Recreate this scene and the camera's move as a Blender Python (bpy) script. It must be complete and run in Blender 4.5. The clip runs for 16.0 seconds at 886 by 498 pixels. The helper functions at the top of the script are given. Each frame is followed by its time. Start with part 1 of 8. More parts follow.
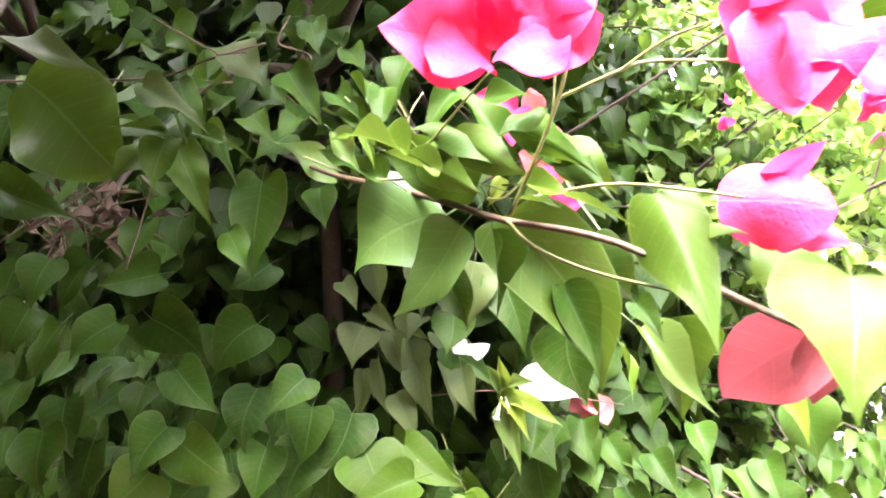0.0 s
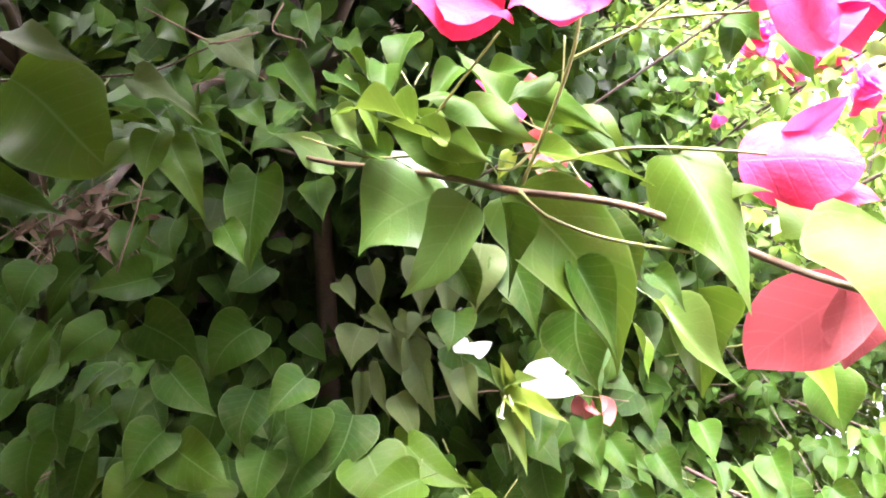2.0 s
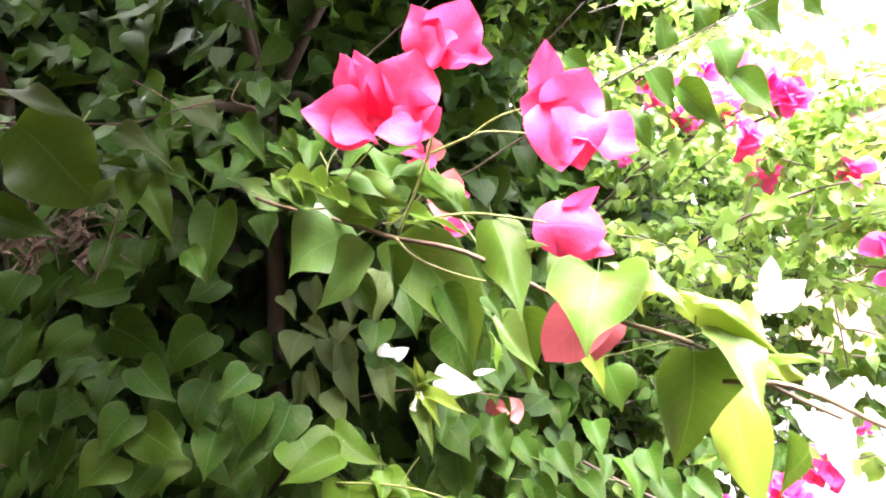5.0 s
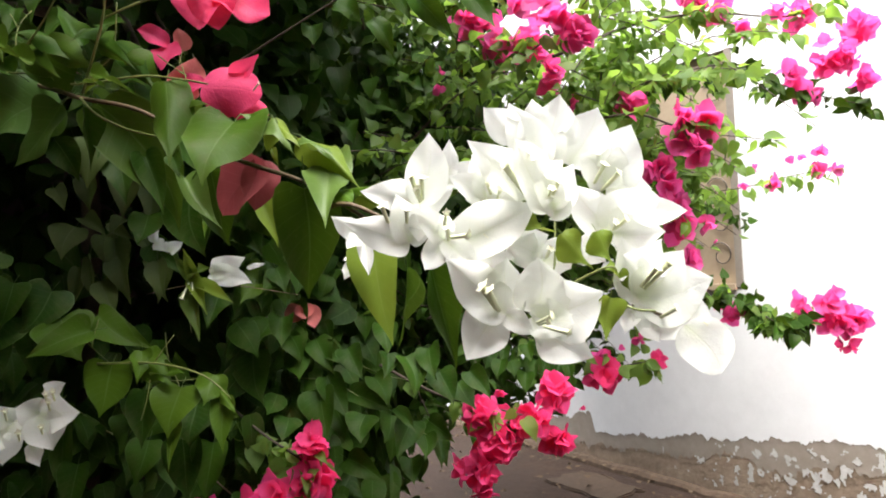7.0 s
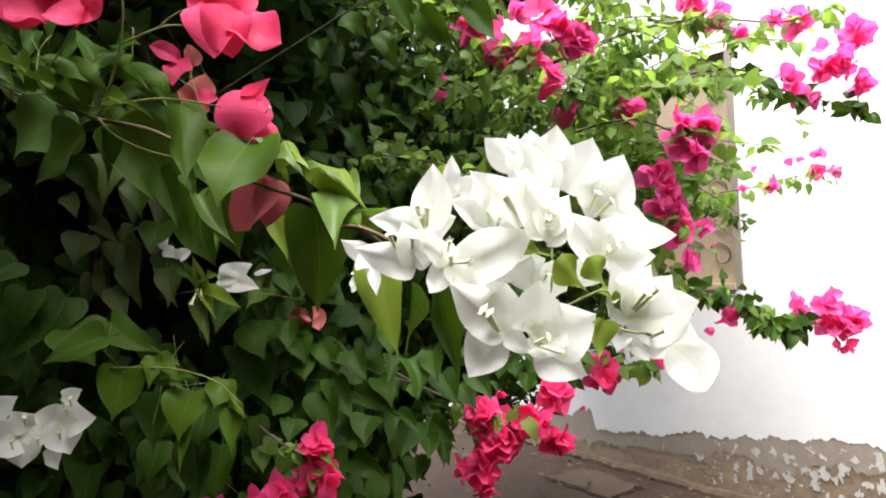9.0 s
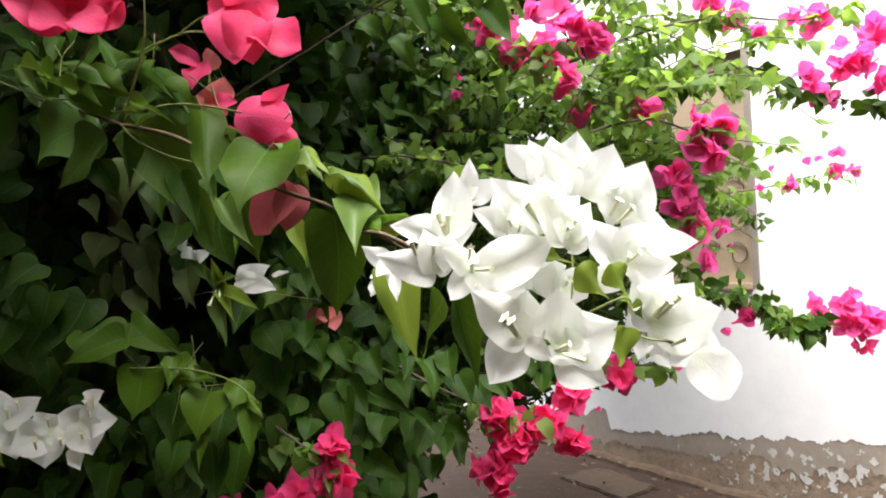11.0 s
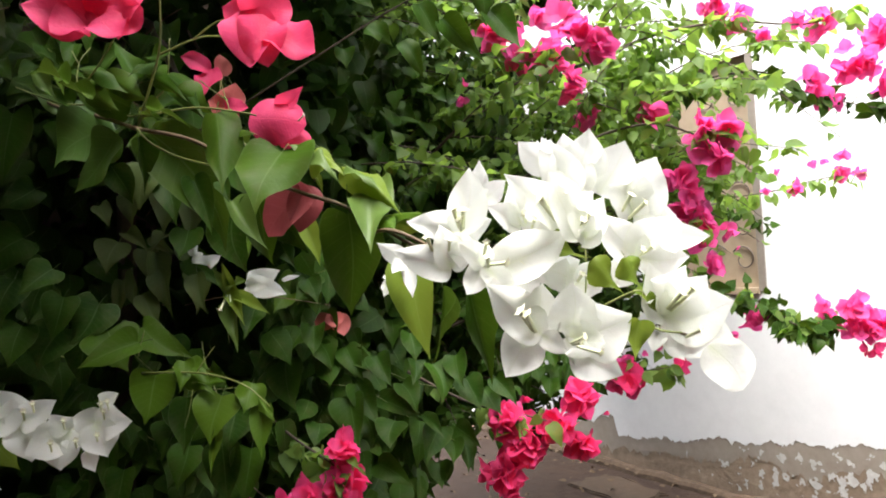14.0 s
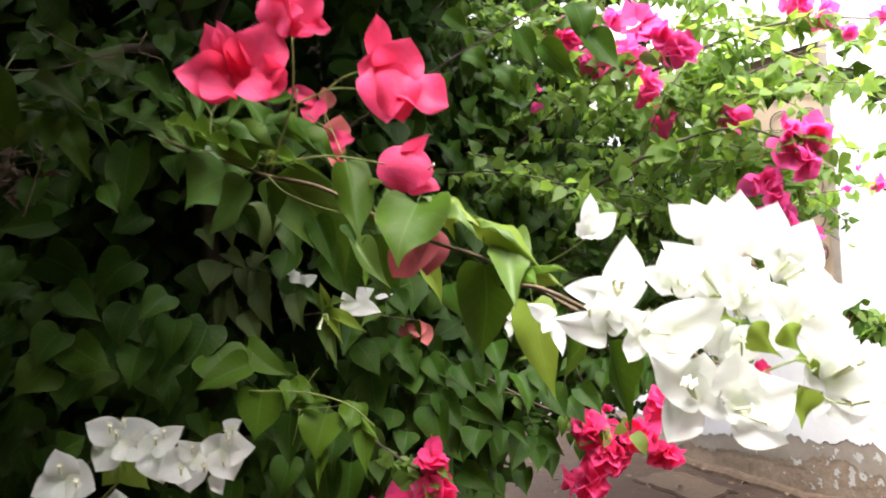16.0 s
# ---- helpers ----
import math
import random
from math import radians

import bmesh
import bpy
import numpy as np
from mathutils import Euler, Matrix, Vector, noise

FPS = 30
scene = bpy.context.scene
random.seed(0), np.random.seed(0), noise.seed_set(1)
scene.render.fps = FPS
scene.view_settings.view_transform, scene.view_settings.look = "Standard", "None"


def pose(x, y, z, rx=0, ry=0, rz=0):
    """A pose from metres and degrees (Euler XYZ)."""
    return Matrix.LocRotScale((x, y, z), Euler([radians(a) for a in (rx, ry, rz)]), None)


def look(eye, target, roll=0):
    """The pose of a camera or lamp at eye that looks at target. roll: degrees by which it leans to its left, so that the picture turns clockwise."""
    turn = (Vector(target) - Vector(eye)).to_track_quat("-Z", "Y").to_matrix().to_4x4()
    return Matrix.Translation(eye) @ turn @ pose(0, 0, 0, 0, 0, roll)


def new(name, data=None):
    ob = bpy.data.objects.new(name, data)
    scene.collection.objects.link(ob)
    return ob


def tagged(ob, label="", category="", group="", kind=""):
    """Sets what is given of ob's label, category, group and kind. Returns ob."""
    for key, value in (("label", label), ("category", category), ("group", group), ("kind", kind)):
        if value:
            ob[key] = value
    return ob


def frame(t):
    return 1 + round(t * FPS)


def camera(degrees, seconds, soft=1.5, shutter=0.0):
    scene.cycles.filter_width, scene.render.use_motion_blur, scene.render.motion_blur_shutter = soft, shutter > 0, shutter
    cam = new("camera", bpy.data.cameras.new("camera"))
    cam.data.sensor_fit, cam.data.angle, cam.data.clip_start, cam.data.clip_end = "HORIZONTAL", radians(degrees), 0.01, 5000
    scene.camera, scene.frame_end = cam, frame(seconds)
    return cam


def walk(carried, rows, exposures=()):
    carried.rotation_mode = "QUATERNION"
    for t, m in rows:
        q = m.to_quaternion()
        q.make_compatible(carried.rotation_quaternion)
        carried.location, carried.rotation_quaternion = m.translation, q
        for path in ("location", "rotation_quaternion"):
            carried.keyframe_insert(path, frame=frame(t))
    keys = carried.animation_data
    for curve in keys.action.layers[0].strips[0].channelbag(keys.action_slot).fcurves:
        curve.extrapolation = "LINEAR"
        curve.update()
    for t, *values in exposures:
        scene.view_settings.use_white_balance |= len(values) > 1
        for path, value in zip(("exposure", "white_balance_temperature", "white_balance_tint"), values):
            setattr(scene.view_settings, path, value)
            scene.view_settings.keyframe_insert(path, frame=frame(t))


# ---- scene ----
cam = camera(64.9, 16.0, 1.9, 0.5)
PATH = [
    (0, 0.0047, -0.0011, 1.1514, 2.58, 3.62, 3.45),
    (0.5, -0.0081, 0.0213, 1.1395, 3.12, 4.51, 3.36),
    (1, -0.0091, 0.0157, 1.1359, 2.55, 4.61, 3.58),
    (1.5, -0.0109, 0.0196, 1.1430, 2.34, 3.95, 3.75),
    (2, -0.0087, 0.0153, 1.1302, 1.80, 4.91, 4.78),
    (2.5, -0.0083, 0.0131, 1.1336, 2.03, 4.65, 4.83),
    (3, 0.0064, -0.0260, 1.1395, 1.20, 4.32, 5.08),
    (3.2, 0.0182, -0.0568, 1.1414, 0.74, 3.97, 4.83),
    (5.3, 0.0536, -0.1758, 1.1227, -1.89, 5.86, 3.85),
    (5.5, 0.0734, -0.1911, 1.1297, -1.93, 4.37, 4.26),
    (6, 0.1279, -0.2425, 1.0869, -5.90, 2.10, 2.55),
    (6.5, 0.1890, -0.2586, 1.0403, -9.00, 1.18, 2.44),
    (7, 0.2143, -0.2480, 1.0331, -10.33, 1.34, 2.72),
    (7.5, 0.2114, -0.2622, 1.0413, -9.90, 1.39, 2.67),
    (8, 0.2049, -0.2709, 1.0415, -10.07, 1.08, 2.42),
    (8.5, 0.2063, -0.2706, 1.0429, -9.34, 0.86, 2.89),
    (9, 0.2093, -0.2739, 1.0495, -10.18, 1.00, 2.71),
    (9.5, 0.2068, -0.2730, 1.0480, -9.60, 0.78, 2.97),
    (12, 0.2028, -0.2802, 1.0592, -8.92, 1.10, 2.73),
    (12.5, 0.1975, -0.2851, 1.0511, -8.94, 1.83, 3.01),
    (13, 0.1971, -0.2885, 1.0513, -8.94, 1.96, 3.00),
    (13.5, 0.1948, -0.2841, 1.0453, -8.82, 2.14, 3.03),
    (14, 0.1966, -0.2797, 1.0473, -8.72, 1.62, 3.09),
    (14.5, 0.1925, -0.2770, 1.0451, -8.48, 1.64, 3.50),
    (15, 0.1836, -0.2742, 1.0491, -7.60, 1.51, 3.61),
    (15.5, 0.1591, -0.2514, 1.0623, -5.73, 1.25, 4.04),
    (16, 0.1286, -0.2856, 1.1026, -4.83, 0.65, 3.68),
]
EXPOSURES = [(0, 5.35, 6220, 28), (3, 5.25, 6220, 28), (5.6, 4.6, 6400, 20), (6.5, 2.7, 6500, 10), (7.1, 2.35, 6500, 10), (15, 2.4, 6500, 10), (16, 2.85, 6500, 12)]
walk(cam, [(t, pose(x, y, z, 90 + pitch, roll, yaw)) for t, x, y, z, yaw, pitch, roll in PATH], EXPOSURES)

# ---- light ----
world = bpy.data.worlds.new("sky")
scene.world = world
world.use_nodes = True
SUN_UP, SUN_ROUND = 78.0, 218.0      # degrees of elevation, and clockwise from +y
sky = world.node_tree.nodes.new("ShaderNodeTexSky")
sky.sky_type, sky.sun_disc = "NISHITA", False
sky.sun_elevation, sky.sun_rotation = radians(SUN_UP), radians(SUN_ROUND)
sky.air_density, sky.dust_density, sky.ozone_density = 1.0, 3.0, 1.0
background = world.node_tree.nodes["Background"]
background.inputs["Strength"].default_value = 0.045
world.node_tree.links.new(sky.outputs[0], background.inputs["Color"])
sun = new("sun", bpy.data.lights.new("sun", "SUN"))
sun.data.energy, sun.data.angle, sun.data.color = 5.2, radians(70), (1.0, 0.97, 0.93)
away = Vector((math.sin(radians(SUN_ROUND)) * math.cos(radians(SUN_UP)), math.cos(radians(SUN_ROUND)) * math.cos(radians(SUN_UP)), math.sin(radians(SUN_UP))))
sun.matrix_world = look(away * 20, (0, 0, 0))


# ---- materials ----
def material(name, rough=0.6):
    m = bpy.data.materials.new(name)
    m.use_nodes = True
    b = m.node_tree.nodes["Principled BSDF"]
    b.inputs["Roughness"].default_value = rough
    return m, m.node_tree, b


def node(tree, kind, **inputs):
    n = tree.nodes.new("ShaderNode" + kind)
    for key, value in inputs.items():
        n.inputs[key.replace("_", " ")].default_value = value
    return n


def ramp(tree, source, *stops):
    n = tree.nodes.new("ShaderNodeValToRGB")
    while len(n.color_ramp.elements) < len(stops):
        n.color_ramp.elements.new(0.5)
    for e, (at, c) in zip(n.color_ramp.elements, stops):
        e.position, e.color = at, (*c, 1)
    tree.links.new(source, n.inputs[0])
    return n.outputs[0]


def noisy(tree, scale, detail=4.0, rough=0.6, coords=None):
    n = node(tree, "TexNoise", Scale=scale, Detail=detail, Roughness=rough)
    if coords is None:
        coords = tree.nodes.new("ShaderNodeTexCoord").outputs["Object"]
    tree.links.new(coords, n.inputs["Vector"])
    return n.outputs["Fac"]


def maths(tree, op, a, b=None):
    n = tree.nodes.new("ShaderNodeMath")
    n.operation = op
    for i, v in enumerate((a, b)):
        if v is None:
            continue
        if isinstance(v, (int, float)):
            n.inputs[i].default_value = v
        else:
            tree.links.new(v, n.inputs[i])
    return n.outputs[0]


def mixed(tree, fac, a, b, blend="MIX"):
    n = tree.nodes.new("ShaderNodeMix")
    n.data_type, n.blend_type = "RGBA", blend
    for i, v in ((0, fac), (6, a), (7, b)):
        if isinstance(v, (int, float)):
            n.inputs[i].default_value = v
        elif isinstance(v, tuple):
            n.inputs[i].default_value = (*v, 1)
        else:
            tree.links.new(v, n.inputs[i])
    return n.outputs[2]


def bumped(tree, b, height, strength=0.3, distance=0.002):
    n = node(tree, "Bump", Strength=strength, Distance=distance)
    tree.links.new(height, n.inputs["Height"])
    tree.links.new(n.outputs[0], b.inputs["Normal"])


def blade_material(name, dark, light, vein, through_colour, through_part, rough, island, veins=9.0, base=None, speck=None, gloss=0.2, ridge=0.3, crumple=0.0):
    """A leaf or bract: two tones by chance, midrib and side veins along its own length, light passing through it."""
    m, tree, b = material(name, rough)
    uv = tree.nodes.new("ShaderNodeUVMap").outputs[0]
    parts = tree.nodes.new("ShaderNodeSeparateXYZ")
    tree.links.new(uv, parts.inputs[0])
    u = maths(tree, "ABSOLUTE", maths(tree, "SUBTRACT", parts.outputs[0], 0.5))
    v = parts.outputs[1]
    if island:
        chance = tree.nodes.new("ShaderNodeNewGeometry").outputs["Random Per Island"]
    else:
        chance = tree.nodes.new("ShaderNodeObjectInfo").outputs["Random"]
    colour = mixed(tree, chance, dark, light)
    if speck is not None:
        film = ramp(tree, noisy(tree, 28.0 if island else 2.0, 5.0, 0.65), (0.48, (0, 0, 0)), (0.70, (0.5, 0.5, 0.5)))
        colour = mixed(tree, film, colour, (0.078, 0.066, 0.028))
    patch = noisy(tree, 55.0 if island else 3.0, 3.0)
    colour = mixed(tree, ramp(tree, patch, (0.35, (0, 0, 0)), (0.7, (0.5, 0.5, 0.5))), colour, light)
    rib = ramp(tree, u, (0.006, (0.38, 0.38, 0.38)), (0.022, (0, 0, 0)))
    wave = maths(tree, "SINE", maths(tree, "MULTIPLY", maths(tree, "SUBTRACT", v, maths(tree, "MULTIPLY", u, 0.42)), veins * 6.283))
    side = ramp(tree, wave, (0.9, (0, 0, 0)), (1.0, (ridge, ridge, ridge)))
    rim = ramp(tree, u, (0.470, (0, 0, 0)), (0.494, (0.35, 0.35, 0.35)))
    lines = maths(tree, "MAXIMUM", maths(tree, "MAXIMUM", rib, side), rim)
    colour = mixed(tree, lines, colour, vein)
    if base is not None:
        near = ramp(tree, v, (0.05, (0.8, 0.8, 0.8)), (0.5, (0, 0, 0)))
        colour = mixed(tree, maths(tree, "MULTIPLY", near, ramp(tree, u, (0.0, (1, 1, 1)), (0.25, (0.1, 0.1, 0.1)))), colour, base)
    if speck is not None:
        dust = ramp(tree, noisy(tree, 160.0 if island else 9.0, 6.0, 0.75), (0.60, (0, 0, 0)), (0.72, (0.55, 0.55, 0.55)))
        colour = mixed(tree, dust, colour, speck)
    tree.links.new(colour, b.inputs["Base Color"])
    b.inputs["Specular IOR Level"].default_value = gloss
    grain = noisy(tree, 300.0 if island else 22.0, 3.0)
    height = maths(tree, "ADD", maths(tree, "MULTIPLY", lines, -0.6), maths(tree, "MULTIPLY", grain, 0.5))
    if crumple:
        height = maths(tree, "ADD", height, maths(tree, "MULTIPLY", noisy(tree, 6.0, 3.0, 0.5), crumple * 3))
    bumped(tree, b, height, 0.5 if crumple else 0.38, 0.0014)
    glow = tree.nodes.new("ShaderNodeBsdfTranslucent")
    tree.links.new(mixed(tree, 0.65, colour, through_colour), glow.inputs[0])
    both = tree.nodes.new("ShaderNodeMixShader")
    both.inputs[0].default_value = through_part
    tree.links.new(b.outputs[0], both.inputs[1])
    tree.links.new(glow.outputs[0], both.inputs[2])
    tree.links.new(both.outputs[0], tree.nodes["Material Output"].inputs["Surface"])
    return m


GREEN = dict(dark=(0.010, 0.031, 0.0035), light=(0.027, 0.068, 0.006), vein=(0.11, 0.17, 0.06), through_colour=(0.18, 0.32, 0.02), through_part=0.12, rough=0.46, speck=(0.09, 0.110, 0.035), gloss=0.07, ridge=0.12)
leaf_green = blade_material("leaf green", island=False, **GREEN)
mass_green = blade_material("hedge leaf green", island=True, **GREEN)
leaf_mid = blade_material("mid green leaf", (0.026, 0.062, 0.005), (0.046, 0.094, 0.008), (0.13, 0.19, 0.07), (0.20, 0.32, 0.03), 0.22, 0.46, False, speck=(0.13, 0.13, 0.06), ridge=0.12, gloss=0.09)
# veined and glossy; its green is raised to paint leaves turned to the light
leaf_veined = blade_material("veined glossy leaf", (0.050, 0.112, 0.024), (0.074, 0.148, 0.034), (0.16, 0.24, 0.10), (0.17, 0.32, 0.03), 0.30, 0.34, False, 6.0, speck=(0.12, 0.14, 0.07), ridge=0.2, gloss=0.45)
# dusty leaves, and upper leaves whose grey sheen is put into the colour
leaf_dust_sheen = blade_material("dusty leaf", (0.034, 0.058, 0.013), (0.064, 0.094, 0.026), (0.13, 0.15, 0.08), (0.20, 0.26, 0.06), 0.22, 0.55, False, speck=(0.15, 0.15, 0.085), ridge=0.12, gloss=0.15)
# pale green of young leaves, also of leaves painted as sunlit
leaf_pale = blade_material("pale young leaf", (0.066, 0.122, 0.022), (0.100, 0.160, 0.036), (0.17, 0.24, 0.08), (0.26, 0.36, 0.05), 0.26, 0.40, False, ridge=0.14, gloss=0.20)
leaf_fresh = blade_material("young leaf green", (0.042, 0.092, 0.006), (0.070, 0.130, 0.010), (0.15, 0.23, 0.07), (0.17, 0.26, 0.03), 0.24, 0.44, False, ridge=0.14, gloss=0.14)
leaf_lime = blade_material("lime young leaf", (0.10, 0.165, 0.016), (0.17, 0.24, 0.030), (0.24, 0.30, 0.09), (0.34, 0.42, 0.05), 0.36, 0.42, False, ridge=0.14)
# paler, more translucent leaf green with sunlight put into the colour
sunlit_green = blade_material("light leaf green", (0.066, 0.135, 0.028), (0.16, 0.25, 0.055), (0.17, 0.26, 0.08), (0.31, 0.50, 0.06), 0.54, 0.45, True)
coral_bract = blade_material("coral pink bract", (0.70, 0.044, 0.132), (0.77, 0.080, 0.222), (0.82, 0.11, 0.19), (0.90, 0.062, 0.15), 0.42, 0.55, False, 7.0, crumple=0.55)
magenta_bract = blade_material("magenta bract", (0.80, 0.085, 0.31), (0.84, 0.17, 0.51), (0.86, 0.18, 0.40), (0.95, 0.095, 0.37), 0.58, 0.55, False, 7.0, crumple=0.5)
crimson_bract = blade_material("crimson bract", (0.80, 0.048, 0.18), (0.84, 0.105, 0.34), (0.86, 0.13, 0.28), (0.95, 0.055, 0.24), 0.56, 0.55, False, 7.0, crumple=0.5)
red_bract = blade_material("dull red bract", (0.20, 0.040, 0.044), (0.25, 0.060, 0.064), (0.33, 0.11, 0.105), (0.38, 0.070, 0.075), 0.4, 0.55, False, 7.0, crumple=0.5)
salmon_bract = blade_material("salmon bract", (0.60, 0.14, 0.14), (0.68, 0.21, 0.19), (0.68, 0.28, 0.24), (0.76, 0.22, 0.20), 0.45, 0.55, False, 7.0, crumple=0.5)
white_bract = blade_material("white bract", (0.89, 0.90, 0.87), (0.92, 0.93, 0.91), (0.74, 0.77, 0.60), (0.94, 0.95, 0.91), 0.56, 0.5, False, 6.0, base=(0.68, 0.75, 0.48), ridge=0.12, crumple=0.3)


def plain(name, dark, light, rough, scale, bump=0.3, depth=0.002):
    m, tree, b = material(name, rough)
    fine, coarse = noisy(tree, scale, 6.0, 0.7), noisy(tree, scale / 9, 3.0)
    both = maths(tree, "ADD", maths(tree, "MULTIPLY", fine, 0.6), maths(tree, "MULTIPLY", coarse, 0.4))
    tree.links.new(ramp(tree, both, (0.32, dark), (0.68, light)), b.inputs["Base Color"])
    bumped(tree, b, fine, bump, depth)
    return m


green_stem = plain("green stem", (0.11, 0.14, 0.030), (0.20, 0.23, 0.06), 0.5, 400.0)
woody_stem = plain("woody stem", (0.075, 0.046, 0.028), (0.17, 0.105, 0.06), 0.7, 300.0, 0.6)
branch_bark = plain("greenish brown bark", (0.075, 0.050, 0.022), (0.15, 0.10, 0.045), 0.6, 300.0, 0.6)
dark_stem = plain("old dark stem", (0.03, 0.022, 0.015), (0.09, 0.065, 0.04), 0.8, 250.0, 0.7)
floret_white = plain("cream floret", (0.72, 0.70, 0.52), (0.85, 0.83, 0.66), 0.5, 600.0)
floret_tube = plain("yellow green flower tube", (0.74, 0.79, 0.48), (0.84, 0.87, 0.64), 0.5, 500.0)
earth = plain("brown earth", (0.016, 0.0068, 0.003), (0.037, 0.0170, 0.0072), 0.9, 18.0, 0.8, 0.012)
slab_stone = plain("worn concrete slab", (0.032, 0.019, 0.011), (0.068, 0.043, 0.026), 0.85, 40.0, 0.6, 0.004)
raw_plaster = plain("damp bare plaster", (0.15, 0.105, 0.072), (0.33, 0.255, 0.185), 0.9, 26.0, 0.9, 0.008)
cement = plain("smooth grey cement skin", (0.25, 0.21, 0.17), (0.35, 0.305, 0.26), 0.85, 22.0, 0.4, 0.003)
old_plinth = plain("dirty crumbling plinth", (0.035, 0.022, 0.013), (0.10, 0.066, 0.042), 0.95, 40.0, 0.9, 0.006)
tan_metal = plain("tan painted metal", (0.33, 0.25, 0.17), (0.40, 0.315, 0.225), 0.5, 30.0, 0.15)
frame_metal = plain("grey weathered metal", (0.20, 0.17, 0.14), (0.28, 0.245, 0.21), 0.55, 40.0, 0.2)
dark_iron = plain("dark wrought iron", (0.05, 0.04, 0.035), (0.12, 0.09, 0.07), 0.5, 90.0)
dry_leaf = plain("dry leaf litter", (0.055, 0.036, 0.020), (0.14, 0.096, 0.056), 0.9, 90.0)
old_paint = plain("dull paint remains", (0.40, 0.385, 0.36), (0.60, 0.595, 0.58), 0.9, 60.0, 0.5, 0.003)
white_paint = plain("white limewash", (0.72, 0.73, 0.74), (0.81, 0.82, 0.83), 0.8, 14.0, 0.35, 0.003)


# ---- builders ----
def part(name, bm, mat, parent=None, label=""):
    me = bpy.data.meshes.new(name)
    bm.to_mesh(me)
    bm.free()
    me.materials.append(mat)
    ob = new(name, me)
    if parent is not None:
        ob.parent = parent
        ob.matrix_parent_inverse = Matrix.Translation(-world_of(parent))
    if label:
        ob["label"] = label
    return ob


def world_of(ob):
    spot = ob.location.copy() if ob.parent is None else Vector((0, 0, 0))
    return spot


def thing(name, spot, label, category, group=""):
    ob = new(name)
    ob.location = spot
    ob.empty_display_size = 0.05
    return tagged(ob, label, category, group)


LEAF_LENGTH = (0, 0.012, 0.04, 0.09, 0.16, 0.25, 0.36, 0.48, 0.60, 0.70, 0.78, 0.85, 0.90, 0.95, 1)
LEAF_HALF = (0, 0.20, 0.32, 0.42, 0.480, 0.50, 0.475, 0.41, 0.315, 0.222, 0.142, 0.078, 0.046, 0.022, 0)


def profile(kind, s):
    """Half width of a blade along its length: a round base, then a curve drawn out to the tip."""
    if kind == "leaf":                             # broad and round with a short drip tip
        return float(np.interp(s, LEAF_LENGTH, LEAF_HALF))
    wide, full, drawn = {"bract": (0.40, 2.3, 1.12), "petal": (0.46, 2.6, 0.8), "ovate": (0.40, 2.1, 1.2)}[kind]
    if s < wide:
        return 0.5 * math.sqrt(max(0.0, 1 - ((wide - s) / wide) ** 2))
    return 0.5 * max(0.0, 1 - ((s - wide) / (1 - wide)) ** full) ** drawn


FINE = (0, 0.012, 0.04, 0.09, 0.16, 0.25, 0.36, 0.48, 0.60, 0.70, 0.78, 0.85, 0.90, 0.95, 1)
COARSE = (0, 0.03, 0.12, 0.28, 0.46, 0.62, 0.74, 0.82, 0.88, 1)


def blade_grid(kind, steps, cols, fold, bend, wave, seed, heart=0.0, lean=0.0):
    """Vertices, faces and uv of one blade: base at the origin, tip at y = 1, one unit wide, facing +z."""
    r = random.Random(seed)
    ph, ph2 = r.uniform(0, 6.28), r.uniform(0, 6.28)
    vs, uvs, fs = [], [], []
    for s in steps:
        w = profile(kind, s)
        for j in range(cols + 1):
            c = 2 * j / cols - 1
            x = c * w
            edge = abs(c) ** 2
            y = s - 0.16 * heart * abs(c) ** 1.4 * (1 - s) ** 3 * min(1.0, w / 0.36)
            z = fold * abs(x) ** 1.35 - bend * s * s * s + wave * edge * math.sin(7 * s + ph + (1.7 if c > 0 else 0)) * w * 2 + 0.3 * bend * s + 0.06 * wave * math.sin(4 * s + ph2)
            x += 0.10 * math.sin(3.1 * s + ph2) * s * s + lean * 4 * s * (1 - s)
            vs.append((x, y, z))
            uvs.append((0.5 + 0.5 * c, s))
    n = cols + 1
    for i in range(len(steps) - 1):
        for j in range(cols):
            fs.append((i * n + j, i * n + j + 1, (i + 1) * n + j + 1, (i + 1) * n + j))
    return vs, fs, uvs


def blade_mesh(name, mat, *args):
    vs, fs, uvs = blade_grid(*args)
    if name == "leaf":                             # a short stalk behind the base
        first = len(vs)
        for y, lift, r in ((-0.24, -0.05, 0.011), (-0.10, -0.015, 0.009), (0.03, -0.004, 0.008)):
            vs += [(r * math.cos(k * 2.0944), y, lift + r * math.sin(k * 2.0944)) for k in range(3)]
            uvs += [(0.5, 0.0)] * 3
        for ring in (first, first + 3):
            fs += [(ring + k, ring + (k + 1) % 3, ring + 3 + (k + 1) % 3, ring + 3 + k) for k in range(3)]
    me = bpy.data.meshes.new(name)
    me.from_pydata(vs, [], fs)
    layer = me.uv_layers.new(name="UVMap")
    for loop in me.loops:
        layer.data[loop.index].uv = uvs[loop.vertex_index]
    for p in me.polygons:
        p.use_smooth = True
    me.materials.append(mat)
    return me


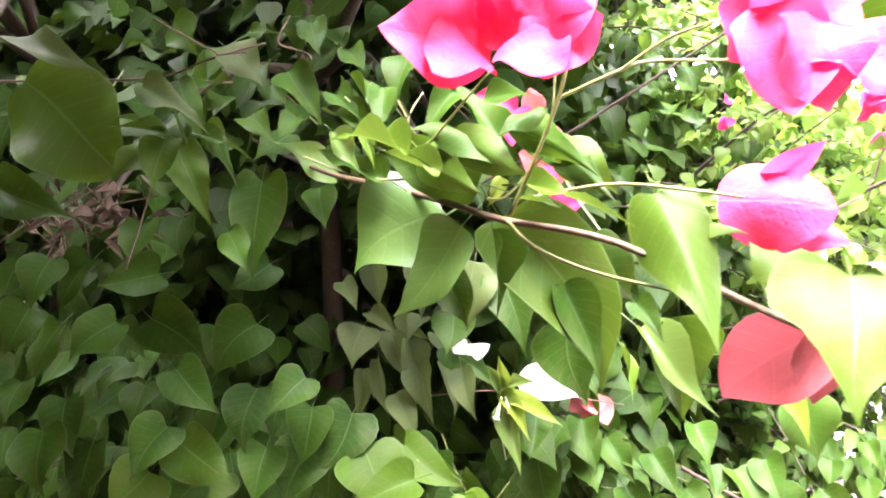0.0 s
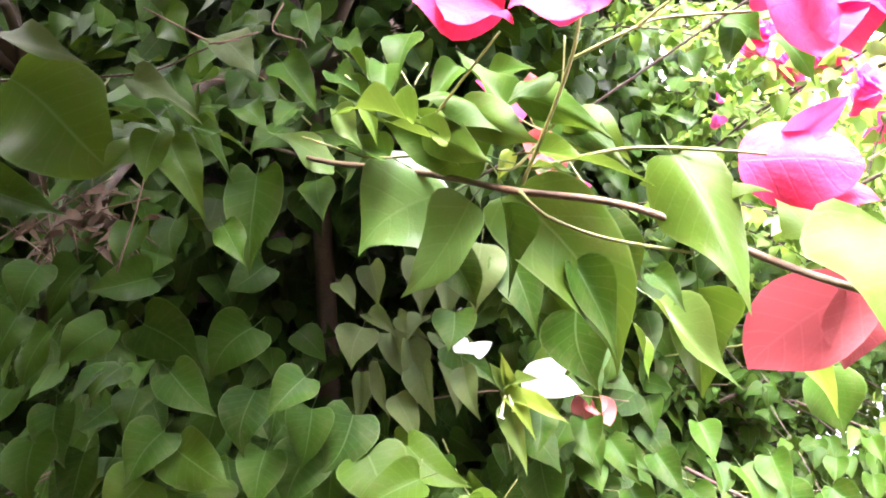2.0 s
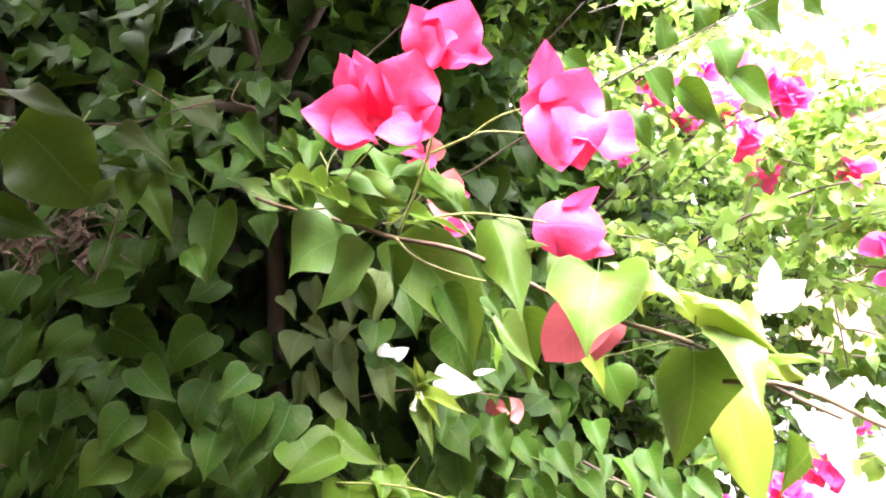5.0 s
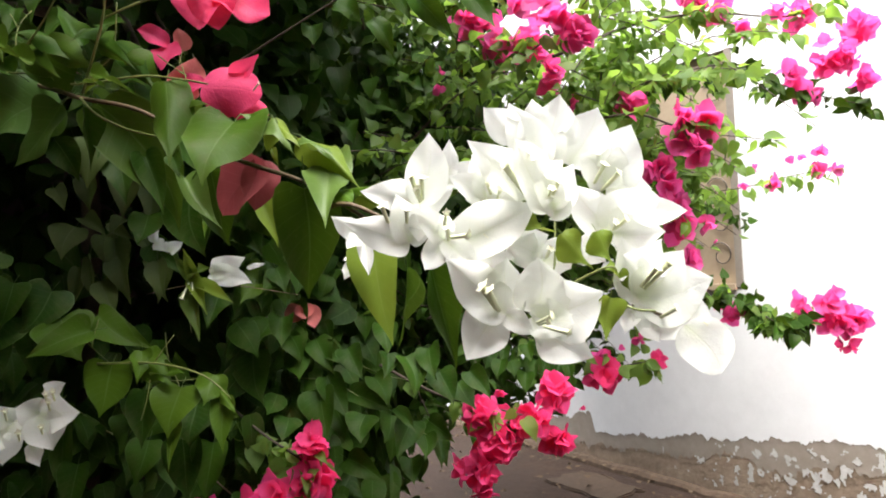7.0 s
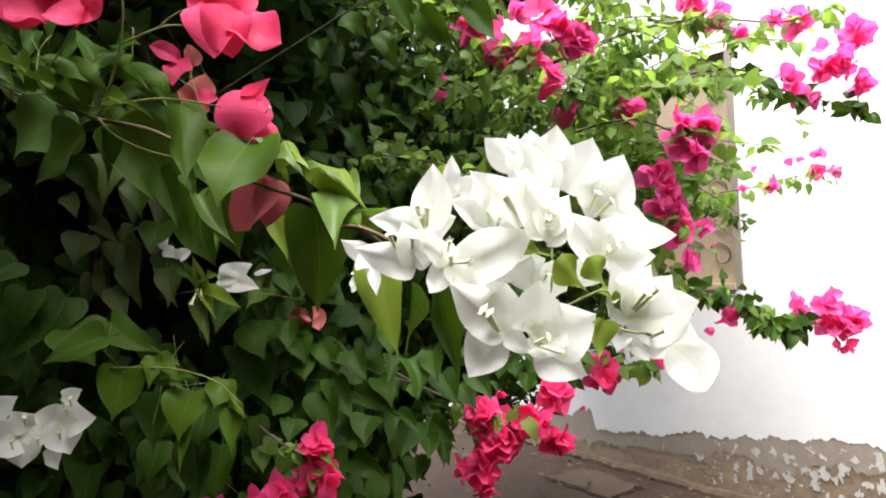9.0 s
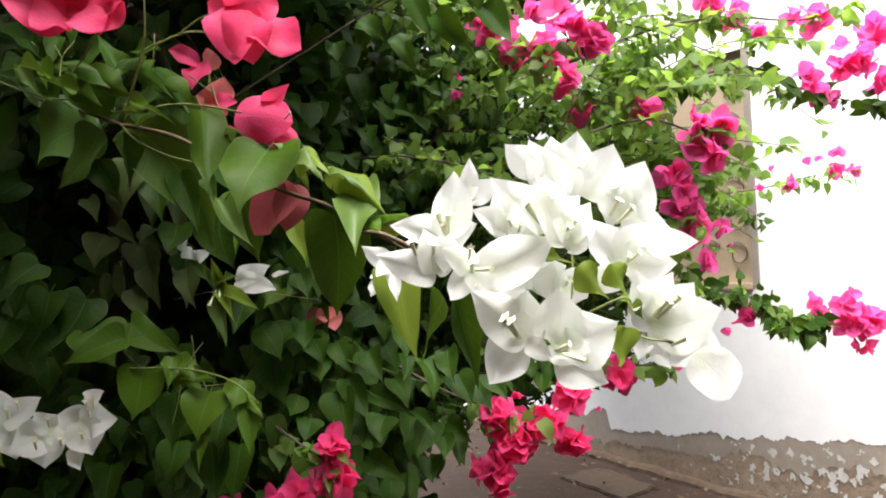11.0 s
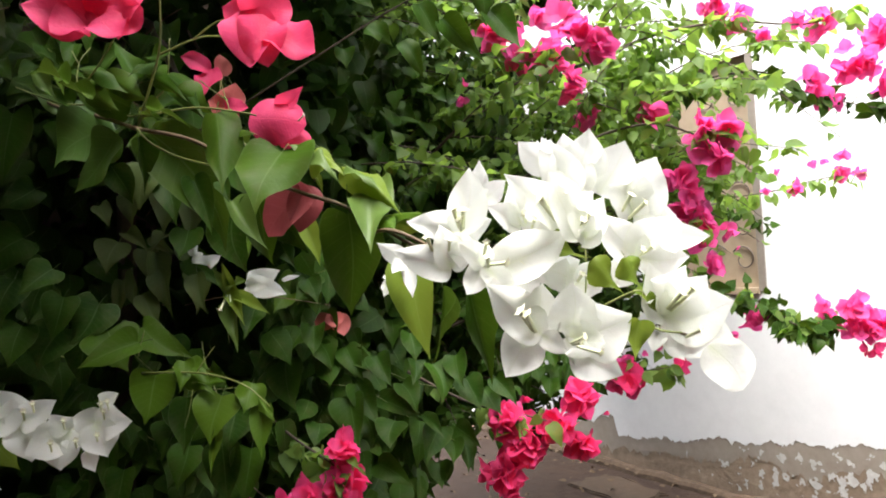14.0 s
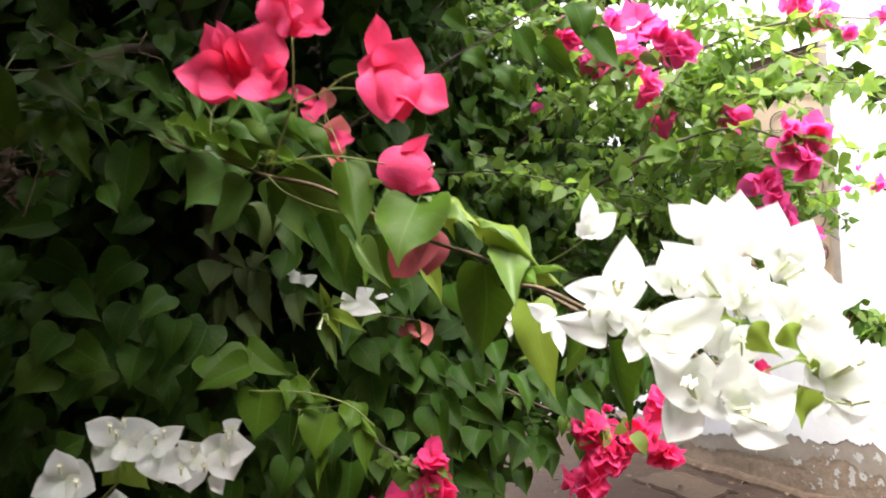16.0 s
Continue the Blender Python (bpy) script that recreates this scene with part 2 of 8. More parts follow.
LEAVES = [blade_mesh("leaf", leaf_green, "leaf", FINE, 6, (0.34, -0.25, 0.5, 0.15, -0.4, 0.28, 0.6, -0.15)[k], -0.06 + 0.12 * (k % 3), 0.10 + 0.05 * (k % 3), k, 0.30) for k in range(8)]
FRESH = [blade_mesh("leaf", leaf_fresh, "leaf", FINE, 6, (0.35, -0.3, 0.5, 0.1)[k], -0.05 + 0.08 * k, 0.2, 20 + k, 0.6) for k in range(4)]
LIME = [blade_mesh("leaf", leaf_lime, "leaf", FINE, 6, (0.5, -0.4, 0.7)[k], 0.25 - 0.2 * k, 0.28, 30 + k, 0.3) for k in range(3)]
CORAL = [blade_mesh("bract", coral_bract, "bract", FINE, 6, 0.22 + 0.12 * k, -0.28 + 0.14 * k, 0.2, 40 + k, 0.25) for k in range(4)]
SALMON = [blade_mesh("bract", salmon_bract, "bract", FINE, 4, 0.3, -0.1, 0.1, 57, 0.25)]
KINDS = {"lime": LIME, "salmon": SALMON, "leaf": LEAVES, "fresh": FRESH, "coral": CORAL}
COUNT = {k: 0 for k in (*KINDS, "shaped")}


def turned(base, tip, facing, wide):
    """The matrix that lays a unit blade from base to tip, facing that way."""
    base, tip, facing = Vector(base), Vector(tip), Vector(facing)
    y = tip - base
    long = y.length
    y.normalize()
    z = (facing - facing.dot(y) * y).normalized()
    x = y.cross(z)
    m = Matrix((x * wide, y * long, z * long)).transposed().to_4x4()
    m.translation = base
    return m


def blade(parent, kind, base, tip, wide, facing=(0, -1, 0.2), name=""):
    """One leaf or bract, an object of its own on a shared mesh."""
    meshes = KINDS[kind]
    COUNT[kind] += 1
    ob = new(name or meshes[0].name.split(".")[0], meshes[(COUNT[kind] * 5 + COUNT[kind] // 3) % len(meshes)])
    ob.parent = parent
    ob.matrix_basis = turned(base, tip, facing, wide)
    return ob


def shaped(parent, mat, kind, base, tip, wide, facing, fold, bend, heart, wave, lean):
    """One leaf or bract with a fold, bend, heart-shaped base and sideways bow of its own."""
    COUNT["shaped"] += 1
    me = blade_mesh("leaf" if kind == "leaf" else "bract", mat, kind, FINE, 8, fold, bend, wave, 300 + COUNT["shaped"], heart, lean)
    ob = new(me.name.split(".")[0], me)
    ob.parent = parent
    ob.matrix_basis = turned(base, tip, facing, wide)
    return ob


def tube_into(bm, points, r0, r1, sides=6, close=True):
    """A tapered round stem through the points."""
    pts = [Vector(p) for p in points]
    rings = []
    for i, p in enumerate(pts):
        d = (pts[min(i + 1, len(pts) - 1)] - pts[max(i - 1, 0)]).normalized()
        a = d.cross(Vector((0.3, 0.2, 1))).normalized()
        b = d.cross(a)
        r = r0 + (r1 - r0) * i / (len(pts) - 1)
        rings.append([bm.verts.new(p + (a * math.cos(6.2832 * k / sides) + b * math.sin(6.2832 * k / sides)) * r) for k in range(sides)])
    for q, w in zip(rings, rings[1:]):
        for k in range(sides):
            f = bm.faces.new((q[k], q[(k + 1) % sides], w[(k + 1) % sides], w[k]))
            f.smooth = True
    if close:
        bm.faces.new(rings[-1]), bm.faces.new(rings[0][::-1])


def smooth_line(points, steps=5):
    """Points along a smooth curve through the given ones."""
    p = [Vector(q) for q in points]
    out = []
    for i in range(len(p) - 1):
        a, b, c, d = p[max(i - 1, 0)], p[i], p[i + 1], p[min(i + 2, len(p) - 1)]
        for k in range(steps):
            s = k / steps
            out.append(0.5 * (2 * b + (c - a) * s + (2 * a - 5 * b + 4 * c - d) * s * s + (3 * b - a - 3 * c + d) * s ** 3))
    return out + [p[-1]]


def stem(parent, name, points, r0, r1, mat, label=""):
    bm = bmesh.new()
    line = smooth_line(points)
    tube_into(bm, line, r0, r1)
    ob = part(name, bm, mat, None, label)
    if parent is not None:
        ob.parent = parent
        if parent.parent is None and parent.type == "EMPTY":
            ob.matrix_parent_inverse = Matrix.Translation(-parent.location)
    LINES[ob.name] = line
    return ob


LINES = {}


def mass(name, parent, mat, spots, tips, widths, facings, kind="leaf", steps=COARSE, cols=2, fold=0.28, bend=0.1, label=""):
    """Many blades in one mesh of kind stuff: arrays of base, tip, width and facing."""
    v0, f0, u0 = (np.array(a) for a in blade_grid(kind, steps, cols, fold, bend, 0.08, 5, 0.42))
    n = len(spots)
    y = tips - spots
    long = np.linalg.norm(y, axis=1, keepdims=True)
    y = y / long
    z = facings - (facings * y).sum(1, keepdims=True) * y
    z = z / np.maximum(np.linalg.norm(z, axis=1, keepdims=True), 1e-6)
    x = np.cross(y, z)
    curl = np.random.default_rng(7).uniform(-0.9, 1.9, (n, 1, 1))
    vs = (spots[:, None] + v0[None, :, 0:1] * (x * widths[:, None])[:, None] + v0[None, :, 1:2] * (y * long)[:, None] + v0[None, :, 2:3] * (z * long)[:, None] * curl)
    fs = (f0[None] + (np.arange(n) * len(v0))[:, None, None]).reshape(-1, 4)
    me = bpy.data.meshes.new(name)
    me.vertices.add(n * len(v0))
    me.vertices.foreach_set("co", vs.reshape(-1))
    me.loops.add(fs.size)
    me.loops.foreach_set("vertex_index", fs.reshape(-1).astype(np.int32))
    me.polygons.add(len(fs))
    me.polygons.foreach_set("loop_start", np.arange(len(fs), dtype=np.int32) * 4)
    me.update(calc_edges=True)
    layer = me.uv_layers.new(name="UVMap")
    layer.data.foreach_set("uv", u0[(fs % len(v0)).reshape(-1)].reshape(-1))
    me.polygons.foreach_set("use_smooth", np.ones(len(fs), dtype=bool))
    me.materials.append(mat)
    ob = new(name, me)
    ob.parent = parent
    if parent is not None and parent.parent is None:
        ob.matrix_parent_inverse = Matrix.Translation(-parent.location)
    return tagged(ob, label, "", "", "stuff")


def unit(a):
    return a / np.maximum(np.linalg.norm(a, axis=1, keepdims=True), 1e-6)


# ---- ground and wall ----
GATE = Vector((1.906, 2.295, 0.0))               # foot of the shutter's right edge on the wall
ALONG = Vector((-0.403, 0.915, 0.0))           # the wall runs away that way
OUT = Vector((-0.915, -0.403, 0.0))            # and faces that way


def on_wall(s, z, out=0.0):
    return GATE + ALONG * s + OUT * out + Vector((0, 0, z))


def box_on_wall(bm, s0, s1, z0, z1, o0, o1):
    vs = [bm.verts.new(on_wall(s, z, o)) for s in (s0, s1) for z in (z0, z1) for o in (o0, o1)]
    for f in ((0, 1, 3, 2), (4, 6, 7, 5), (0, 4, 5, 1), (2, 3, 7, 6), (0, 2, 6, 4), (1, 5, 7, 3)):
        bm.faces.new([vs[i] for i in f])


def ground_sheet():
    bm = bmesh.new()
    rings = [0, 0.4, 0.8, 1.2, 1.6, 2.0, 2.4, 2.8, 3.4, 4.2, 5.5, 8, 14, 30, 80, 300, 1500]
    loops = []
    for r in rings[1:]:
        loops.append([bm.verts.new((0.9 + r * math.cos(k * 0.1309), 1.6 + r * math.sin(k * 0.1309), 0.012 * noise.noise((r * math.cos(k * 0.1309) * 3, r * math.sin(k * 0.1309) * 3, 0)))) for k in range(48)])
    mid = bm.verts.new((0.9, 1.6, 0))
    for k in range(48):
        bm.faces.new((mid, loops[0][k], loops[0][(k + 1) % 48]))
        for a, b in zip(loops, loops[1:]):
            bm.faces.new((a[k], b[k], b[(k + 1) % 48], a[(k + 1) % 48]))
    for f in bm.faces:
        f.smooth = True
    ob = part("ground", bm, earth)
    tagged(ob, "bare brown trodden earth with dust and crumbs", "ground", "", "structure")


ground_sheet()

SHUT0, SHUT1, SHUTZ0, SHUTZ1 = 0.0, 0.62, 0.889, 1.86   # the shutter's opening along the wall and in height
bm = bmesh.new()
box_on_wall(bm, -6.0, SHUT0, -0.2, 3.1, -0.22, 0.0)
box_on_wall(bm, SHUT1, 9.0, -0.2, 3.1, -0.22, 0.0)
box_on_wall(bm, SHUT0, SHUT1, -0.2, SHUTZ0, -0.22, 0.0)
box_on_wall(bm, SHUT0, SHUT1, SHUTZ1, 3.1, -0.22, 0.0)
wall = tagged(part("wall_east", bm, raw_plaster), "masonry wall, its damp plaster bare along the foot", "wall", "", "structure")


def paint_coat(name, s0, s1, z1, foot, mat=white_paint, proud=0.0034, label="flaking white limewash"):
    """A skin of paint or cement with a flaked lower edge, proud of the plaster."""
    bm = bmesh.new()
    n = int((s1 - s0) / 0.007)
    low, up, lowb = [], [], []
    for i in range(n + 1):
        s = s0 + (s1 - s0) * i / n
        z = foot(s)
        low.append(bm.verts.new(on_wall(s, z, proud)))
        lowb.append(bm.verts.new(on_wall(s, z, 0.0005)))
        up.append(bm.verts.new(on_wall(s, z1, proud)))
    for i in range(n):
        bm.faces.new((low[i], up[i], up[i + 1], low[i + 1]))
        bm.faces.new((lowb[i], low[i], low[i + 1], lowb[i + 1]))
    return part(name, bm, mat, wall, label)


def ragged(s):
    """How high the paint has flaked off along the wall."""
    z = 0.277 - 0.136 * s
    z += 0.030 * noise.noise((s * 5, 2.0, 0)) + 0.022 * noise.noise((s * 17, 5.0, 0)) + 0.014 * noise.noise((s * 45, 9.0, 0)) + 0.011 * noise.noise((s * 120, 3.0, 0)) + 0.09 * min(1.0, max(0.0, (s - 0.86) / 0.03))
    return max(z, 0.06)


paint_coat("paint_coat", -6.0, SHUT0, 3.1, ragged)
paint_coat("paint_coat", SHUT1, 9.0, 3.1, ragged)
paint_coat("paint_coat", SHUT0, SHUT1, SHUTZ0, ragged)
paint_coat("paint_coat", SHUT0, SHUT1, 3.1, lambda s: SHUTZ1)


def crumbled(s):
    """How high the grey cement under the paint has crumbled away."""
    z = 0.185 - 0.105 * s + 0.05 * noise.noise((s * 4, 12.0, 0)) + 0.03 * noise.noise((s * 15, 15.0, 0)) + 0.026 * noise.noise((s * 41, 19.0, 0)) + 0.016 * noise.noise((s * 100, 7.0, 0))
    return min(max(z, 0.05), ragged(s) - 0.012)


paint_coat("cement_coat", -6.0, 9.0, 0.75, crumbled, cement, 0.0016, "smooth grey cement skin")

bm = bmesh.new()
box_on_wall(bm, SHUT0 + 0.03, SHUT1, SHUTZ0, SHUTZ1, -0.05, -0.02)
window = tagged(part("window_1", bm, tan_metal), "tan painted metal window shutter with iron scrolls", "window", "", "structure")
bm = bmesh.new()
box_on_wall(bm, SHUT0, SHUT0 + 0.03, SHUTZ0, SHUTZ1, -0.06, 0.01)
part("window_frame", bm, frame_metal, window, "grey weathered frame edge")
bm = bmesh.new()
box_on_wall(bm, SHUT0 + 0.03, SHUT1, SHUTZ0 - 0.012, SHUTZ0 + 0.012, -0.05, 0.02)
part("window_sill", bm, tan_metal, window)


def scroll(s, z, size, way):
    """A wrought spiral standing on the shutter."""
    pts = []
    for k in range(20):
        a = 0.6 + k * 0.33
        r = size * (1 - k / 30)
        pts.append(on_wall(s + way * r * math.cos(a), z + r * math.sin(a), -0.012))
    bm = bmesh.new()
    tube_into(bm, pts, 0.0035, 0.0025, 5)
    part("scroll", bm, dark_iron, window)


for z in (1.02, 1.157, 1.29, 1.425, 1.56, 1.70):
    scroll(0.105, z, 0.058, 1)
    scroll(0.235, z + 0.01, 0.058, -1)


# plain walls added behind and beside the path, out of view, to block low light
def plain_wall(name, x0, y0, x1, y1, high, thick):
    a, c = Vector((x0, y0, 0)), Vector((x1, y1, 0))
    side = (c - a).cross(Vector((0, 0, 1))).normalized() * thick
    bm = bmesh.new()
    vs = [bm.verts.new(p + Vector((0, 0, z))) for z in (-0.2, high) for p in (a, c, c + side, a + side)]
    for f in ((3, 2, 1, 0), (4, 5, 6, 7), (0, 1, 5, 4), (1, 2, 6, 5), (2, 3, 7, 6), (3, 0, 4, 7)):
        bm.faces.new([vs[k] for k in f])
    tagged(part(name, bm, old_plinth), "plain rough wall added to close the yard and block low light", "wall", "", "structure")


plain_wall("wall_south", -2.4, -1.25, 3.6, -1.25, 3.2, 0.2)
plain_wall("wall_north", 0.25, 2.5, -2.2, 2.2, 3.2, -0.2)
plain_wall("wall_west", -2.2, 3.5, -2.2, -1.25, 3.2, 0.2)


# slabs and a plinth along the wall's foot
pavement = tagged(new("pavement"), "worn concrete slabs sunk in the earth beside the wall", "pavement", "", "structure")


def slab(s0, s1, o0, o1, high, tilt, seed):
    r = random.Random(seed)
    bm = bmesh.new()
    top, low = [], []
    n = 8
    ring = [(s0 + (s1 - s0) * k / n, o0) for k in range(n)] + [(s1, o0 + (o1 - o0) * k / n) for k in range(n)] + [(s1 - (s1 - s0) * k / n, o1) for k in range(n)] + [(s0, o1 - (o1 - o0) * k / n) for k in range(n)]
    for s, o in ring:
        s, o = s + r.uniform(-0.018, 0.018), o + r.uniform(-0.018, 0.018)
        z = high + tilt * (s - s0) + r.uniform(-0.002, 0.002)
        top.append(bm.verts.new(on_wall(s, z, o)))
        low.append(bm.verts.new(on_wall(s, -0.06, o)))
    bm.faces.new(top)
    for k in range(len(top)):
        q = (k + 1) % len(top)
        bm.faces.new((top[k], low[k], low[q], top[q]))
    bmesh.ops.recalc_face_normals(bm, faces=bm.faces)
    bmesh.ops.bevel(bm, geom=[e for e in bm.edges if e.verts[0] in top and e.verts[1] in top], offset=0.006, segments=2, affect="EDGES")
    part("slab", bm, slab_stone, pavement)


slab(0.44, 0.82, 0.15, 0.38, 0.012, 0.01, 1)
slab(-0.34, 0.20, 0.20, 0.46, 0.008, 0.01, 3)


def plinth():
    """A rough low ledge at the wall's foot."""
    bm = bmesh.new()
    rings = []
    for k in range(161):
        s = -2.5 + k * 0.04
        high = 0.030 + 0.012 * noise.noise((s * 6, 0, 0)) + 0.008 * noise.noise((s * 21, 0, 3))
        wide = 0.040 + 0.015 * noise.noise((s * 5, 4, 0)) + 0.008 * noise.noise((s * 19, 7, 0))
        rings.append([bm.verts.new(on_wall(s, z, o)) for z, o in ((-0.05, wide + 0.012), (high * 0.6, wide), (high, wide * 0.6), (high + 0.006, -0.01))])
    for p, q in zip(rings, rings[1:]):
        for k in range(3):
            bm.faces.new((p[k], p[k + 1], q[k + 1], q[k]))
    part("plinth", bm, old_plinth, wall, "crumbling dirty plaster plinth")


plinth()


def flakes(name, s0, s1, z0, z1, cell, scale, level, seed):
    """Scraps of paint left on the bare plaster: ragged patches where a field of noise runs high."""
    bm = bmesh.new()
    grid = {}
    r = random.Random(seed)
    ns, nz = int((s1 - s0) / cell), int((z1 - z0) / cell)

    def corner(i, k):
        if (i, k) not in grid:
            grid[i, k] = bm.verts.new(on_wall(s0 + (i + r.uniform(-0.4, 0.4)) * cell, z0 + (k + r.uniform(-0.4, 0.4)) * cell, 0.0030))
        return grid[i, k]

    for i in range(ns):
        for k in range(nz):
            s, z = s0 + i * cell, z0 + k * cell
            field = noise.noise((s * scale, z * scale * 0.8, seed)) + 0.5 * noise.noise((s * scale * 3, z * scale * 2.2, seed + 4))
            far = max(0.0, s + 0.15) * 0.7 + 2.2 * abs((z - (0.165 - 0.09 * s)) / 0.2) ** 2 * 0.3
            if field > level + far and z < ragged(s) - 0.02:
                bm.faces.new((corner(i, k), corner(i + 1, k), corner(i + 1, k + 1), corner(i, k + 1)))
    part(name, bm, old_paint, wall, "scraps of old whitewash")


flakes("flake", -1.5, 0.45, 0.03, 0.40, 0.0040, 30.0, 0.20, 5)


def litter(n, seed):
    """Dry fallen leaves and bracts lying along the wall's foot."""
    g = np.random.default_rng(seed)
    s, o = g.uniform(-0.6, 2.4, n), g.uniform(0.03, 1.0, n) ** 1.6
    spots = np.array([on_wall(a, 0.022, b) for a, b in zip(s, o)])
    ways = unit(np.stack([g.normal(0, 1, n), g.normal(0, 1, n), g.normal(0, 0.12, n)], 1))
    long = g.uniform(0.012, 0.045, n)
    mass("leaf_litter", None, dry_leaf, spots, spots + ways * long[:, None], long * 0.6, unit(np.stack([g.normal(0, 0.3, n), g.normal(0, 0.3, n), np.ones(n)], 1)), label="dry fallen leaves scattered on the earth")["category"] = "leaf litter"


litter(260, 12)


# ---- plants ----
pink_bush = thing("bougainvillea_bush", (-0.15, 0.95, 0.0), "tall coral pink flowering bougainvillea with broad hanging green leaves", "shrub", "bougainvilleas")
white_bush = thing("bougainvillea_bush", (0.05, 1.05, 0.0), "white flowering bougainvillea growing through the green hedge", "shrub", "bougainvilleas")
magenta_bush = thing("bougainvillea_bush", (0.75, 1.95, 0.0), "magenta flowering bougainvillea arching over the white wall", "shrub", "bougainvilleas")


def floret_mesh():
    bm = bmesh.new()
    tube_into(bm, [(0, 0.03, 0.01), (0, 0.10, 0.03), (0, 0.25, 0.075), (0, 0.40, 0.125), (0, 0.47, 0.155), (0, 0.5, 0.17)], 0.026, 0.036, 7)
    me = bpy.data.meshes.new("floret")
    for k in range(5):
        a = k * 1.2566
        c = Vector((0, 0.5, 0.175))
        p = [bm.verts.new(c + Vector((math.cos(a + q) * r, 0.4 * math.sin(a + q) * r, math.sin(a + q) * r))) for q, r in ((-0.55, 0.06), (0, 0.095), (0.55, 0.06))]
        f = bm.faces.new((bm.verts.new(c), *p))
        f.material_index = 1
    bm.to_mesh(me)
    bm.free()
    me.materials.append(floret_tube), me.materials.append(floret_white)
    return me


FLORET = floret_mesh()


def floret(parent, base, tip, facing):
    """One tube flower standing free."""
    f = new("floret", FLORET)
    f.parent = parent
    long = (Vector(tip) - Vector(base)).length * 2
    f.matrix_basis = turned(base, Vector(base) + (Vector(tip) - Vector(base)) * 2, facing, long)


def bloom_mesh(seed, mat):
    """A small far flower: three bracts and a floret in one mesh."""
    r = random.Random(seed)
    vs, fs, uvs = [], [], []
    for k in range(3):
        q = radians(120 * k + r.uniform(-20, 20))
        o = radians(r.uniform(38, 74))
        side = Vector((math.cos(q), math.sin(q), 0))
        way = Vector((0, 0, 1)) * math.cos(o) + side * math.sin(o)
        m = turned((0, 0, 0), way * r.uniform(0.85, 1.1), Vector((0, 0, 1)) * math.sin(o) - side * math.cos(o), r.uniform(0.85, 1.05))
        v, f, u = blade_grid("bract", COARSE, 4, 0.25, r.uniform(-0.2, 0.2), 0.10, seed * 3 + k, 0.2)
        fs += [tuple(i + len(vs) for i in g) for g in f]
        vs += [m @ Vector(p) for p in v]
        uvs += u
    me = bpy.data.meshes.new("flower")
    me.from_pydata(vs, [], fs)
    layer = me.uv_layers.new(name="UVMap")
    for loop in me.loops:
        layer.data[loop.index].uv = uvs[loop.vertex_index]
    for p in me.polygons:
        p.use_smooth = True
    me.materials.append(mat)
    return me


BLOOMS = [bloom_mesh(k, magenta_bract) for k in range(6)]
DEEP_BLOOMS = [bloom_mesh(k, crimson_bract) for k in range(6)]
blooms = [0]


def puff(parent, spot, radius, n, size=0.039):
    """A bunch of far flowers round a spot."""
    r = random.Random(blooms[0] * 31 + 7)
    spot = Vector(spot)
    kinds = DEEP_BLOOMS if spot.z < 0.80 else BLOOMS   # the low sprays bloom a deeper red
    n = max(1, round(n * 1.05))
    for k in range(n):
        way = Vector((r.gauss(0, 1), r.gauss(0, 1) - 0.5, r.gauss(0, 1))).normalized()
        s = min(size * 1.15, radius * 1.35) * r.uniform(0.75, 1.1)
        at = spot + way * max(0.0, radius - s * 0.6) * r.uniform(0.4, 1.0)
        ob = new("flower", kinds[blooms[0] % 6])
        blooms[0] += 1
        ob.parent = parent
        turn = (way + Vector((0, -0.3, -0.1))).to_track_quat("Z", "Y").to_matrix().to_4x4()
        ob.matrix_basis = Matrix.Translation(at) @ turn @ pose(0, 0, 0, 0, 0, r.uniform(0, 360)) @ Matrix.Diagonal((s, s, s, 1))


# the hedge: leaves hanging in layers behind an uneven face
def face_y(x, z):
    """How far ahead the hedge's face lies."""
    y = np.interp(x, [-1.6, -0.9, -0.5, -0.3, -0.1, 0.0, 0.15, 0.3, 0.5, 0.8, 1.2, 1.6], [0.62, 0.74, 0.78, 0.74, 0.78, 0.84, 1.02, 1.22, 1.40, 1.62, 1.9, 2.3])
    hollow = 0.30 * np.exp(-((x + 0.14) / 0.15) ** 2 - ((z - 1.09) / 0.13) ** 2) + 0.20 * np.exp(-((x + 0.37) / 0.15) ** 2 - ((z - 1.21) / 0.08) ** 2)
    return y + hollow + np.interp(z, [0.26, 0.66, 0.96, 1.26, 1.66, 2.56], [0.16, 0.08, 0.0, 0.0, 0.06, 0.12])


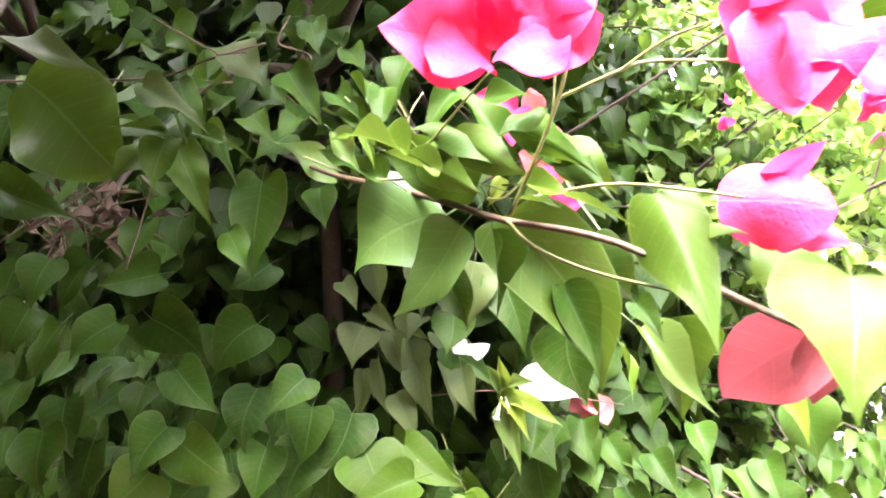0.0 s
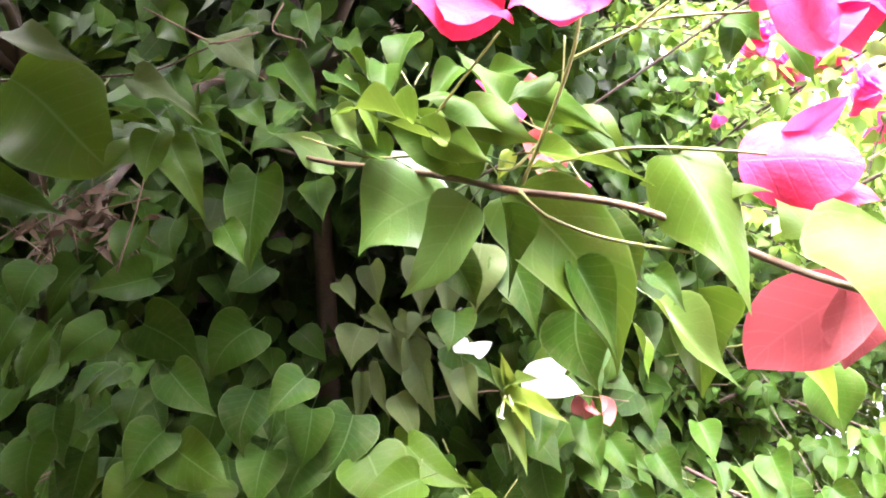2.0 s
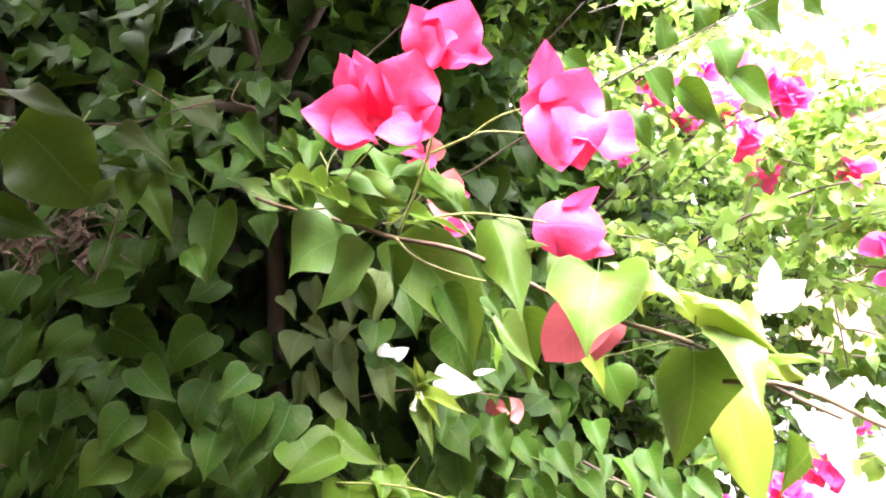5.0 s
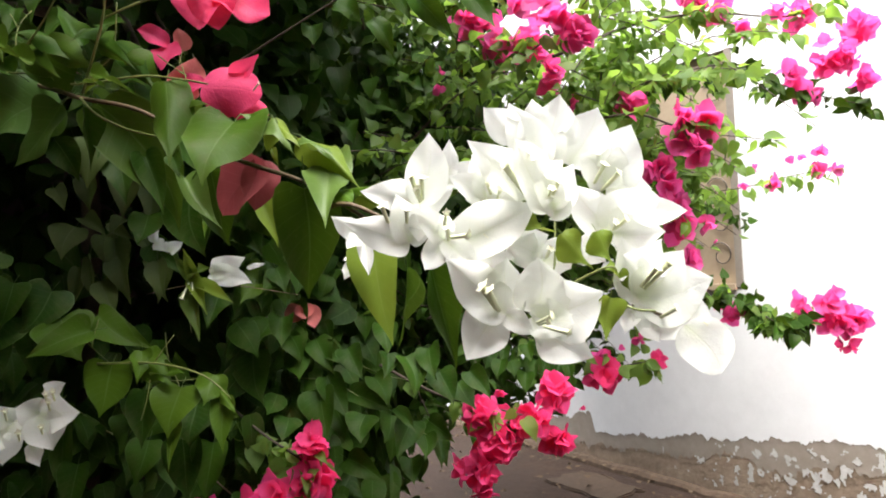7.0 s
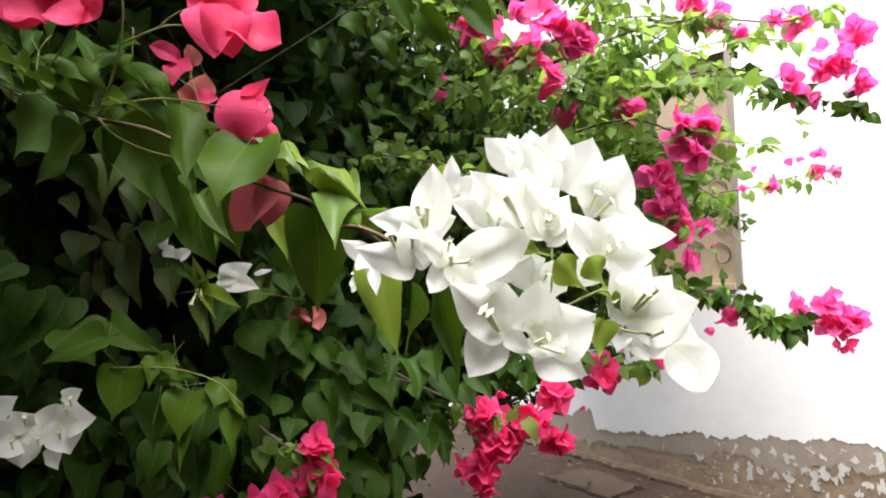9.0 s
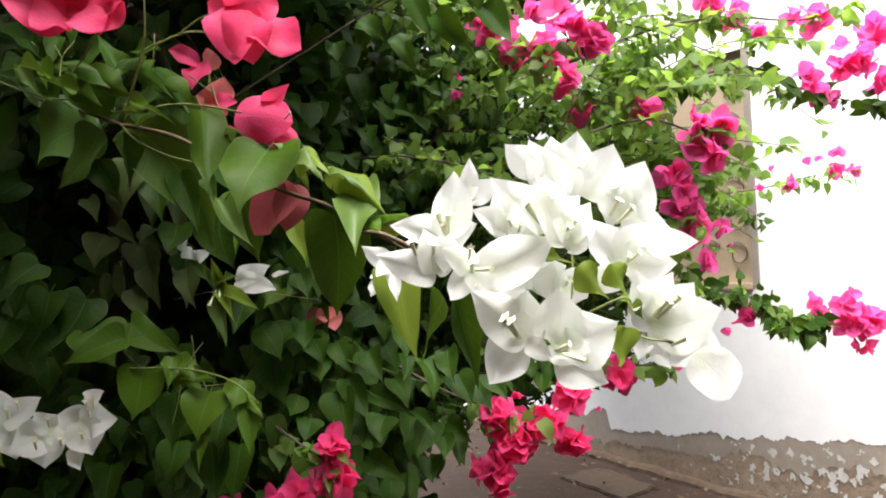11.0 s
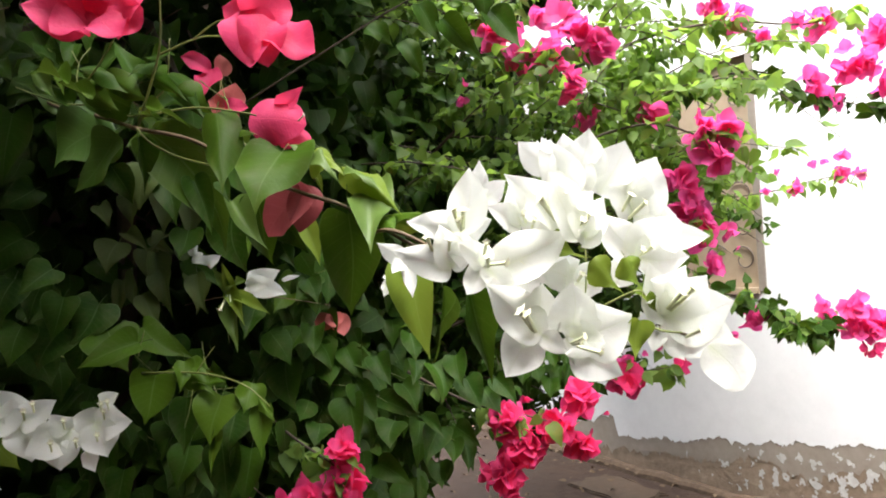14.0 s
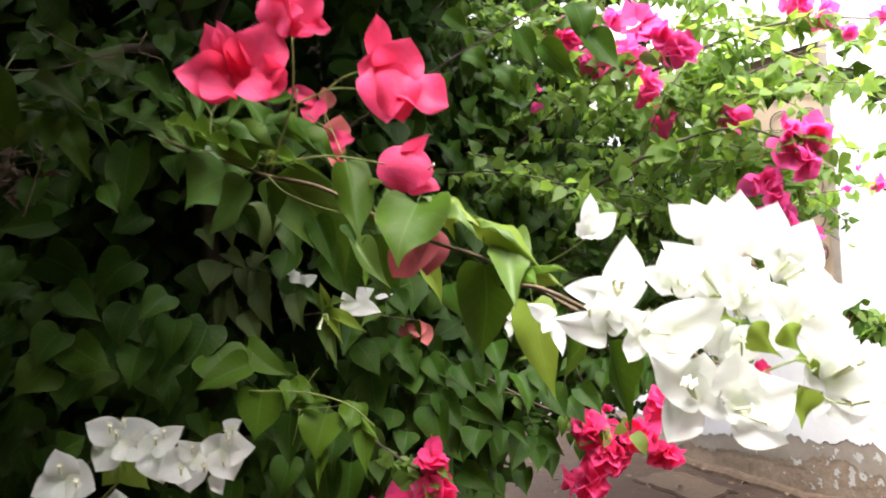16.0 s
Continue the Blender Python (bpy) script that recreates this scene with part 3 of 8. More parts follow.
def hedge_layer(name, parent, mat, n, x0, x1, z0, z1, deep0, deep1, size, seed, label, lump=0.10, low=None, gaps=-1.0):
    g = np.random.default_rng(seed)
    x, z = g.uniform(x0, x1, n), g.uniform(z0, z1, n)
    clump = np.array([noise.noise((a * 7.0, b * 7.0, seed + 11)) for a, b in zip(x, z)])
    keep = clump > gaps
    if deep0 < 0.5:
        keep &= (((x + 0.14) / 0.17) ** 2 + ((z - 1.09) / 0.14) ** 2 > 1) & (((x + 0.37) / 0.2) ** 2 + ((z - 1.21) / 0.09) ** 2 > 1)
    if low is not None:
        keep &= z > np.interp(x, low[0], low[1])
    x, z = x[keep], z[keep]
    n = len(x)
    hills = np.array([noise.noise((a * 4.0, b * 4.0, seed)) for a, b in zip(x, z)])
    small = np.array([noise.noise((a * 11.0, b * 11.0, seed + 3)) for a, b in zip(x, z)])
    y = face_y(x, z) - lump * hills - 0.03 * small + g.uniform(deep0, deep1, n)
    spots = np.stack([x, y, z], 1)
    long = size * g.uniform(0.5, 1.15, n)
    ways = unit(np.stack([g.normal(0.05, 0.5, n), g.normal(-0.55, 0.3, n), g.normal(-0.8, 0.3, n)], 1))
    facings = unit(np.stack([g.normal(0.1, 0.5, n), g.normal(-0.75, 0.35, n), g.normal(0.6, 0.35, n)], 1))
    return mass(name, parent, mat, spots, spots + ways * long[:, None], long * g.uniform(0.56, 0.78, n), facings, label=label)


def leafy(branch, n, size, mat=None):
    """Small leaves hanging along a branch."""
    line = LINES[branch.name]
    g = np.random.default_rng(len(LINES) * 7 + n)
    at = g.uniform(0.15, 1.0, n) * (len(line) - 1.001)
    spots = np.array([line[int(a)].lerp(line[int(a) + 1], a % 1.0) for a in at])
    spots = spots + g.normal(0, 0.012, (n, 3))
    long = size * g.uniform(0.55, 1.15, n)
    ways = unit(np.stack([g.normal(0.0, 0.6, n), g.normal(-0.1, 0.5, n), g.normal(-0.6, 0.5, n)], 1))
    facings = unit(np.stack([g.normal(0, 0.5, n), g.normal(-0.7, 0.4, n), g.normal(0.5, 0.4, n)], 1))
    mass("foliage", branch, mat or sunlit_green, spots + ways * 0.012, spots + ways * (0.012 + long[:, None]), long * g.uniform(0.55, 0.78, n), facings)


def canopy(n, lo, hi, heading, reach, per, size, seed, label, mat=None):
    """Arching twigs with hanging leaves, all in one mass, and their wood."""
    g = np.random.default_rng(seed)
    bm = bmesh.new()
    spots = []
    for k in range(n):
        p = Vector(g.uniform(lo, hi))
        d = Vector((g.normal(heading[0], 0.35), g.normal(heading[1], 0.35), g.normal(heading[2], 0.25))).normalized()
        length = reach * g.uniform(0.5, 1.2)
        pts = [p + d * length * s + Vector((0, 0, -0.35 * length * s * s)) for s in (0, 0.25, 0.5, 0.75, 1.0)]
        tube_into(bm, pts, 0.0022, 0.0008, 4, False)
        line = smooth_line(pts, 3)
        for a in g.uniform(0.05, 1.0, per) * (len(line) - 1.001):
            spots.append(line[int(a)].lerp(line[int(a) + 1], a % 1.0))
    twigs = tagged(part("twig", bm, dark_stem, magenta_bush), "thin dark arching twigs", "", "", "stuff")
    spots = np.array(spots)
    m = len(spots)
    long = size * g.uniform(0.5, 1.15, m)
    ways = unit(np.stack([g.normal(0.05, 0.6, m), g.normal(-0.15, 0.5, m), g.normal(-0.6, 0.5, m)], 1))
    facings = unit(np.stack([g.normal(0.0, 0.5, m), g.normal(-0.6, 0.45, m), g.normal(0.6, 0.45, m)], 1))
    mass("hedge_foliage", magenta_bush, mat or sunlit_green, spots + ways * 0.01, spots + ways * (0.01 + long[:, None]), long * g.uniform(0.55, 0.8, m), facings, label=label)


hedge_layer("hedge_foliage", pink_bush, mass_green, 1700, -1.1, 0.35, 0.28, 2.3, 0.08, 0.17, 0.085, 3, "dusty broad green leaves hanging in layers", 0.14, None, 0.2)
hedge_layer("hedge_foliage", pink_bush, mass_green, 4200, -1.9, 0.5, 0.22, 2.6, 0.30, 0.75, 0.085, 4, "shaded green leaves deep in the hedge", 0.12, None, 0.0)
hedge_layer("hedge_foliage", pink_bush, mass_green, 9500, -1.7, 0.45, 0.15, 2.6, 0.65, 1.25, 0.11, 8, "dark leaves at the back of the hedge", 0.05)
# low and back leaves take the darker hedge green, shade put into their colour
hedge_layer("hedge_foliage", magenta_bush, mass_green, 5000, 0.05, 0.80, 0.46, 1.75, 0.1, 0.75, 0.078, 6, "small leaves low on the shrub in the darker, shaded green", 0.1, ([0.1, 0.3, 0.5, 0.7, 0.85], [0.38, 0.45, 0.60, 0.80, 0.92]))
canopy(50, (0.25, 1.25, 1.20), (0.95, 1.9, 2.1), (0.8, -0.3, 0.2), 0.45, 50, 0.041, 21, "leaves on thin arching twigs, sunlight put into their green")
canopy(42, (0.20, 1.5, 1.10), (0.9, 2.3, 1.85), (0.6, -0.3, 0.1), 0.45, 50, 0.041, 22, "leaves behind on arching twigs, sunlight put into their green")
canopy(32, (0.80, 1.15, 1.24), (1.02, 1.55, 1.60), (0.7, -0.1, 0.25), 0.32, 36, 0.038, 23, "leaves over the shutter, sunlight put into their green")
canopy(55, (0.34, 1.42, 0.70), (0.56, 1.75, 1.0), (0.6, -0.1, -0.1), 0.24, 24, 0.044, 25, "leaves low on the shrub in the darker, shaded green", mass_green)
# extra leaf mass added to keep skylight off the lower wall
canopy(60, (0.85, 2.1, 0.90), (1.25, 3.0, 1.45), (0.4, 0.2, 0.0), 0.40, 44, 0.065, 26, "dark green leaves added at the back to shade the wall's foot", mass_green)
canopy(16, (0.92, 1.25, 1.04), (1.10, 1.50, 1.26), (0.5, -0.1, 0.1), 0.24, 18, 0.042, 27, "leaves before the shutter, sunlight put into their green")
canopy(64, (0.75, 1.90, 1.18), (1.28, 2.50, 1.75), (0.5, 0.1, 0.1), 0.40, 48, 0.046, 28, "leaves filling the back of the shrub in the shaded green", mass_green)
canopy(26, (0.75, 1.70, 1.15), (1.15, 2.20, 1.65), (0.5, 0.0, 0.1), 0.36, 40, 0.040, 29, "leaves at the back of the shrub in the sunlit green")
canopy(50, (0.48, 1.45, 0.88), (0.76, 1.95, 1.12), (0.7, -0.2, -0.1), 0.28, 26, 0.044, 24, "leaves drooping low beside the wall in the shaded green", mass_green)


def shade_crown(n, x0, x1, y0, y1, z0, z1, seed, bush=pink_bush):
    """Unseen leaf layer added overhead to block light: a lumpy shallow vault with ragged edges."""
    g = np.random.default_rng(seed)
    u, v, w = g.uniform(-1, 1, n), g.uniform(-1, 1, n), g.uniform(0, 1, n)
    edge = np.array([noise.noise((a * 2.5, b * 2.5, seed)) for a, b in zip(u, v)])
    keep = (np.abs(u) ** 3.5 + np.abs(v) ** 3.5) < 1 + 0.35 * edge
    u, v, w, edge = u[keep], v[keep], w[keep], edge[keep]
    n = len(u)
    swell = 1 - 0.45 * np.abs(u) ** 2 - 0.45 * np.abs(v) ** 2
    spots = np.stack([(x0 + x1) / 2 + u * (x1 - x0) / 2, (y0 + y1) / 2 + v * (y1 - y0) / 2, z0 + (z1 - z0) * (w * 0.8 + 0.25 * edge) * swell + 0.22 * swell], 1)
    long = 0.09 * g.uniform(0.6, 1.15, n)
    ways = unit(g.normal(0, 1, (n, 3)) + np.array([0, -0.3, -0.6]))
    facings = unit(g.normal(0, 0.6, (n, 3)) + np.array([0, -0.2, 0.9]))
    mass("hedge_foliage", bush, mass_green, spots, spots + ways * long[:, None], long * 0.75, facings, label="unseen leaf layer added overhead to shade the plants below")


# added above the view; each layer shades the hedge, ground or wall under it
shade_crown(7600, -0.42, 0.46, 0.32, 2.2, 1.95, 2.3, 33)
shade_crown(2900, -1.15, -0.10, -0.6, 0.56, 1.60, 1.80, 35)
shade_crown(8500, -2.15, -0.07, -1.2, 2.3, 1.9, 2.4, 31)
shade_crown(4200, 0.45, 1.3, 1.6, 2.9, 2.1, 2.45, 32, magenta_bush)
shade_crown(2200, 0.05, 0.85, 2.2, 3.9, 2.45, 2.8, 34, magenta_bush)


def front_leaves(n, x0, x1, z0, z1, size, seed, up=0.3, ahead=0.0):
    """The foremost leaves of the hedge, each by itself, in small groups on short twigs."""
    g = random.Random(seed)
    made = 0
    while made < n:
        x, z = g.uniform(x0, x1), g.uniform(z0, z1)
        if ((x + 0.14) / 0.19) ** 2 + ((z - 1.08) / 0.16) ** 2 < 1 or ((x + 0.37) / 0.22) ** 2 + ((z - 1.21) / 0.10) ** 2 < 1:
            continue
        y = float(face_y(x, z)) - 0.12 * noise.noise((x * 4.0, z * 4.0, 3)) + g.uniform(-0.01, 0.07) - ahead
        p = Vector((x, y, z))
        d = Vector((g.gauss(0.2, 0.6), g.gauss(-0.5, 0.3), g.gauss(0.1, 0.5))).normalized()
        twig = stem(pink_bush, "branch", [p - d * 0.06 + Vector((0, 0.05, 0)), p, p + d * 0.05, p + d * 0.10 + Vector((0, 0, -0.01))], 0.0014, 0.0007, woody_stem if g.random() < 0.5 else green_stem)
        for k in range(g.randint(4, 7)):
            q = p + d * (-0.03 + 0.028 * k)
            side = 1 if k % 2 else -1
            way = Vector((side * g.uniform(0.0, 0.8), g.gauss(-0.55, 0.25), g.gauss(-0.8, 0.25))).normalized()
            long = size * g.uniform(0.6, 1.12)
            facing = (g.gauss(0.1 * side, 0.35), g.gauss(-0.75, 0.3), g.gauss(up, 0.3))
            blade(twig, "leaf" if g.random() < 0.93 else "fresh", q + way * 0.012, q + way * (0.012 + long), long * g.uniform(0.64, 0.84), facing)
            made += 1


front_leaves(120, -0.66, 0.12, 0.55, 1.62, 0.082, 77, 0.3, -0.08)
front_leaves(40, -0.34, 0.05, 1.30, 1.52, 0.068, 78, 0.75, 0.02)


def unseen_flank(n, seed):
    """Unseen leaves added back along the yard, beside the path, to close off side light."""
    g = np.random.default_rng(seed)
    y, z = g.uniform(-1.2, 0.75, n), g.uniform(0.15, 2.2, n)
    lumps = np.array([noise.noise((a * 3.0, b * 3.0, seed)) for a, b in zip(y, z)])
    spots = np.stack([-1.0 + 0.15 * lumps - g.uniform(0, 0.3, n), y, z], 1)
    long = 0.09 * g.uniform(0.6, 1.15, n)
    ways = unit(np.stack([g.normal(0.5, 0.4, n), g.normal(0, 0.4, n), g.normal(-0.8, 0.3, n)], 1))
    facings = unit(np.stack([g.normal(0.8, 0.3, n), g.normal(0, 0.4, n), g.normal(0.5, 0.3, n)], 1))
    mass("hedge_foliage", pink_bush, mass_green, spots, spots + ways * long[:, None], long * 0.75, facings, label="unseen green leaves added along the yard, closing off side light")


unseen_flank(4500, 41)


def dry_nest(spot, spread, n, seed):
    """Dead brown leaves and twigs caught inside the hedge."""
    g = np.random.default_rng(seed)
    spots = np.array(spot) + g.normal(0, 1, (n, 3)) * np.array(spread)
    ways = unit(g.normal(0, 1, (n, 3)) + np.array([0, -0.2, -0.5]))
    long = g.uniform(0.014, 0.045, n)
    mass("dry_leaf", pink_bush, dry_leaf, spots, spots + ways * long[:, None], long * 0.3, unit(g.normal(0, 1, (n, 3)) + np.array([0, -0.8, 0.3])), label="dead brown leaves caught in the hedge")
    r = random.Random(seed)
    for k in range(12):
        p = Vector(spot) + Vector((r.gauss(0, spread[0]), r.gauss(0, spread[1]) - 0.02, r.gauss(0, spread[2])))
        d = Vector((r.gauss(0, 1), r.gauss(0, 0.4), r.gauss(0.3, 0.8))).normalized() * 0.07
        stem(pink_bush, "dry_twig", [p - d, p + Vector((0.004, 0, 0.004)), p + d], 0.0012, 0.0007, woody_stem)


dry_nest((-0.468, 0.870, 1.275), (0.050, 0.03, 0.025), 80, 61)


# the near branch with its broad leaves and coral bracts
near_branch = stem(pink_bush, "branch", [(-0.246, 0.809, 1.347), (-0.121, 0.589, 1.263), (-0.052, 0.479, 1.228), (-0.007, 0.424, 1.206), (0.024, 0.388, 1.190), (0.078, 0.358, 1.172), (0.139, 0.318, 1.132), (0.173, 0.288, 1.114), (0.208, 0.278, 1.100), (0.248, 0.258, 1.072), (0.272, 0.228, 1.055)], 0.0023, 0.0015, branch_bark)
shaped(near_branch, leaf_veined, "leaf", (-0.0106, 0.4429, 1.2010), (-0.0718, 0.4487, 1.1626), 0.0803, (-0.03, -0.94, 0.34), 0.3, 0.14, 0.3, 0.12, 0.16)
shaped(near_branch, leaf_veined, "leaf", (-0.0005, 0.4119, 1.1904), (-0.0480, 0.4253, 1.1380), 0.0401, (0.02, -0.91, 0.41), 0.26, 0.1, 0.2, 0.12, -0.1)
# three small leaves painted pale for the sunlight on them
shaped(near_branch, leaf_pale, "leaf", (-0.0791, 0.4344, 1.2577), (-0.0598, 0.4372, 1.2299), 0.0146, (0.17, -0.84, 0.52), 0.4, 0.15, 0.3, 0.2, 0.1)
shaped(near_branch, leaf_pale, "leaf", (-0.0194, 0.4086, 1.2244), (-0.0032, 0.4101, 1.2114), 0.0084, (0.19, -0.47, 0.86), 0.3, 0.15, 0.3, 0.15, 0)
shaped(near_branch, leaf_pale, "leaf", (0.0387, 0.4215, 1.2073), (0.0610, 0.4125, 1.2015), 0.0072, (0.09, -0.48, 0.87), 0.3, 0.2, 0.3, 0.15, 0)
shaped(near_branch, leaf_lime, "leaf", (0.0264, 0.4202, 1.2189), (0.0159, 0.4214, 1.2019), 0.0100, (0.27, -0.86, 0.43), 0.4, 0.15, 0.3, 0.15, 0)
shaped(near_branch, leaf_dust_sheen, "leaf", (0.0061, 0.4840, 1.1715), (-0.0057, 0.4776, 1.1253), 0.0377, (0.14, -0.96, 0.24), 0.3, 0.15, 0.4, 0.16, 0)
shaped(near_branch, leaf_mid, "leaf", (-0.0459, 0.4549, 1.2624), (-0.0521, 0.4455, 1.2522), 0.0130, (0.27, -0.86, 0.43), 0.3, 0.1, 0.4, 0.1, 0)
shaped(near_branch, leaf_green, "leaf", (0.0235, 0.3866, 1.2275), (-0.0246, 0.3746, 1.2473), 0.0287, (0.04, -0.73, 0.68), -0.35, 0.22, 0.3, 0.12, 0.15)
shaped(near_branch, leaf_green, "leaf", (0.0116, 0.4143, 1.2166), (-0.0564, 0.4411, 1.2557), 0.0423, (-0.09, -0.88, -0.46), 0.25, 0.05, 0.3, 0.1, 0)
shaped(near_branch, leaf_green, "leaf", (0.0238, 0.3965, 1.2379), (0.0022, 0.4098, 1.2818), 0.0216, (0.36, -0.88, 0.31), 0.35, 0.1, 0.3, 0.1, -0.1)
shaped(near_branch, leaf_green, "leaf", (0.0281, 0.3956, 1.2449), (0.0691, 0.3584, 1.2077), 0.0219, (-0.36, -0.87, -0.33), -0.5, 0.2, 0.3, 0.12, -0.15)
shaped(near_branch, leaf_green, "leaf", (0.0436, 0.4232, 1.2509), (0.0836, 0.3763, 1.1970), 0.0270, (0.10, -0.97, -0.22), -0.3, 0.1, 0.3, 0.1, -0.1)
shaped(near_branch, leaf_fresh, "leaf", (0.0354, 0.3746, 1.2069), (0.0830, 0.3258, 1.1810), 0.0081, (-0.02, -0.35, 0.94), 0.2, 0.1, 0.3, 0.1, 0)
shaped(near_branch, leaf_mid, "leaf", (0.0243, 0.4322, 1.1951), (0.0834, 0.4541, 1.0732), 0.0672, (-0.04, -0.95, 0.30), 0.32, 0.16, 0.4, 0.1, -0.24)
shaped(near_branch, leaf_green, "leaf", (0.0180, 0.4119, 1.1874), (0.0205, 0.4261, 1.1323), 0.0173, (0.70, -0.68, -0.21), 0.6, 0.1, 0.2, 0.1, 0)
shaped(near_branch, leaf_green, "leaf", (-0.0161, 0.4431, 1.1651), (0.0016, 0.4561, 1.1290), 0.0289, (0.13, -0.97, 0.20), 0.35, 0.1, 0.3, 0.12, 0)
shaped(near_branch, leaf_mid, "leaf", (-0.0216, 0.3977, 1.2352), (0.0090, 0.3704, 1.2032), 0.0286, (0.07, -0.89, -0.44), -0.3, 0.15, 0.4, 0.1, 0)
shaped(near_branch, leaf_mid, "leaf", (-0.0018, 0.3878, 1.2370), (0.0375, 0.3702, 1.2120), 0.0266, (0.16, -0.88, -0.45), -0.35, 0.2, 0.4, 0.1, 0)
shaped(near_branch, leaf_mid, "leaf", (0.0565, 0.3993, 1.2282), (0.0890, 0.3918, 1.2010), 0.0276, (-0.11, -0.91, -0.39), -0.4, 0.25, 0.3, 0.12, -0.1)
shaped(near_branch, leaf_green, "leaf", (0.0481, 0.3775, 1.2496), (0.0200, 0.3682, 1.2347), 0.0148, (0.27, -0.64, 0.72), -0.2, 0.15, 0.3, 0.12, 0)
shaped(near_branch, leaf_fresh, "leaf", (-0.0263, 0.3681, 1.2275), (-0.0781, 0.4055, 1.2541), 0.0116, (0.18, -0.54, 0.82), 0.3, 0.2, 0.2, 0.15, 0.1)
shaped(near_branch, leaf_fresh, "leaf", (-0.0098, 0.3791, 1.2181), (-0.0531, 0.3871, 1.2368), 0.0101, (0.08, -0.59, 0.80), 0.3, -0.1, 0.2, 0.15, 0)
shaped(near_branch, leaf_fresh, "leaf", (0.0314, 0.3710, 1.1996), (0.0542, 0.3618, 1.1928), 0.0090, (0.09, -0.37, 0.92), 0.2, 0.1, 0.3, 0.1, 0)
shaped(near_branch, leaf_green, "leaf", (0.0863, 0.4936, 1.1796), (0.1247, 0.5277, 1.1343), 0.0434, (0.13, -0.97, 0.20), 0.3, 0.1, 0.4, 0.1, 0)
shaped(near_branch, leaf_green, "leaf", (-0.0817, 0.4629, 1.2902), (-0.0624, 0.4348, 1.2665), 0.0189, (0.31, -0.95, 0.09), 0.4, 0.1, 0.3, 0.1, 0)
shaped(near_branch, leaf_green, "leaf", (-0.0466, 0.4435, 1.2872), (-0.0467, 0.4259, 1.2551), 0.0191, (0.12, -0.99, 0.02), 0.3, 0.1, 0.3, 0.1, 0)
shaped(near_branch, leaf_green, "leaf", (-0.0670, 0.4525, 1.2980), (-0.0494, 0.4354, 1.2616), 0.0117, (0.72, -0.69, -0.02), 0.5, 0.1, 0.3, 0.1, 0)
shaped(near_branch, leaf_green, "leaf", (-0.0001, 0.4348, 1.2782), (-0.0226, 0.4264, 1.2530), 0.0189, (-0.15, -0.96, 0.23), 0.35, 0.1, 0.3, 0.1, 0)
shaped(near_branch, leaf_green, "leaf", (-0.0471, 0.4400, 1.2268), (-0.1009, 0.4694, 1.2593), 0.0217, (-0.02, -0.86, 0.51), 0.2, 0.15, 0.3, 0.1, 0)
shaped(near_branch, leaf_green, "leaf", (-0.0838, 0.4660, 1.2778), (-0.0289, 0.4160, 1.2485), 0.0182, (-0.12, -0.80, 0.59), 0.2, 0.15, 0.3, 0.1, 0)
shaped(near_branch, leaf_fresh, "leaf", (-0.0598, 0.4416, 1.2623), (-0.0533, 0.4308, 1.2315), 0.0106, (0.02, -1.00, 0.07), 0.5, 0.1, 0.3, 0.1, 0)
shaped(near_branch, leaf_green, "leaf", (-0.0295, 0.4758, 1.3184), (-0.0456, 0.4591, 1.2814), 0.0280, (-0.33, -0.79, 0.51), 0.3, 0.2, 0.3, 0.1, 0)
shaped(near_branch, leaf_green, "leaf", (0.0193, 0.4677, 1.2819), (0.0482, 0.4422, 1.2769), 0.0201, (-0.13, -0.87, 0.47), 0.3, 0.1, 0.3, 0.1, 0)
shaped(near_branch, leaf_green, "leaf", (0.0229, 0.4894, 1.1654), (0.0397, 0.4671, 1.1077), 0.0357, (0.02, -1.00, 0.07), 0.4, 0.1, 0.3, 0.1, 0)
shaped(near_branch, leaf_green, "leaf", (0.0601, 0.4423, 1.1522), (0.0812, 0.4294, 1.0926), 0.0274, (0.20, -0.98, -0.03), 0.5, 0.1, 0.3, 0.1, 0)
shaped(near_branch, leaf_green, "leaf", (0.0942, 0.3957, 1.1397), (0.1044, 0.3739, 1.1190), 0.0153, (0.03, -0.99, 0.17), 0.5, 0.1, 0.3, 0.1, 0)
shaped(near_branch, leaf_mid, "leaf", (0.0992, 0.3532, 1.1946), (0.1032, 0.2993, 1.1215), 0.0381, (-0.14, -0.89, 0.43), -0.3, 0.15, 0.6, 0.1, -0.1)
shaped(near_branch, leaf_mid, "leaf", (0.1585, 0.2904, 1.1480), (0.1400, 0.2495, 1.1016), 0.0623, (-0.10, -0.91, 0.39), 0.24, 0.24, 1.2, 0.18, 0.02)
shaped(near_branch, leaf_fresh, "leaf", (0.1105, 0.3514, 1.1784), (0.1350, 0.3318, 1.1761), 0.0163, (0.14, -0.52, 0.84), -0.9, 0.3, 0.2, 0.1, 0)
shaped(near_branch, leaf_fresh, "leaf", (0.1418, 0.3158, 1.1504), (0.1335, 0.3271, 1.1685), 0.0187, (0.08, -0.87, 0.49), -0.3, 0.2, 0.3, 0.1, 0)
shaped(near_branch, leaf_pale, "leaf", (0.1894, 0.2870, 1.1447), (0.1626, 0.2865, 1.1557), 0.0195, (0.05, -0.54, 0.84), -0.5, 0.2, 0.3, 0.15, 0)
shaped(near_branch, leaf_lime, "leaf", (0.1857, 0.2977, 1.1520), (0.2102, 0.2683, 1.1281), 0.0213, (0.10, -0.73, 0.67), -0.7, 0.2, 0.3, 0.18, 0.1)
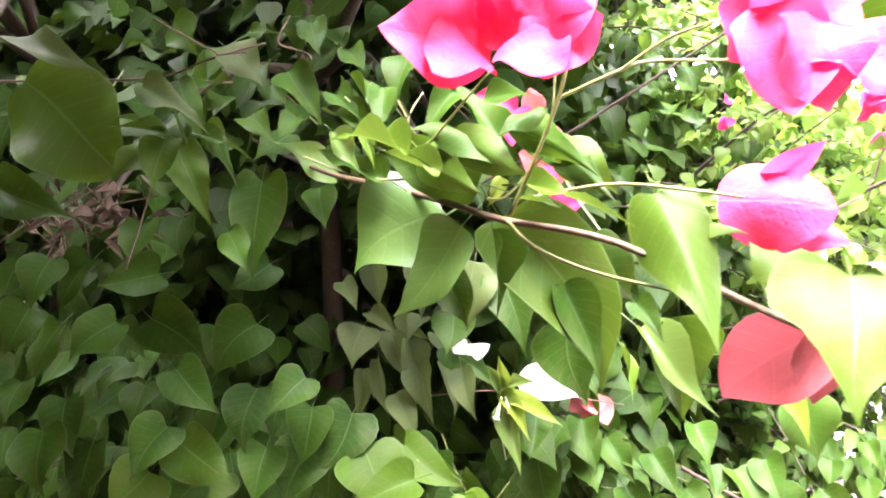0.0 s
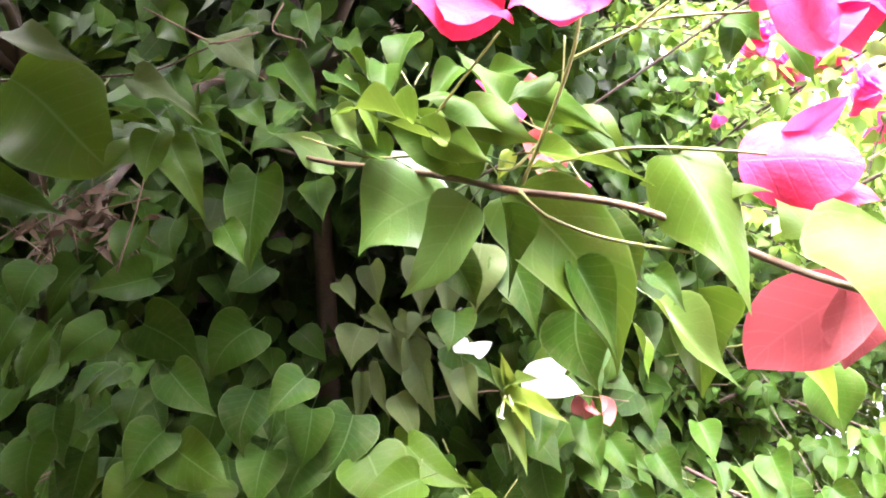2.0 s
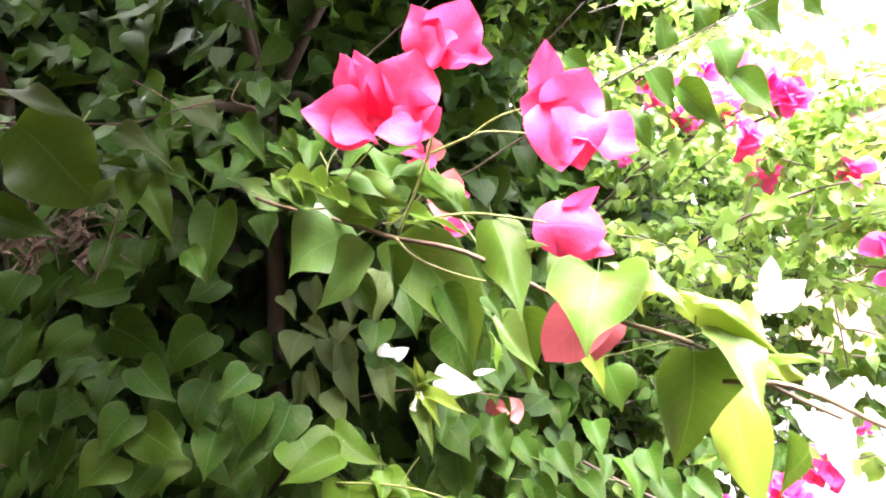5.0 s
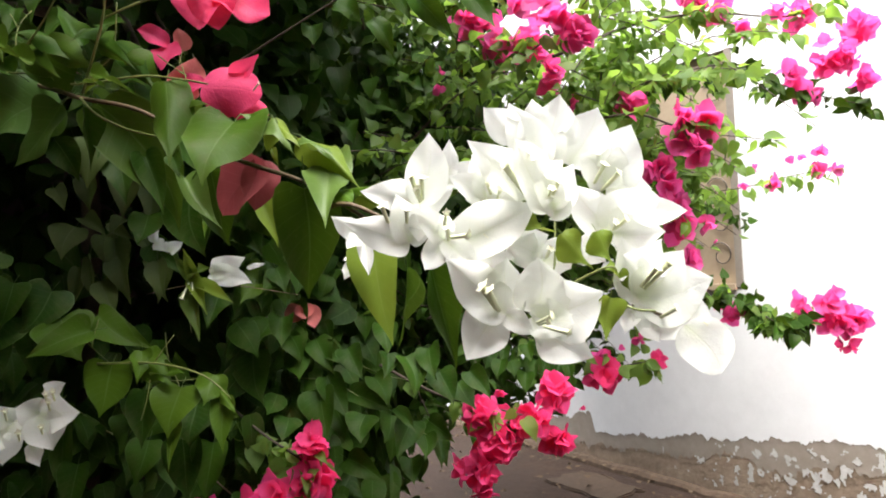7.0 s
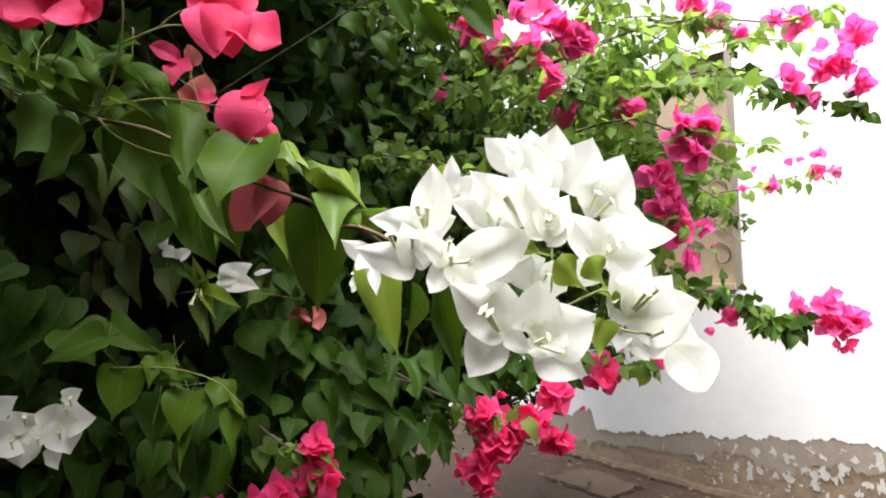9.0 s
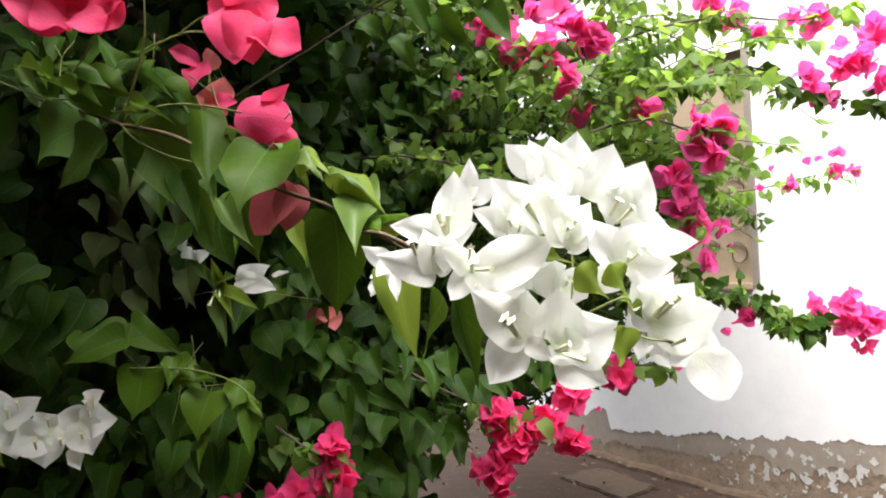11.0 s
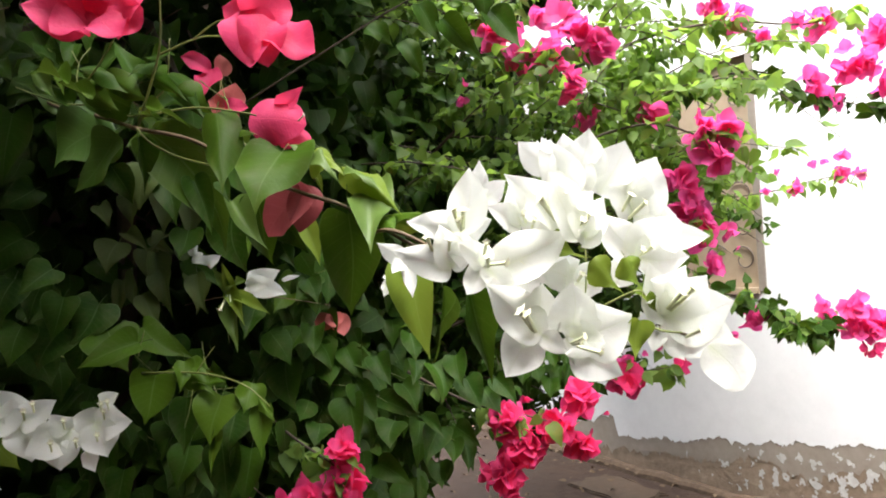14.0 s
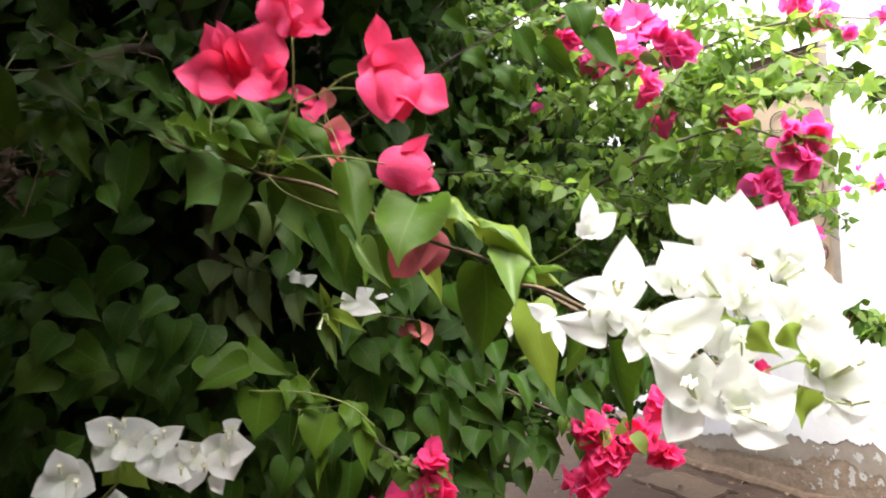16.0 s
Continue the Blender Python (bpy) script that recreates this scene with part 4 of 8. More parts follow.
shaped(near_branch, leaf_pale, "leaf", (0.1888, 0.2718, 1.1465), (0.2037, 0.2543, 1.1194), 0.0145, (0.51, -0.72, 0.47), -0.6, 0.15, 0.3, 0.15, 0.15)
shaped(near_branch, leaf_lime, "leaf", (0.2052, 0.2742, 1.1321), (0.2422, 0.2275, 1.0970), 0.0261, (-0.06, -0.96, 0.26), -0.75, 0.3, 0.3, 0.15, -0.12)
shaped(near_branch, leaf_pale, "leaf", (0.2087, 0.2583, 1.1305), (0.2342, 0.2338, 1.1102), 0.0109, (0.09, -0.34, 0.94), -0.3, 0.2, 0.2, 0.12, 0)
shaped(near_branch, leaf_pale, "leaf", (0.2299, 0.2641, 1.1127), (0.2194, 0.2110, 1.0643), 0.0345, (-0.24, -0.90, 0.36), 0.35, 0.12, 0.9, 0.15, 0.05)
shaped(near_branch, leaf_fresh, "leaf", (0.2316, 0.2498, 1.0911), (0.2415, 0.2178, 1.0778), 0.0147, (0.12, -0.63, 0.76), -0.2, 0.1, 0.4, 0.12, 0)
shaped(near_branch, leaf_fresh, "leaf", (0.2353, 0.2593, 1.0904), (0.2627, 0.2239, 1.0895), 0.0159, (-0.09, -0.71, 0.69), -0.5, 0.2, 0.3, 0.12, -0.1)
shaped(near_branch, leaf_lime, "leaf", (0.2436, 0.2579, 1.0857), (0.2623, 0.2344, 1.0772), 0.0127, (-0.06, -0.96, 0.26), -0.4, 0.2, 0.3, 0.12, 0)
shaped(near_branch, leaf_lime, "leaf", (0.1842, 0.3085, 1.1307), (0.1894, 0.2977, 1.1145), 0.0055, (0.12, -0.98, 0.16), 0.4, 0.1, 0.2, 0.1, 0)
shaped(near_branch, leaf_pale, "leaf", (0.1003, 0.4152, 1.1233), (0.1349, 0.3895, 1.0754), 0.0242, (0.37, -0.89, 0.26), 0.5, 0.1, 0.3, 0.1, 0.15)
shaped(near_branch, leaf_green, "leaf", (0.0788, 0.5704, 1.1210), (0.0873, 0.5763, 1.0538), 0.0580, (-0.04, -0.95, 0.30), 0.3, 0.1, 0.6, 0.1, 0.1)
shaped(near_branch, leaf_green, "leaf", (0.1237, 0.4135, 1.1297), (0.1319, 0.4509, 1.0580), 0.0406, (0.04, -0.94, 0.35), 0.3, 0.1, 0.5, 0.1, 0)
shaped(near_branch, leaf_lime, "leaf", (0.1688, 0.4033, 1.0986), (0.1832, 0.3913, 1.0566), 0.0191, (0.12, -0.99, 0.07), 0.5, 0.1, 0.3, 0.1, 0)
shaped(near_branch, leaf_fresh, "leaf", (0.1024, 0.4862, 1.1097), (0.1080, 0.4757, 1.0707), 0.0094, (0.68, -0.73, -0.05), 0.3, 0.1, 0.3, 0.1, 0)
shaped(near_branch, leaf_green, "leaf", (0.2083, 0.2692, 1.0934), (0.2097, 0.3209, 1.0087), 0.0508, (-0.02, -0.98, 0.22), 0.3, 0.06, 1.1, 0.1, -0.05)
shaped(near_branch, leaf_lime, "leaf", (0.2631, 0.3515, 1.0545), (0.2705, 0.3345, 0.9664), 0.0420, (-0.27, -0.95, 0.13), 0.2, 0.06, 0.8, 0.12, 0.0)
shaped(near_branch, leaf_green, "leaf", (0.2914, 0.2197, 1.0326), (0.3112, 0.2379, 0.9539), 0.0232, (0.20, -0.98, 0.06), 0.45, 0.1, 0.3, 0.1, 0.05)
shaped(near_branch, leaf_fresh, "leaf", (0.2878, 0.3220, 1.0326), (0.2843, 0.3443, 0.9593), 0.0079, (0.83, -0.56, -0.05), 0.3, 0.12, 0.2, 0.1, 0.1)
shaped(near_branch, leaf_fresh, "leaf", (0.2782, 0.4260, 0.9968), (0.2555, 0.4302, 0.9893), 0.0057, (0.18, -0.90, 0.39), 0.2, 0.1, 0.2, 0.1, 0)
shaped(near_branch, leaf_green, "leaf", (0.1976, 0.4392, 1.0745), (0.2071, 0.4382, 1.0343), 0.0397, (0.03, -0.97, 0.26), 0.3, 0.1, 0.3, 0.1, 0)
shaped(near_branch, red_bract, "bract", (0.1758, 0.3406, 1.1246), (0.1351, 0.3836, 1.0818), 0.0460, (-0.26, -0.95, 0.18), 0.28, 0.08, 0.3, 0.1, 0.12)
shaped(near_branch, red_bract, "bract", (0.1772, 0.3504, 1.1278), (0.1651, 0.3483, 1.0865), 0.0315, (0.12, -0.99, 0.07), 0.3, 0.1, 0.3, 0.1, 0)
shaped(near_branch, salmon_bract, "bract", (0.0124, 0.4422, 1.1918), (0.0298, 0.4347, 1.1671), 0.0055, (0.23, -0.95, 0.18), 0.3, 0.1, 0.2, 0.1, 0)
twig = stem(near_branch, "twig", [(0.027, 0.380, 1.192), (0.050, 0.354, 1.238), (0.058, 0.341, 1.264), (0.061, 0.328, 1.302)], 0.0012, 0.0008, green_stem)
twig = stem(near_branch, "twig", [(0.053, 0.353, 1.247), (0.081, 0.341, 1.255), (0.097, 0.340, 1.259), (0.130, 0.319, 1.250)], 0.0010, 0.0007, green_stem)
twig = stem(near_branch, "twig", [(0.084, 0.341, 1.256), (0.104, 0.329, 1.266), (0.124, 0.318, 1.269)], 0.0009, 0.0006, green_stem)
twig = stem(near_branch, "twig", [(0.025, 0.381, 1.189), (0.038, 0.379, 1.174), (0.065, 0.369, 1.159), (0.099, 0.339, 1.146)], 0.0012, 0.0008, green_stem)
twig = stem(near_branch, "twig", [(0.031, 0.377, 1.199), (0.078, 0.365, 1.203), (0.116, 0.344, 1.194), (0.135, 0.334, 1.188)], 0.0011, 0.0007, green_stem)
twig = stem(near_branch, "twig", [(-0.025, 0.388, 1.226), (-0.003, 0.375, 1.246), (0.020, 0.348, 1.263)], 0.0010, 0.0006, green_stem)
twig = stem(near_branch, "twig", [(0.015, 0.390, 1.203), (0.025, 0.388, 1.203), (0.039, 0.388, 1.216), (0.051, 0.387, 1.231), (0.057, 0.379, 1.270)], 0.0008, 0.0006, green_stem)
twig = stem(near_branch, "twig", [(-0.029, 0.394, 1.231), (-0.027, 0.397, 1.254), (-0.018, 0.402, 1.270)], 0.0008, 0.0005, green_stem)
twig = stem(near_branch, "twig", [(-0.028, 0.398, 1.254), (-0.033, 0.397, 1.265)], 0.0008, 0.0005, green_stem)
twig = stem(near_branch, "twig", [(0.007, 0.429, 1.214), (-0.029, 0.435, 1.224), (-0.061, 0.440, 1.228), (-0.102, 0.446, 1.246)], 0.0010, 0.0006, green_stem)
twig = stem(near_branch, "twig", [(-0.061, 0.450, 1.252), (-0.059, 0.449, 1.268), (-0.073, 0.451, 1.285)], 0.0010, 0.0006, green_stem)
# coral flowers
blade(near_branch, "coral", (0.018, 0.294, 1.252), (-0.028, 0.284, 1.267), 0.039, (-0.32, -1.00, 0.15))
blade(near_branch, "coral", (0.014, 0.289, 1.251), (-0.007, 0.275, 1.241), 0.037, (-0.21, -1.02, 0.34))
blade(near_branch, "coral", (0.016, 0.293, 1.255), (0.000, 0.285, 1.301), 0.025, (-0.42, -1.00, 0.15))
blade(near_branch, "coral", (0.025, 0.293, 1.254), (0.011, 0.285, 1.304), 0.025, (-0.22, -1.01, 0.14))
blade(near_branch, "coral", (0.029, 0.293, 1.252), (0.049, 0.279, 1.301), 0.049, (0.08, -1.02, 0.21))
blade(near_branch, "coral", (0.031, 0.288, 1.253), (0.064, 0.276, 1.259), 0.039, (0.27, -1.02, 0.10))
blade(near_branch, "coral", (0.027, 0.283, 1.255), (0.043, 0.271, 1.233), 0.033, (0.09, -1.03, 0.31))
blade(near_branch, "coral", (0.063, 0.294, 1.293), (0.047, 0.281, 1.332), 0.029, (-0.42, -1.00, 0.15))
blade(near_branch, "coral", (0.064, 0.294, 1.294), (0.082, 0.280, 1.334), 0.043, (0.08, -1.02, 0.21))
blade(near_branch, "coral", (0.065, 0.288, 1.296), (0.098, 0.278, 1.288), 0.020, (0.20, -1.04, 0.41))
blade(near_branch, "coral", (0.070, 0.282, 1.314), (0.057, 0.279, 1.287), 0.023, (-0.32, -1.00, 0.15))
blade(near_branch, "coral", (0.138, 0.308, 1.263), (0.135, 0.295, 1.308), 0.025, (-0.22, -1.01, 0.14))
blade(near_branch, "coral", (0.144, 0.308, 1.258), (0.118, 0.298, 1.272), 0.041, (-0.42, -1.00, 0.15))
blade(near_branch, "coral", (0.142, 0.299, 1.252), (0.162, 0.285, 1.284), 0.044, (0.18, -1.03, 0.21))
blade(near_branch, "coral", (0.147, 0.298, 1.257), (0.190, 0.289, 1.223), 0.042, (0.28, -1.03, 0.20))
blade(near_branch, "coral", (0.142, 0.293, 1.266), (0.134, 0.287, 1.214), 0.044, (-0.11, -1.02, 0.33))
blade(near_branch, "coral", (0.145, 0.288, 1.259), (0.151, 0.281, 1.214), 0.039, (0.18, -1.03, 0.21))
back_twig = stem(near_branch, "twig", [(0.125, 0.533, 1.159), (0.093, 0.557, 1.217), (0.079, 0.578, 1.255), (0.064, 0.619, 1.301)], 0.0010, 0.0006, green_stem)
back_twig = stem(near_branch, "twig", [(0.077, 0.588, 1.265), (0.064, 0.620, 1.287), (0.067, 0.639, 1.314)], 0.0008, 0.0006, green_stem)
back_twig = stem(near_branch, "twig", [(0.077, 0.588, 1.265), (0.057, 0.601, 1.282), (0.043, 0.603, 1.294)], 0.0008, 0.0006, green_stem)
floret(near_branch, (0.069, 0.317, 1.313), (0.084, 0.311, 1.324), (-0.02, -1.02, 0.22))
floret(near_branch, (0.019, 0.327, 1.271), (0.034, 0.321, 1.277), (-0.02, -1.02, 0.22))
floret(near_branch, (0.171, 0.320, 1.179), (0.179, 0.313, 1.182), (-0.15, -0.99, 0.29))
floret(near_branch, (0.161, 0.320, 1.266), (0.168, 0.314, 1.259), (-0.15, -0.99, 0.29))
shaped(near_branch, coral_bract, "petal", (0.1278, 0.3481, 1.1893), (0.1779, 0.3311, 1.1832), 0.0445, (-0.25, -0.93, 0.27), -0.3, 0.05, 0.3, 0.08, 0)
shaped(near_branch, coral_bract, "bract", (0.1486, 0.3495, 1.1840), (0.1817, 0.3307, 1.1637), 0.0243, (0.20, -0.98, 0.06), -0.3, 0.1, 0.3, 0.1, 0.1)
shaped(near_branch, coral_bract, "bract", (0.1509, 0.3540, 1.1949), (0.1782, 0.3386, 1.2132), 0.0147, (0.03, -0.97, 0.26), 0.5, -0.2, 0.2, 0.12, 0.1)
shaped(near_branch, salmon_bract, "bract", (0.0737, 0.6108, 1.2547), (0.0850, 0.5980, 1.2893), 0.0356, (0.03, -0.99, 0.17), 0.4, 0.1, 0.3, 0.15, 0)
shaped(near_branch, salmon_bract, "bract", (0.0773, 0.6101, 1.2580), (0.0505, 0.6046, 1.2671), 0.0302, (-0.44, -0.88, 0.18), 0.4, 0.1, 0.3, 0.15, 0)
shaped(near_branch, salmon_bract, "bract", (0.0753, 0.6104, 1.2595), (0.0692, 0.5918, 1.2253), 0.0313, (-0.17, -0.97, 0.18), 0.4, 0.1, 0.3, 0.15, 0)
shaped(near_branch, coral_bract, "bract", (0.0721, 0.6009, 1.2559), (0.1005, 0.5856, 1.2575), 0.0271, (0.12, -0.96, 0.25), 0.4, 0.1, 0.3, 0.15, 0)
shaped(near_branch, coral_bract, "bract", (0.0525, 0.6238, 1.3118), (0.0172, 0.6197, 1.3285), 0.0236, (-0.42, -0.86, 0.27), 0.5, 0.1, 0.3, 0.15, 0.1)
shaped(near_branch, coral_bract, "bract", (0.0554, 0.6232, 1.3145), (0.0482, 0.6048, 1.2775), 0.0317, (-0.27, -0.96, 0.09), 0.3, 0.1, 0.3, 0.15, 0)
shaped(near_branch, salmon_bract, "bract", (0.0687, 0.6210, 1.3041), (0.0674, 0.6106, 1.3288), 0.0222, (-0.07, -0.99, 0.08), -0.5, 0.1, 0.3, 0.15, 0)
shaped(near_branch, coral_bract, "bract", (0.0705, 0.6018, 1.2184), (0.1003, 0.5761, 1.2218), 0.0215, (0.03, -0.99, 0.17), 0.4, 0.1, 0.3, 0.15, 0)
# the dark branch above
upper_branch = stem(pink_bush, "branch", [(-0.067, 0.810, 1.236), (0.068, 0.721, 1.286), (0.165, 0.673, 1.332), (0.255, 0.636, 1.377), (0.307, 0.612, 1.399), (0.366, 0.598, 1.426), (0.433, 0.573, 1.449), (0.515, 0.548, 1.475)], 0.0015, 0.0009, dark_stem)
blade(upper_branch, "leaf", (0.320, 0.612, 1.394), (0.347, 0.605, 1.337), 0.030, (-0.09, -1.01, 0.18))
blade(upper_branch, "leaf", (0.396, 0.597, 1.422), (0.408, 0.591, 1.366), 0.045, (0.05, -0.98, -0.28))
blade(upper_branch, "leaf", (0.427, 0.583, 1.454), (0.468, 0.575, 1.414), 0.044, (0.07, -1.02, 0.12))
blade(upper_branch, "leaf", (0.342, 0.609, 1.418), (0.335, 0.606, 1.464), 0.027, (-0.11, -1.01, 0.18))
blade(upper_branch, "leaf", (0.387, 0.596, 1.434), (0.370, 0.594, 1.472), 0.030, (-0.12, -1.01, 0.18))
blade(upper_branch, "leaf", (0.479, 0.571, 1.462), (0.516, 0.572, 1.428), 0.029, (-0.11, -1.01, 0.18))
blade(upper_branch, "leaf", (0.230, 0.643, 1.429), (0.267, 0.644, 1.400), 0.028, (-0.11, -1.01, 0.18))
blade(upper_branch, "leaf", (0.254, 0.646, 1.377), (0.290, 0.646, 1.353), 0.033, (0.07, -1.02, 0.17))
blade(upper_branch, "leaf", (0.220, 0.665, 1.352), (0.226, 0.654, 1.324), 0.028, (0.16, -1.05, 0.57))
blade(upper_branch, "leaf", (0.266, 0.657, 1.372), (0.252, 0.650, 1.328), 0.028, (-0.23, -0.98, 0.24))
blade(upper_branch, "leaf", (0.302, 0.651, 1.359), (0.328, 0.638, 1.305), 0.030, (-0.07, -1.00, -0.12))
blade(upper_branch, "leaf", (0.351, 0.613, 1.375), (0.404, 0.605, 1.316), 0.033, (-0.17, -0.98, -0.21))
blade(upper_branch, "leaf", (0.412, 0.602, 1.383), (0.448, 0.577, 1.323), 0.038, (-0.16, -0.99, 0.08))
upper_twig = stem(pink_bush, "branch", [(-0.044, 0.742, 1.453), (0.005, 0.737, 1.492), (0.062, 0.732, 1.537), (0.103, 0.727, 1.573)], 0.0016, 0.0008, dark_stem)
upper_twig = stem(pink_bush, "branch", [(0.237, 0.975, 1.544), (0.289, 0.970, 1.589), (0.347, 0.963, 1.643)], 0.0018, 0.0010, dark_stem)
# hedge leaves in front, beside the near branch
hedge_branch = stem(pink_bush, "branch", [(-0.516, 0.705, 1.406), (-0.400, 0.690, 1.394), (-0.292, 0.655, 1.378), (-0.212, 0.598, 1.373), (-0.165, 0.590, 1.379)], 0.0014, 0.0008, woody_stem)
shaped(hedge_branch, leaf_green, "leaf", (-0.4152, 0.7991, 1.1409), (-0.4635, 0.7708, 1.1057), 0.0630, (0.14, -0.89, 0.44), 0.33, 0.29, 1.24, 0.15, -0.01)
shaped(hedge_branch, leaf_green, "leaf", (-0.3720, 0.8214, 1.1948), (-0.4340, 0.7910, 1.1796), 0.0599, (0.32, -0.87, 0.38), 0.37, 0.08, 1.08, 0.08, 0.02)
shaped(hedge_branch, leaf_green, "leaf", (-0.3911, 0.8382, 1.1411), (-0.3215, 0.8146, 1.0854), 0.0740, (-0.26, -0.93, 0.27), 0.17, 0.28, 1.26, 0.08, -0.09)
shaped(hedge_branch, leaf_green, "leaf", (-0.2648, 0.8518, 1.1269), (-0.3195, 0.8248, 1.0746), 0.0749, (0.13, -0.97, 0.21), 0.08, 0.27, 0.93, 0.08, 0.09)
shaped(hedge_branch, leaf_green, "leaf", (-0.3648, 0.7267, 1.0984), (-0.3862, 0.6989, 1.0656), 0.0397, (-0.05, -0.85, 0.52), 0.25, 0.22, 0.92, 0.15, 0.11)
shaped(hedge_branch, leaf_green, "leaf", (-0.3067, 0.7094, 1.0896), (-0.2562, 0.6843, 1.0450), 0.0474, (0.30, -0.92, 0.26), 0.2, 0.09, 0.89, 0.07, 0.02)
shaped(hedge_branch, leaf_green, "leaf", (-0.3405, 0.7105, 1.0754), (-0.3476, 0.6834, 1.0374), 0.0442, (-0.22, -0.87, 0.44), 0.19, 0.13, 1.29, 0.11, -0.0)
shaped(hedge_branch, leaf_green, "leaf", (-0.3133, 0.6998, 1.0335), (-0.3442, 0.6726, 0.9902), 0.0497, (0.18, -0.97, 0.17), 0.39, 0.06, 1.25, 0.14, 0.07)
shaped(hedge_branch, leaf_mid, "leaf", (-0.3054, 0.7106, 1.0144), (-0.2397, 0.6847, 0.9840), 0.0569, (-0.02, -0.92, 0.40), 0.08, 0.06, 0.91, 0.16, 0.06)
shaped(hedge_branch, leaf_green, "leaf", (-0.1712, 0.7042, 1.0747), (-0.2024, 0.6762, 1.0410), 0.0435, (0.30, -0.82, 0.48), 0.19, 0.14, 1.11, 0.14, 0.06)
shaped(hedge_branch, leaf_green, "leaf", (-0.2288, 0.7291, 1.0631), (-0.2382, 0.7038, 1.0035), 0.0553, (0.24, -0.85, 0.47), 0.09, 0.29, 0.85, 0.09, 0.1)
shaped(hedge_branch, leaf_green, "leaf", (-0.1796, 0.7611, 1.0358), (-0.1963, 0.7353, 0.9801), 0.0540, (-0.02, -0.86, 0.51), 0.25, 0.13, 0.99, 0.08, -0.08)
shaped(hedge_branch, leaf_green, "leaf", (-0.1394, 0.7795, 1.0239), (-0.1720, 0.7536, 0.9660), 0.0648, (0.18, -0.84, 0.51), 0.13, 0.06, 1.39, 0.11, -0.06)
shaped(hedge_branch, leaf_mid, "leaf", (-0.1247, 0.7644, 0.9856), (-0.0965, 0.7397, 0.9305), 0.0784, (0.12, -0.87, 0.47), 0.23, 0.16, 0.83, 0.15, -0.0)
shaped(hedge_branch, leaf_mid, "leaf", (-0.3376, 0.7076, 0.9874), (-0.3665, 0.6796, 0.9548), 0.0642, (0.27, -0.94, 0.19), 0.31, 0.29, 1.18, 0.14, -0.02)
shaped(hedge_branch, leaf_mid, "leaf", (-0.2896, 0.7537, 0.9726), (-0.3087, 0.7264, 0.9335), 0.0718, (-0.13, -0.86, 0.49), 0.17, 0.16, 1.4, 0.15, -0.01)
shaped(hedge_branch, leaf_mid, "leaf", (-0.0830, 0.7827, 0.9858), (-0.0189, 0.7579, 0.9418), 0.0467, (0.06, -0.89, 0.45), 0.23, 0.12, 1.04, 0.07, 0.12)
shaped(hedge_branch, leaf_green, "leaf", (-0.4374, 0.7326, 1.0632), (-0.4220, 0.7078, 1.0047), 0.0457, (0.33, -0.87, 0.38), 0.24, 0.13, 0.85, 0.09, 0.09)
shaped(hedge_branch, leaf_green, "leaf", (-0.4503, 0.7138, 1.0333), (-0.4423, 0.6890, 0.9734), 0.0582, (-0.01, -0.88, 0.47), 0.33, 0.22, 1.2, 0.14, 0.05)
shaped(hedge_branch, leaf_green, "leaf", (-0.4086, 0.7307, 1.0155), (-0.4135, 0.7051, 0.9613), 0.0566, (-0.08, -0.93, 0.37), 0.33, 0.22, 0.98, 0.15, 0.02)
shaped(hedge_branch, leaf_green, "leaf", (-0.4324, 0.7192, 1.1418), (-0.4582, 0.6933, 1.0857), 0.0464, (-0.23, -0.89, 0.39), 0.16, 0.22, 1.08, 0.14, 0.07)
shaped(hedge_branch, leaf_green, "leaf", (-0.4608, 0.8336, 1.2178), (-0.4982, 0.8075, 1.1605), 0.0531, (-0.03, -0.90, 0.42), 0.32, 0.26, 1.01, 0.14, 0.05)
shaped(hedge_branch, leaf_green, "leaf", (-0.2429, 0.8438, 1.1998), (-0.2829, 0.8154, 1.1686), 0.0560, (0.33, -0.82, 0.48), 0.25, 0.18, 0.9, 0.14, -0.01)
shaped(hedge_branch, leaf_green, "leaf", (-0.1923, 0.6549, 1.2683), (-0.2050, 0.6324, 1.1758), 0.0538, (0.18, -0.88, 0.43), 0.31, 0.09, 1.27, 0.12, -0.02)
shaped(hedge_branch, leaf_green, "leaf", (-0.4983, 0.8110, 1.2197), (-0.5164, 0.7851, 1.1655), 0.0582, (0.14, -0.88, 0.45), 0.28, 0.23, 0.82, 0.08, 0.04)
shaped(hedge_branch, leaf_green, "leaf", (-0.3742, 0.6947, 1.0964), (-0.3869, 0.6663, 1.0727), 0.0217, (-0.10, -0.89, 0.44), 0.28, 0.06, 1.08, 0.08, -0.09)
shaped(hedge_branch, leaf_green, "leaf", (-0.2161, 0.7852, 1.0567), (-0.2309, 0.7594, 1.0018), 0.0426, (-0.07, -0.97, 0.25), 0.14, 0.06, 1.08, 0.1, 0.02)
shaped(hedge_branch, leaf_green, "leaf", (-0.4604, 0.6965, 1.0866), (-0.4650, 0.6692, 1.0533), 0.0435, (-0.08, -0.86, 0.51), 0.08, 0.15, 0.97, 0.1, 0.08)
shaped(hedge_branch, leaf_green, "leaf", (-0.3075, 0.7343, 0.9618), (-0.3151, 0.7070, 0.9265), 0.0619, (-0.04, -0.98, 0.18), 0.28, 0.07, 1.13, 0.09, 0.11)
shaped(hedge_branch, leaf_green, "leaf", (-0.2236, 0.7338, 1.0006), (-0.2360, 0.7077, 0.9500), 0.0507, (0.25, -0.91, 0.31), 0.34, 0.21, 1.02, 0.07, 0.02)
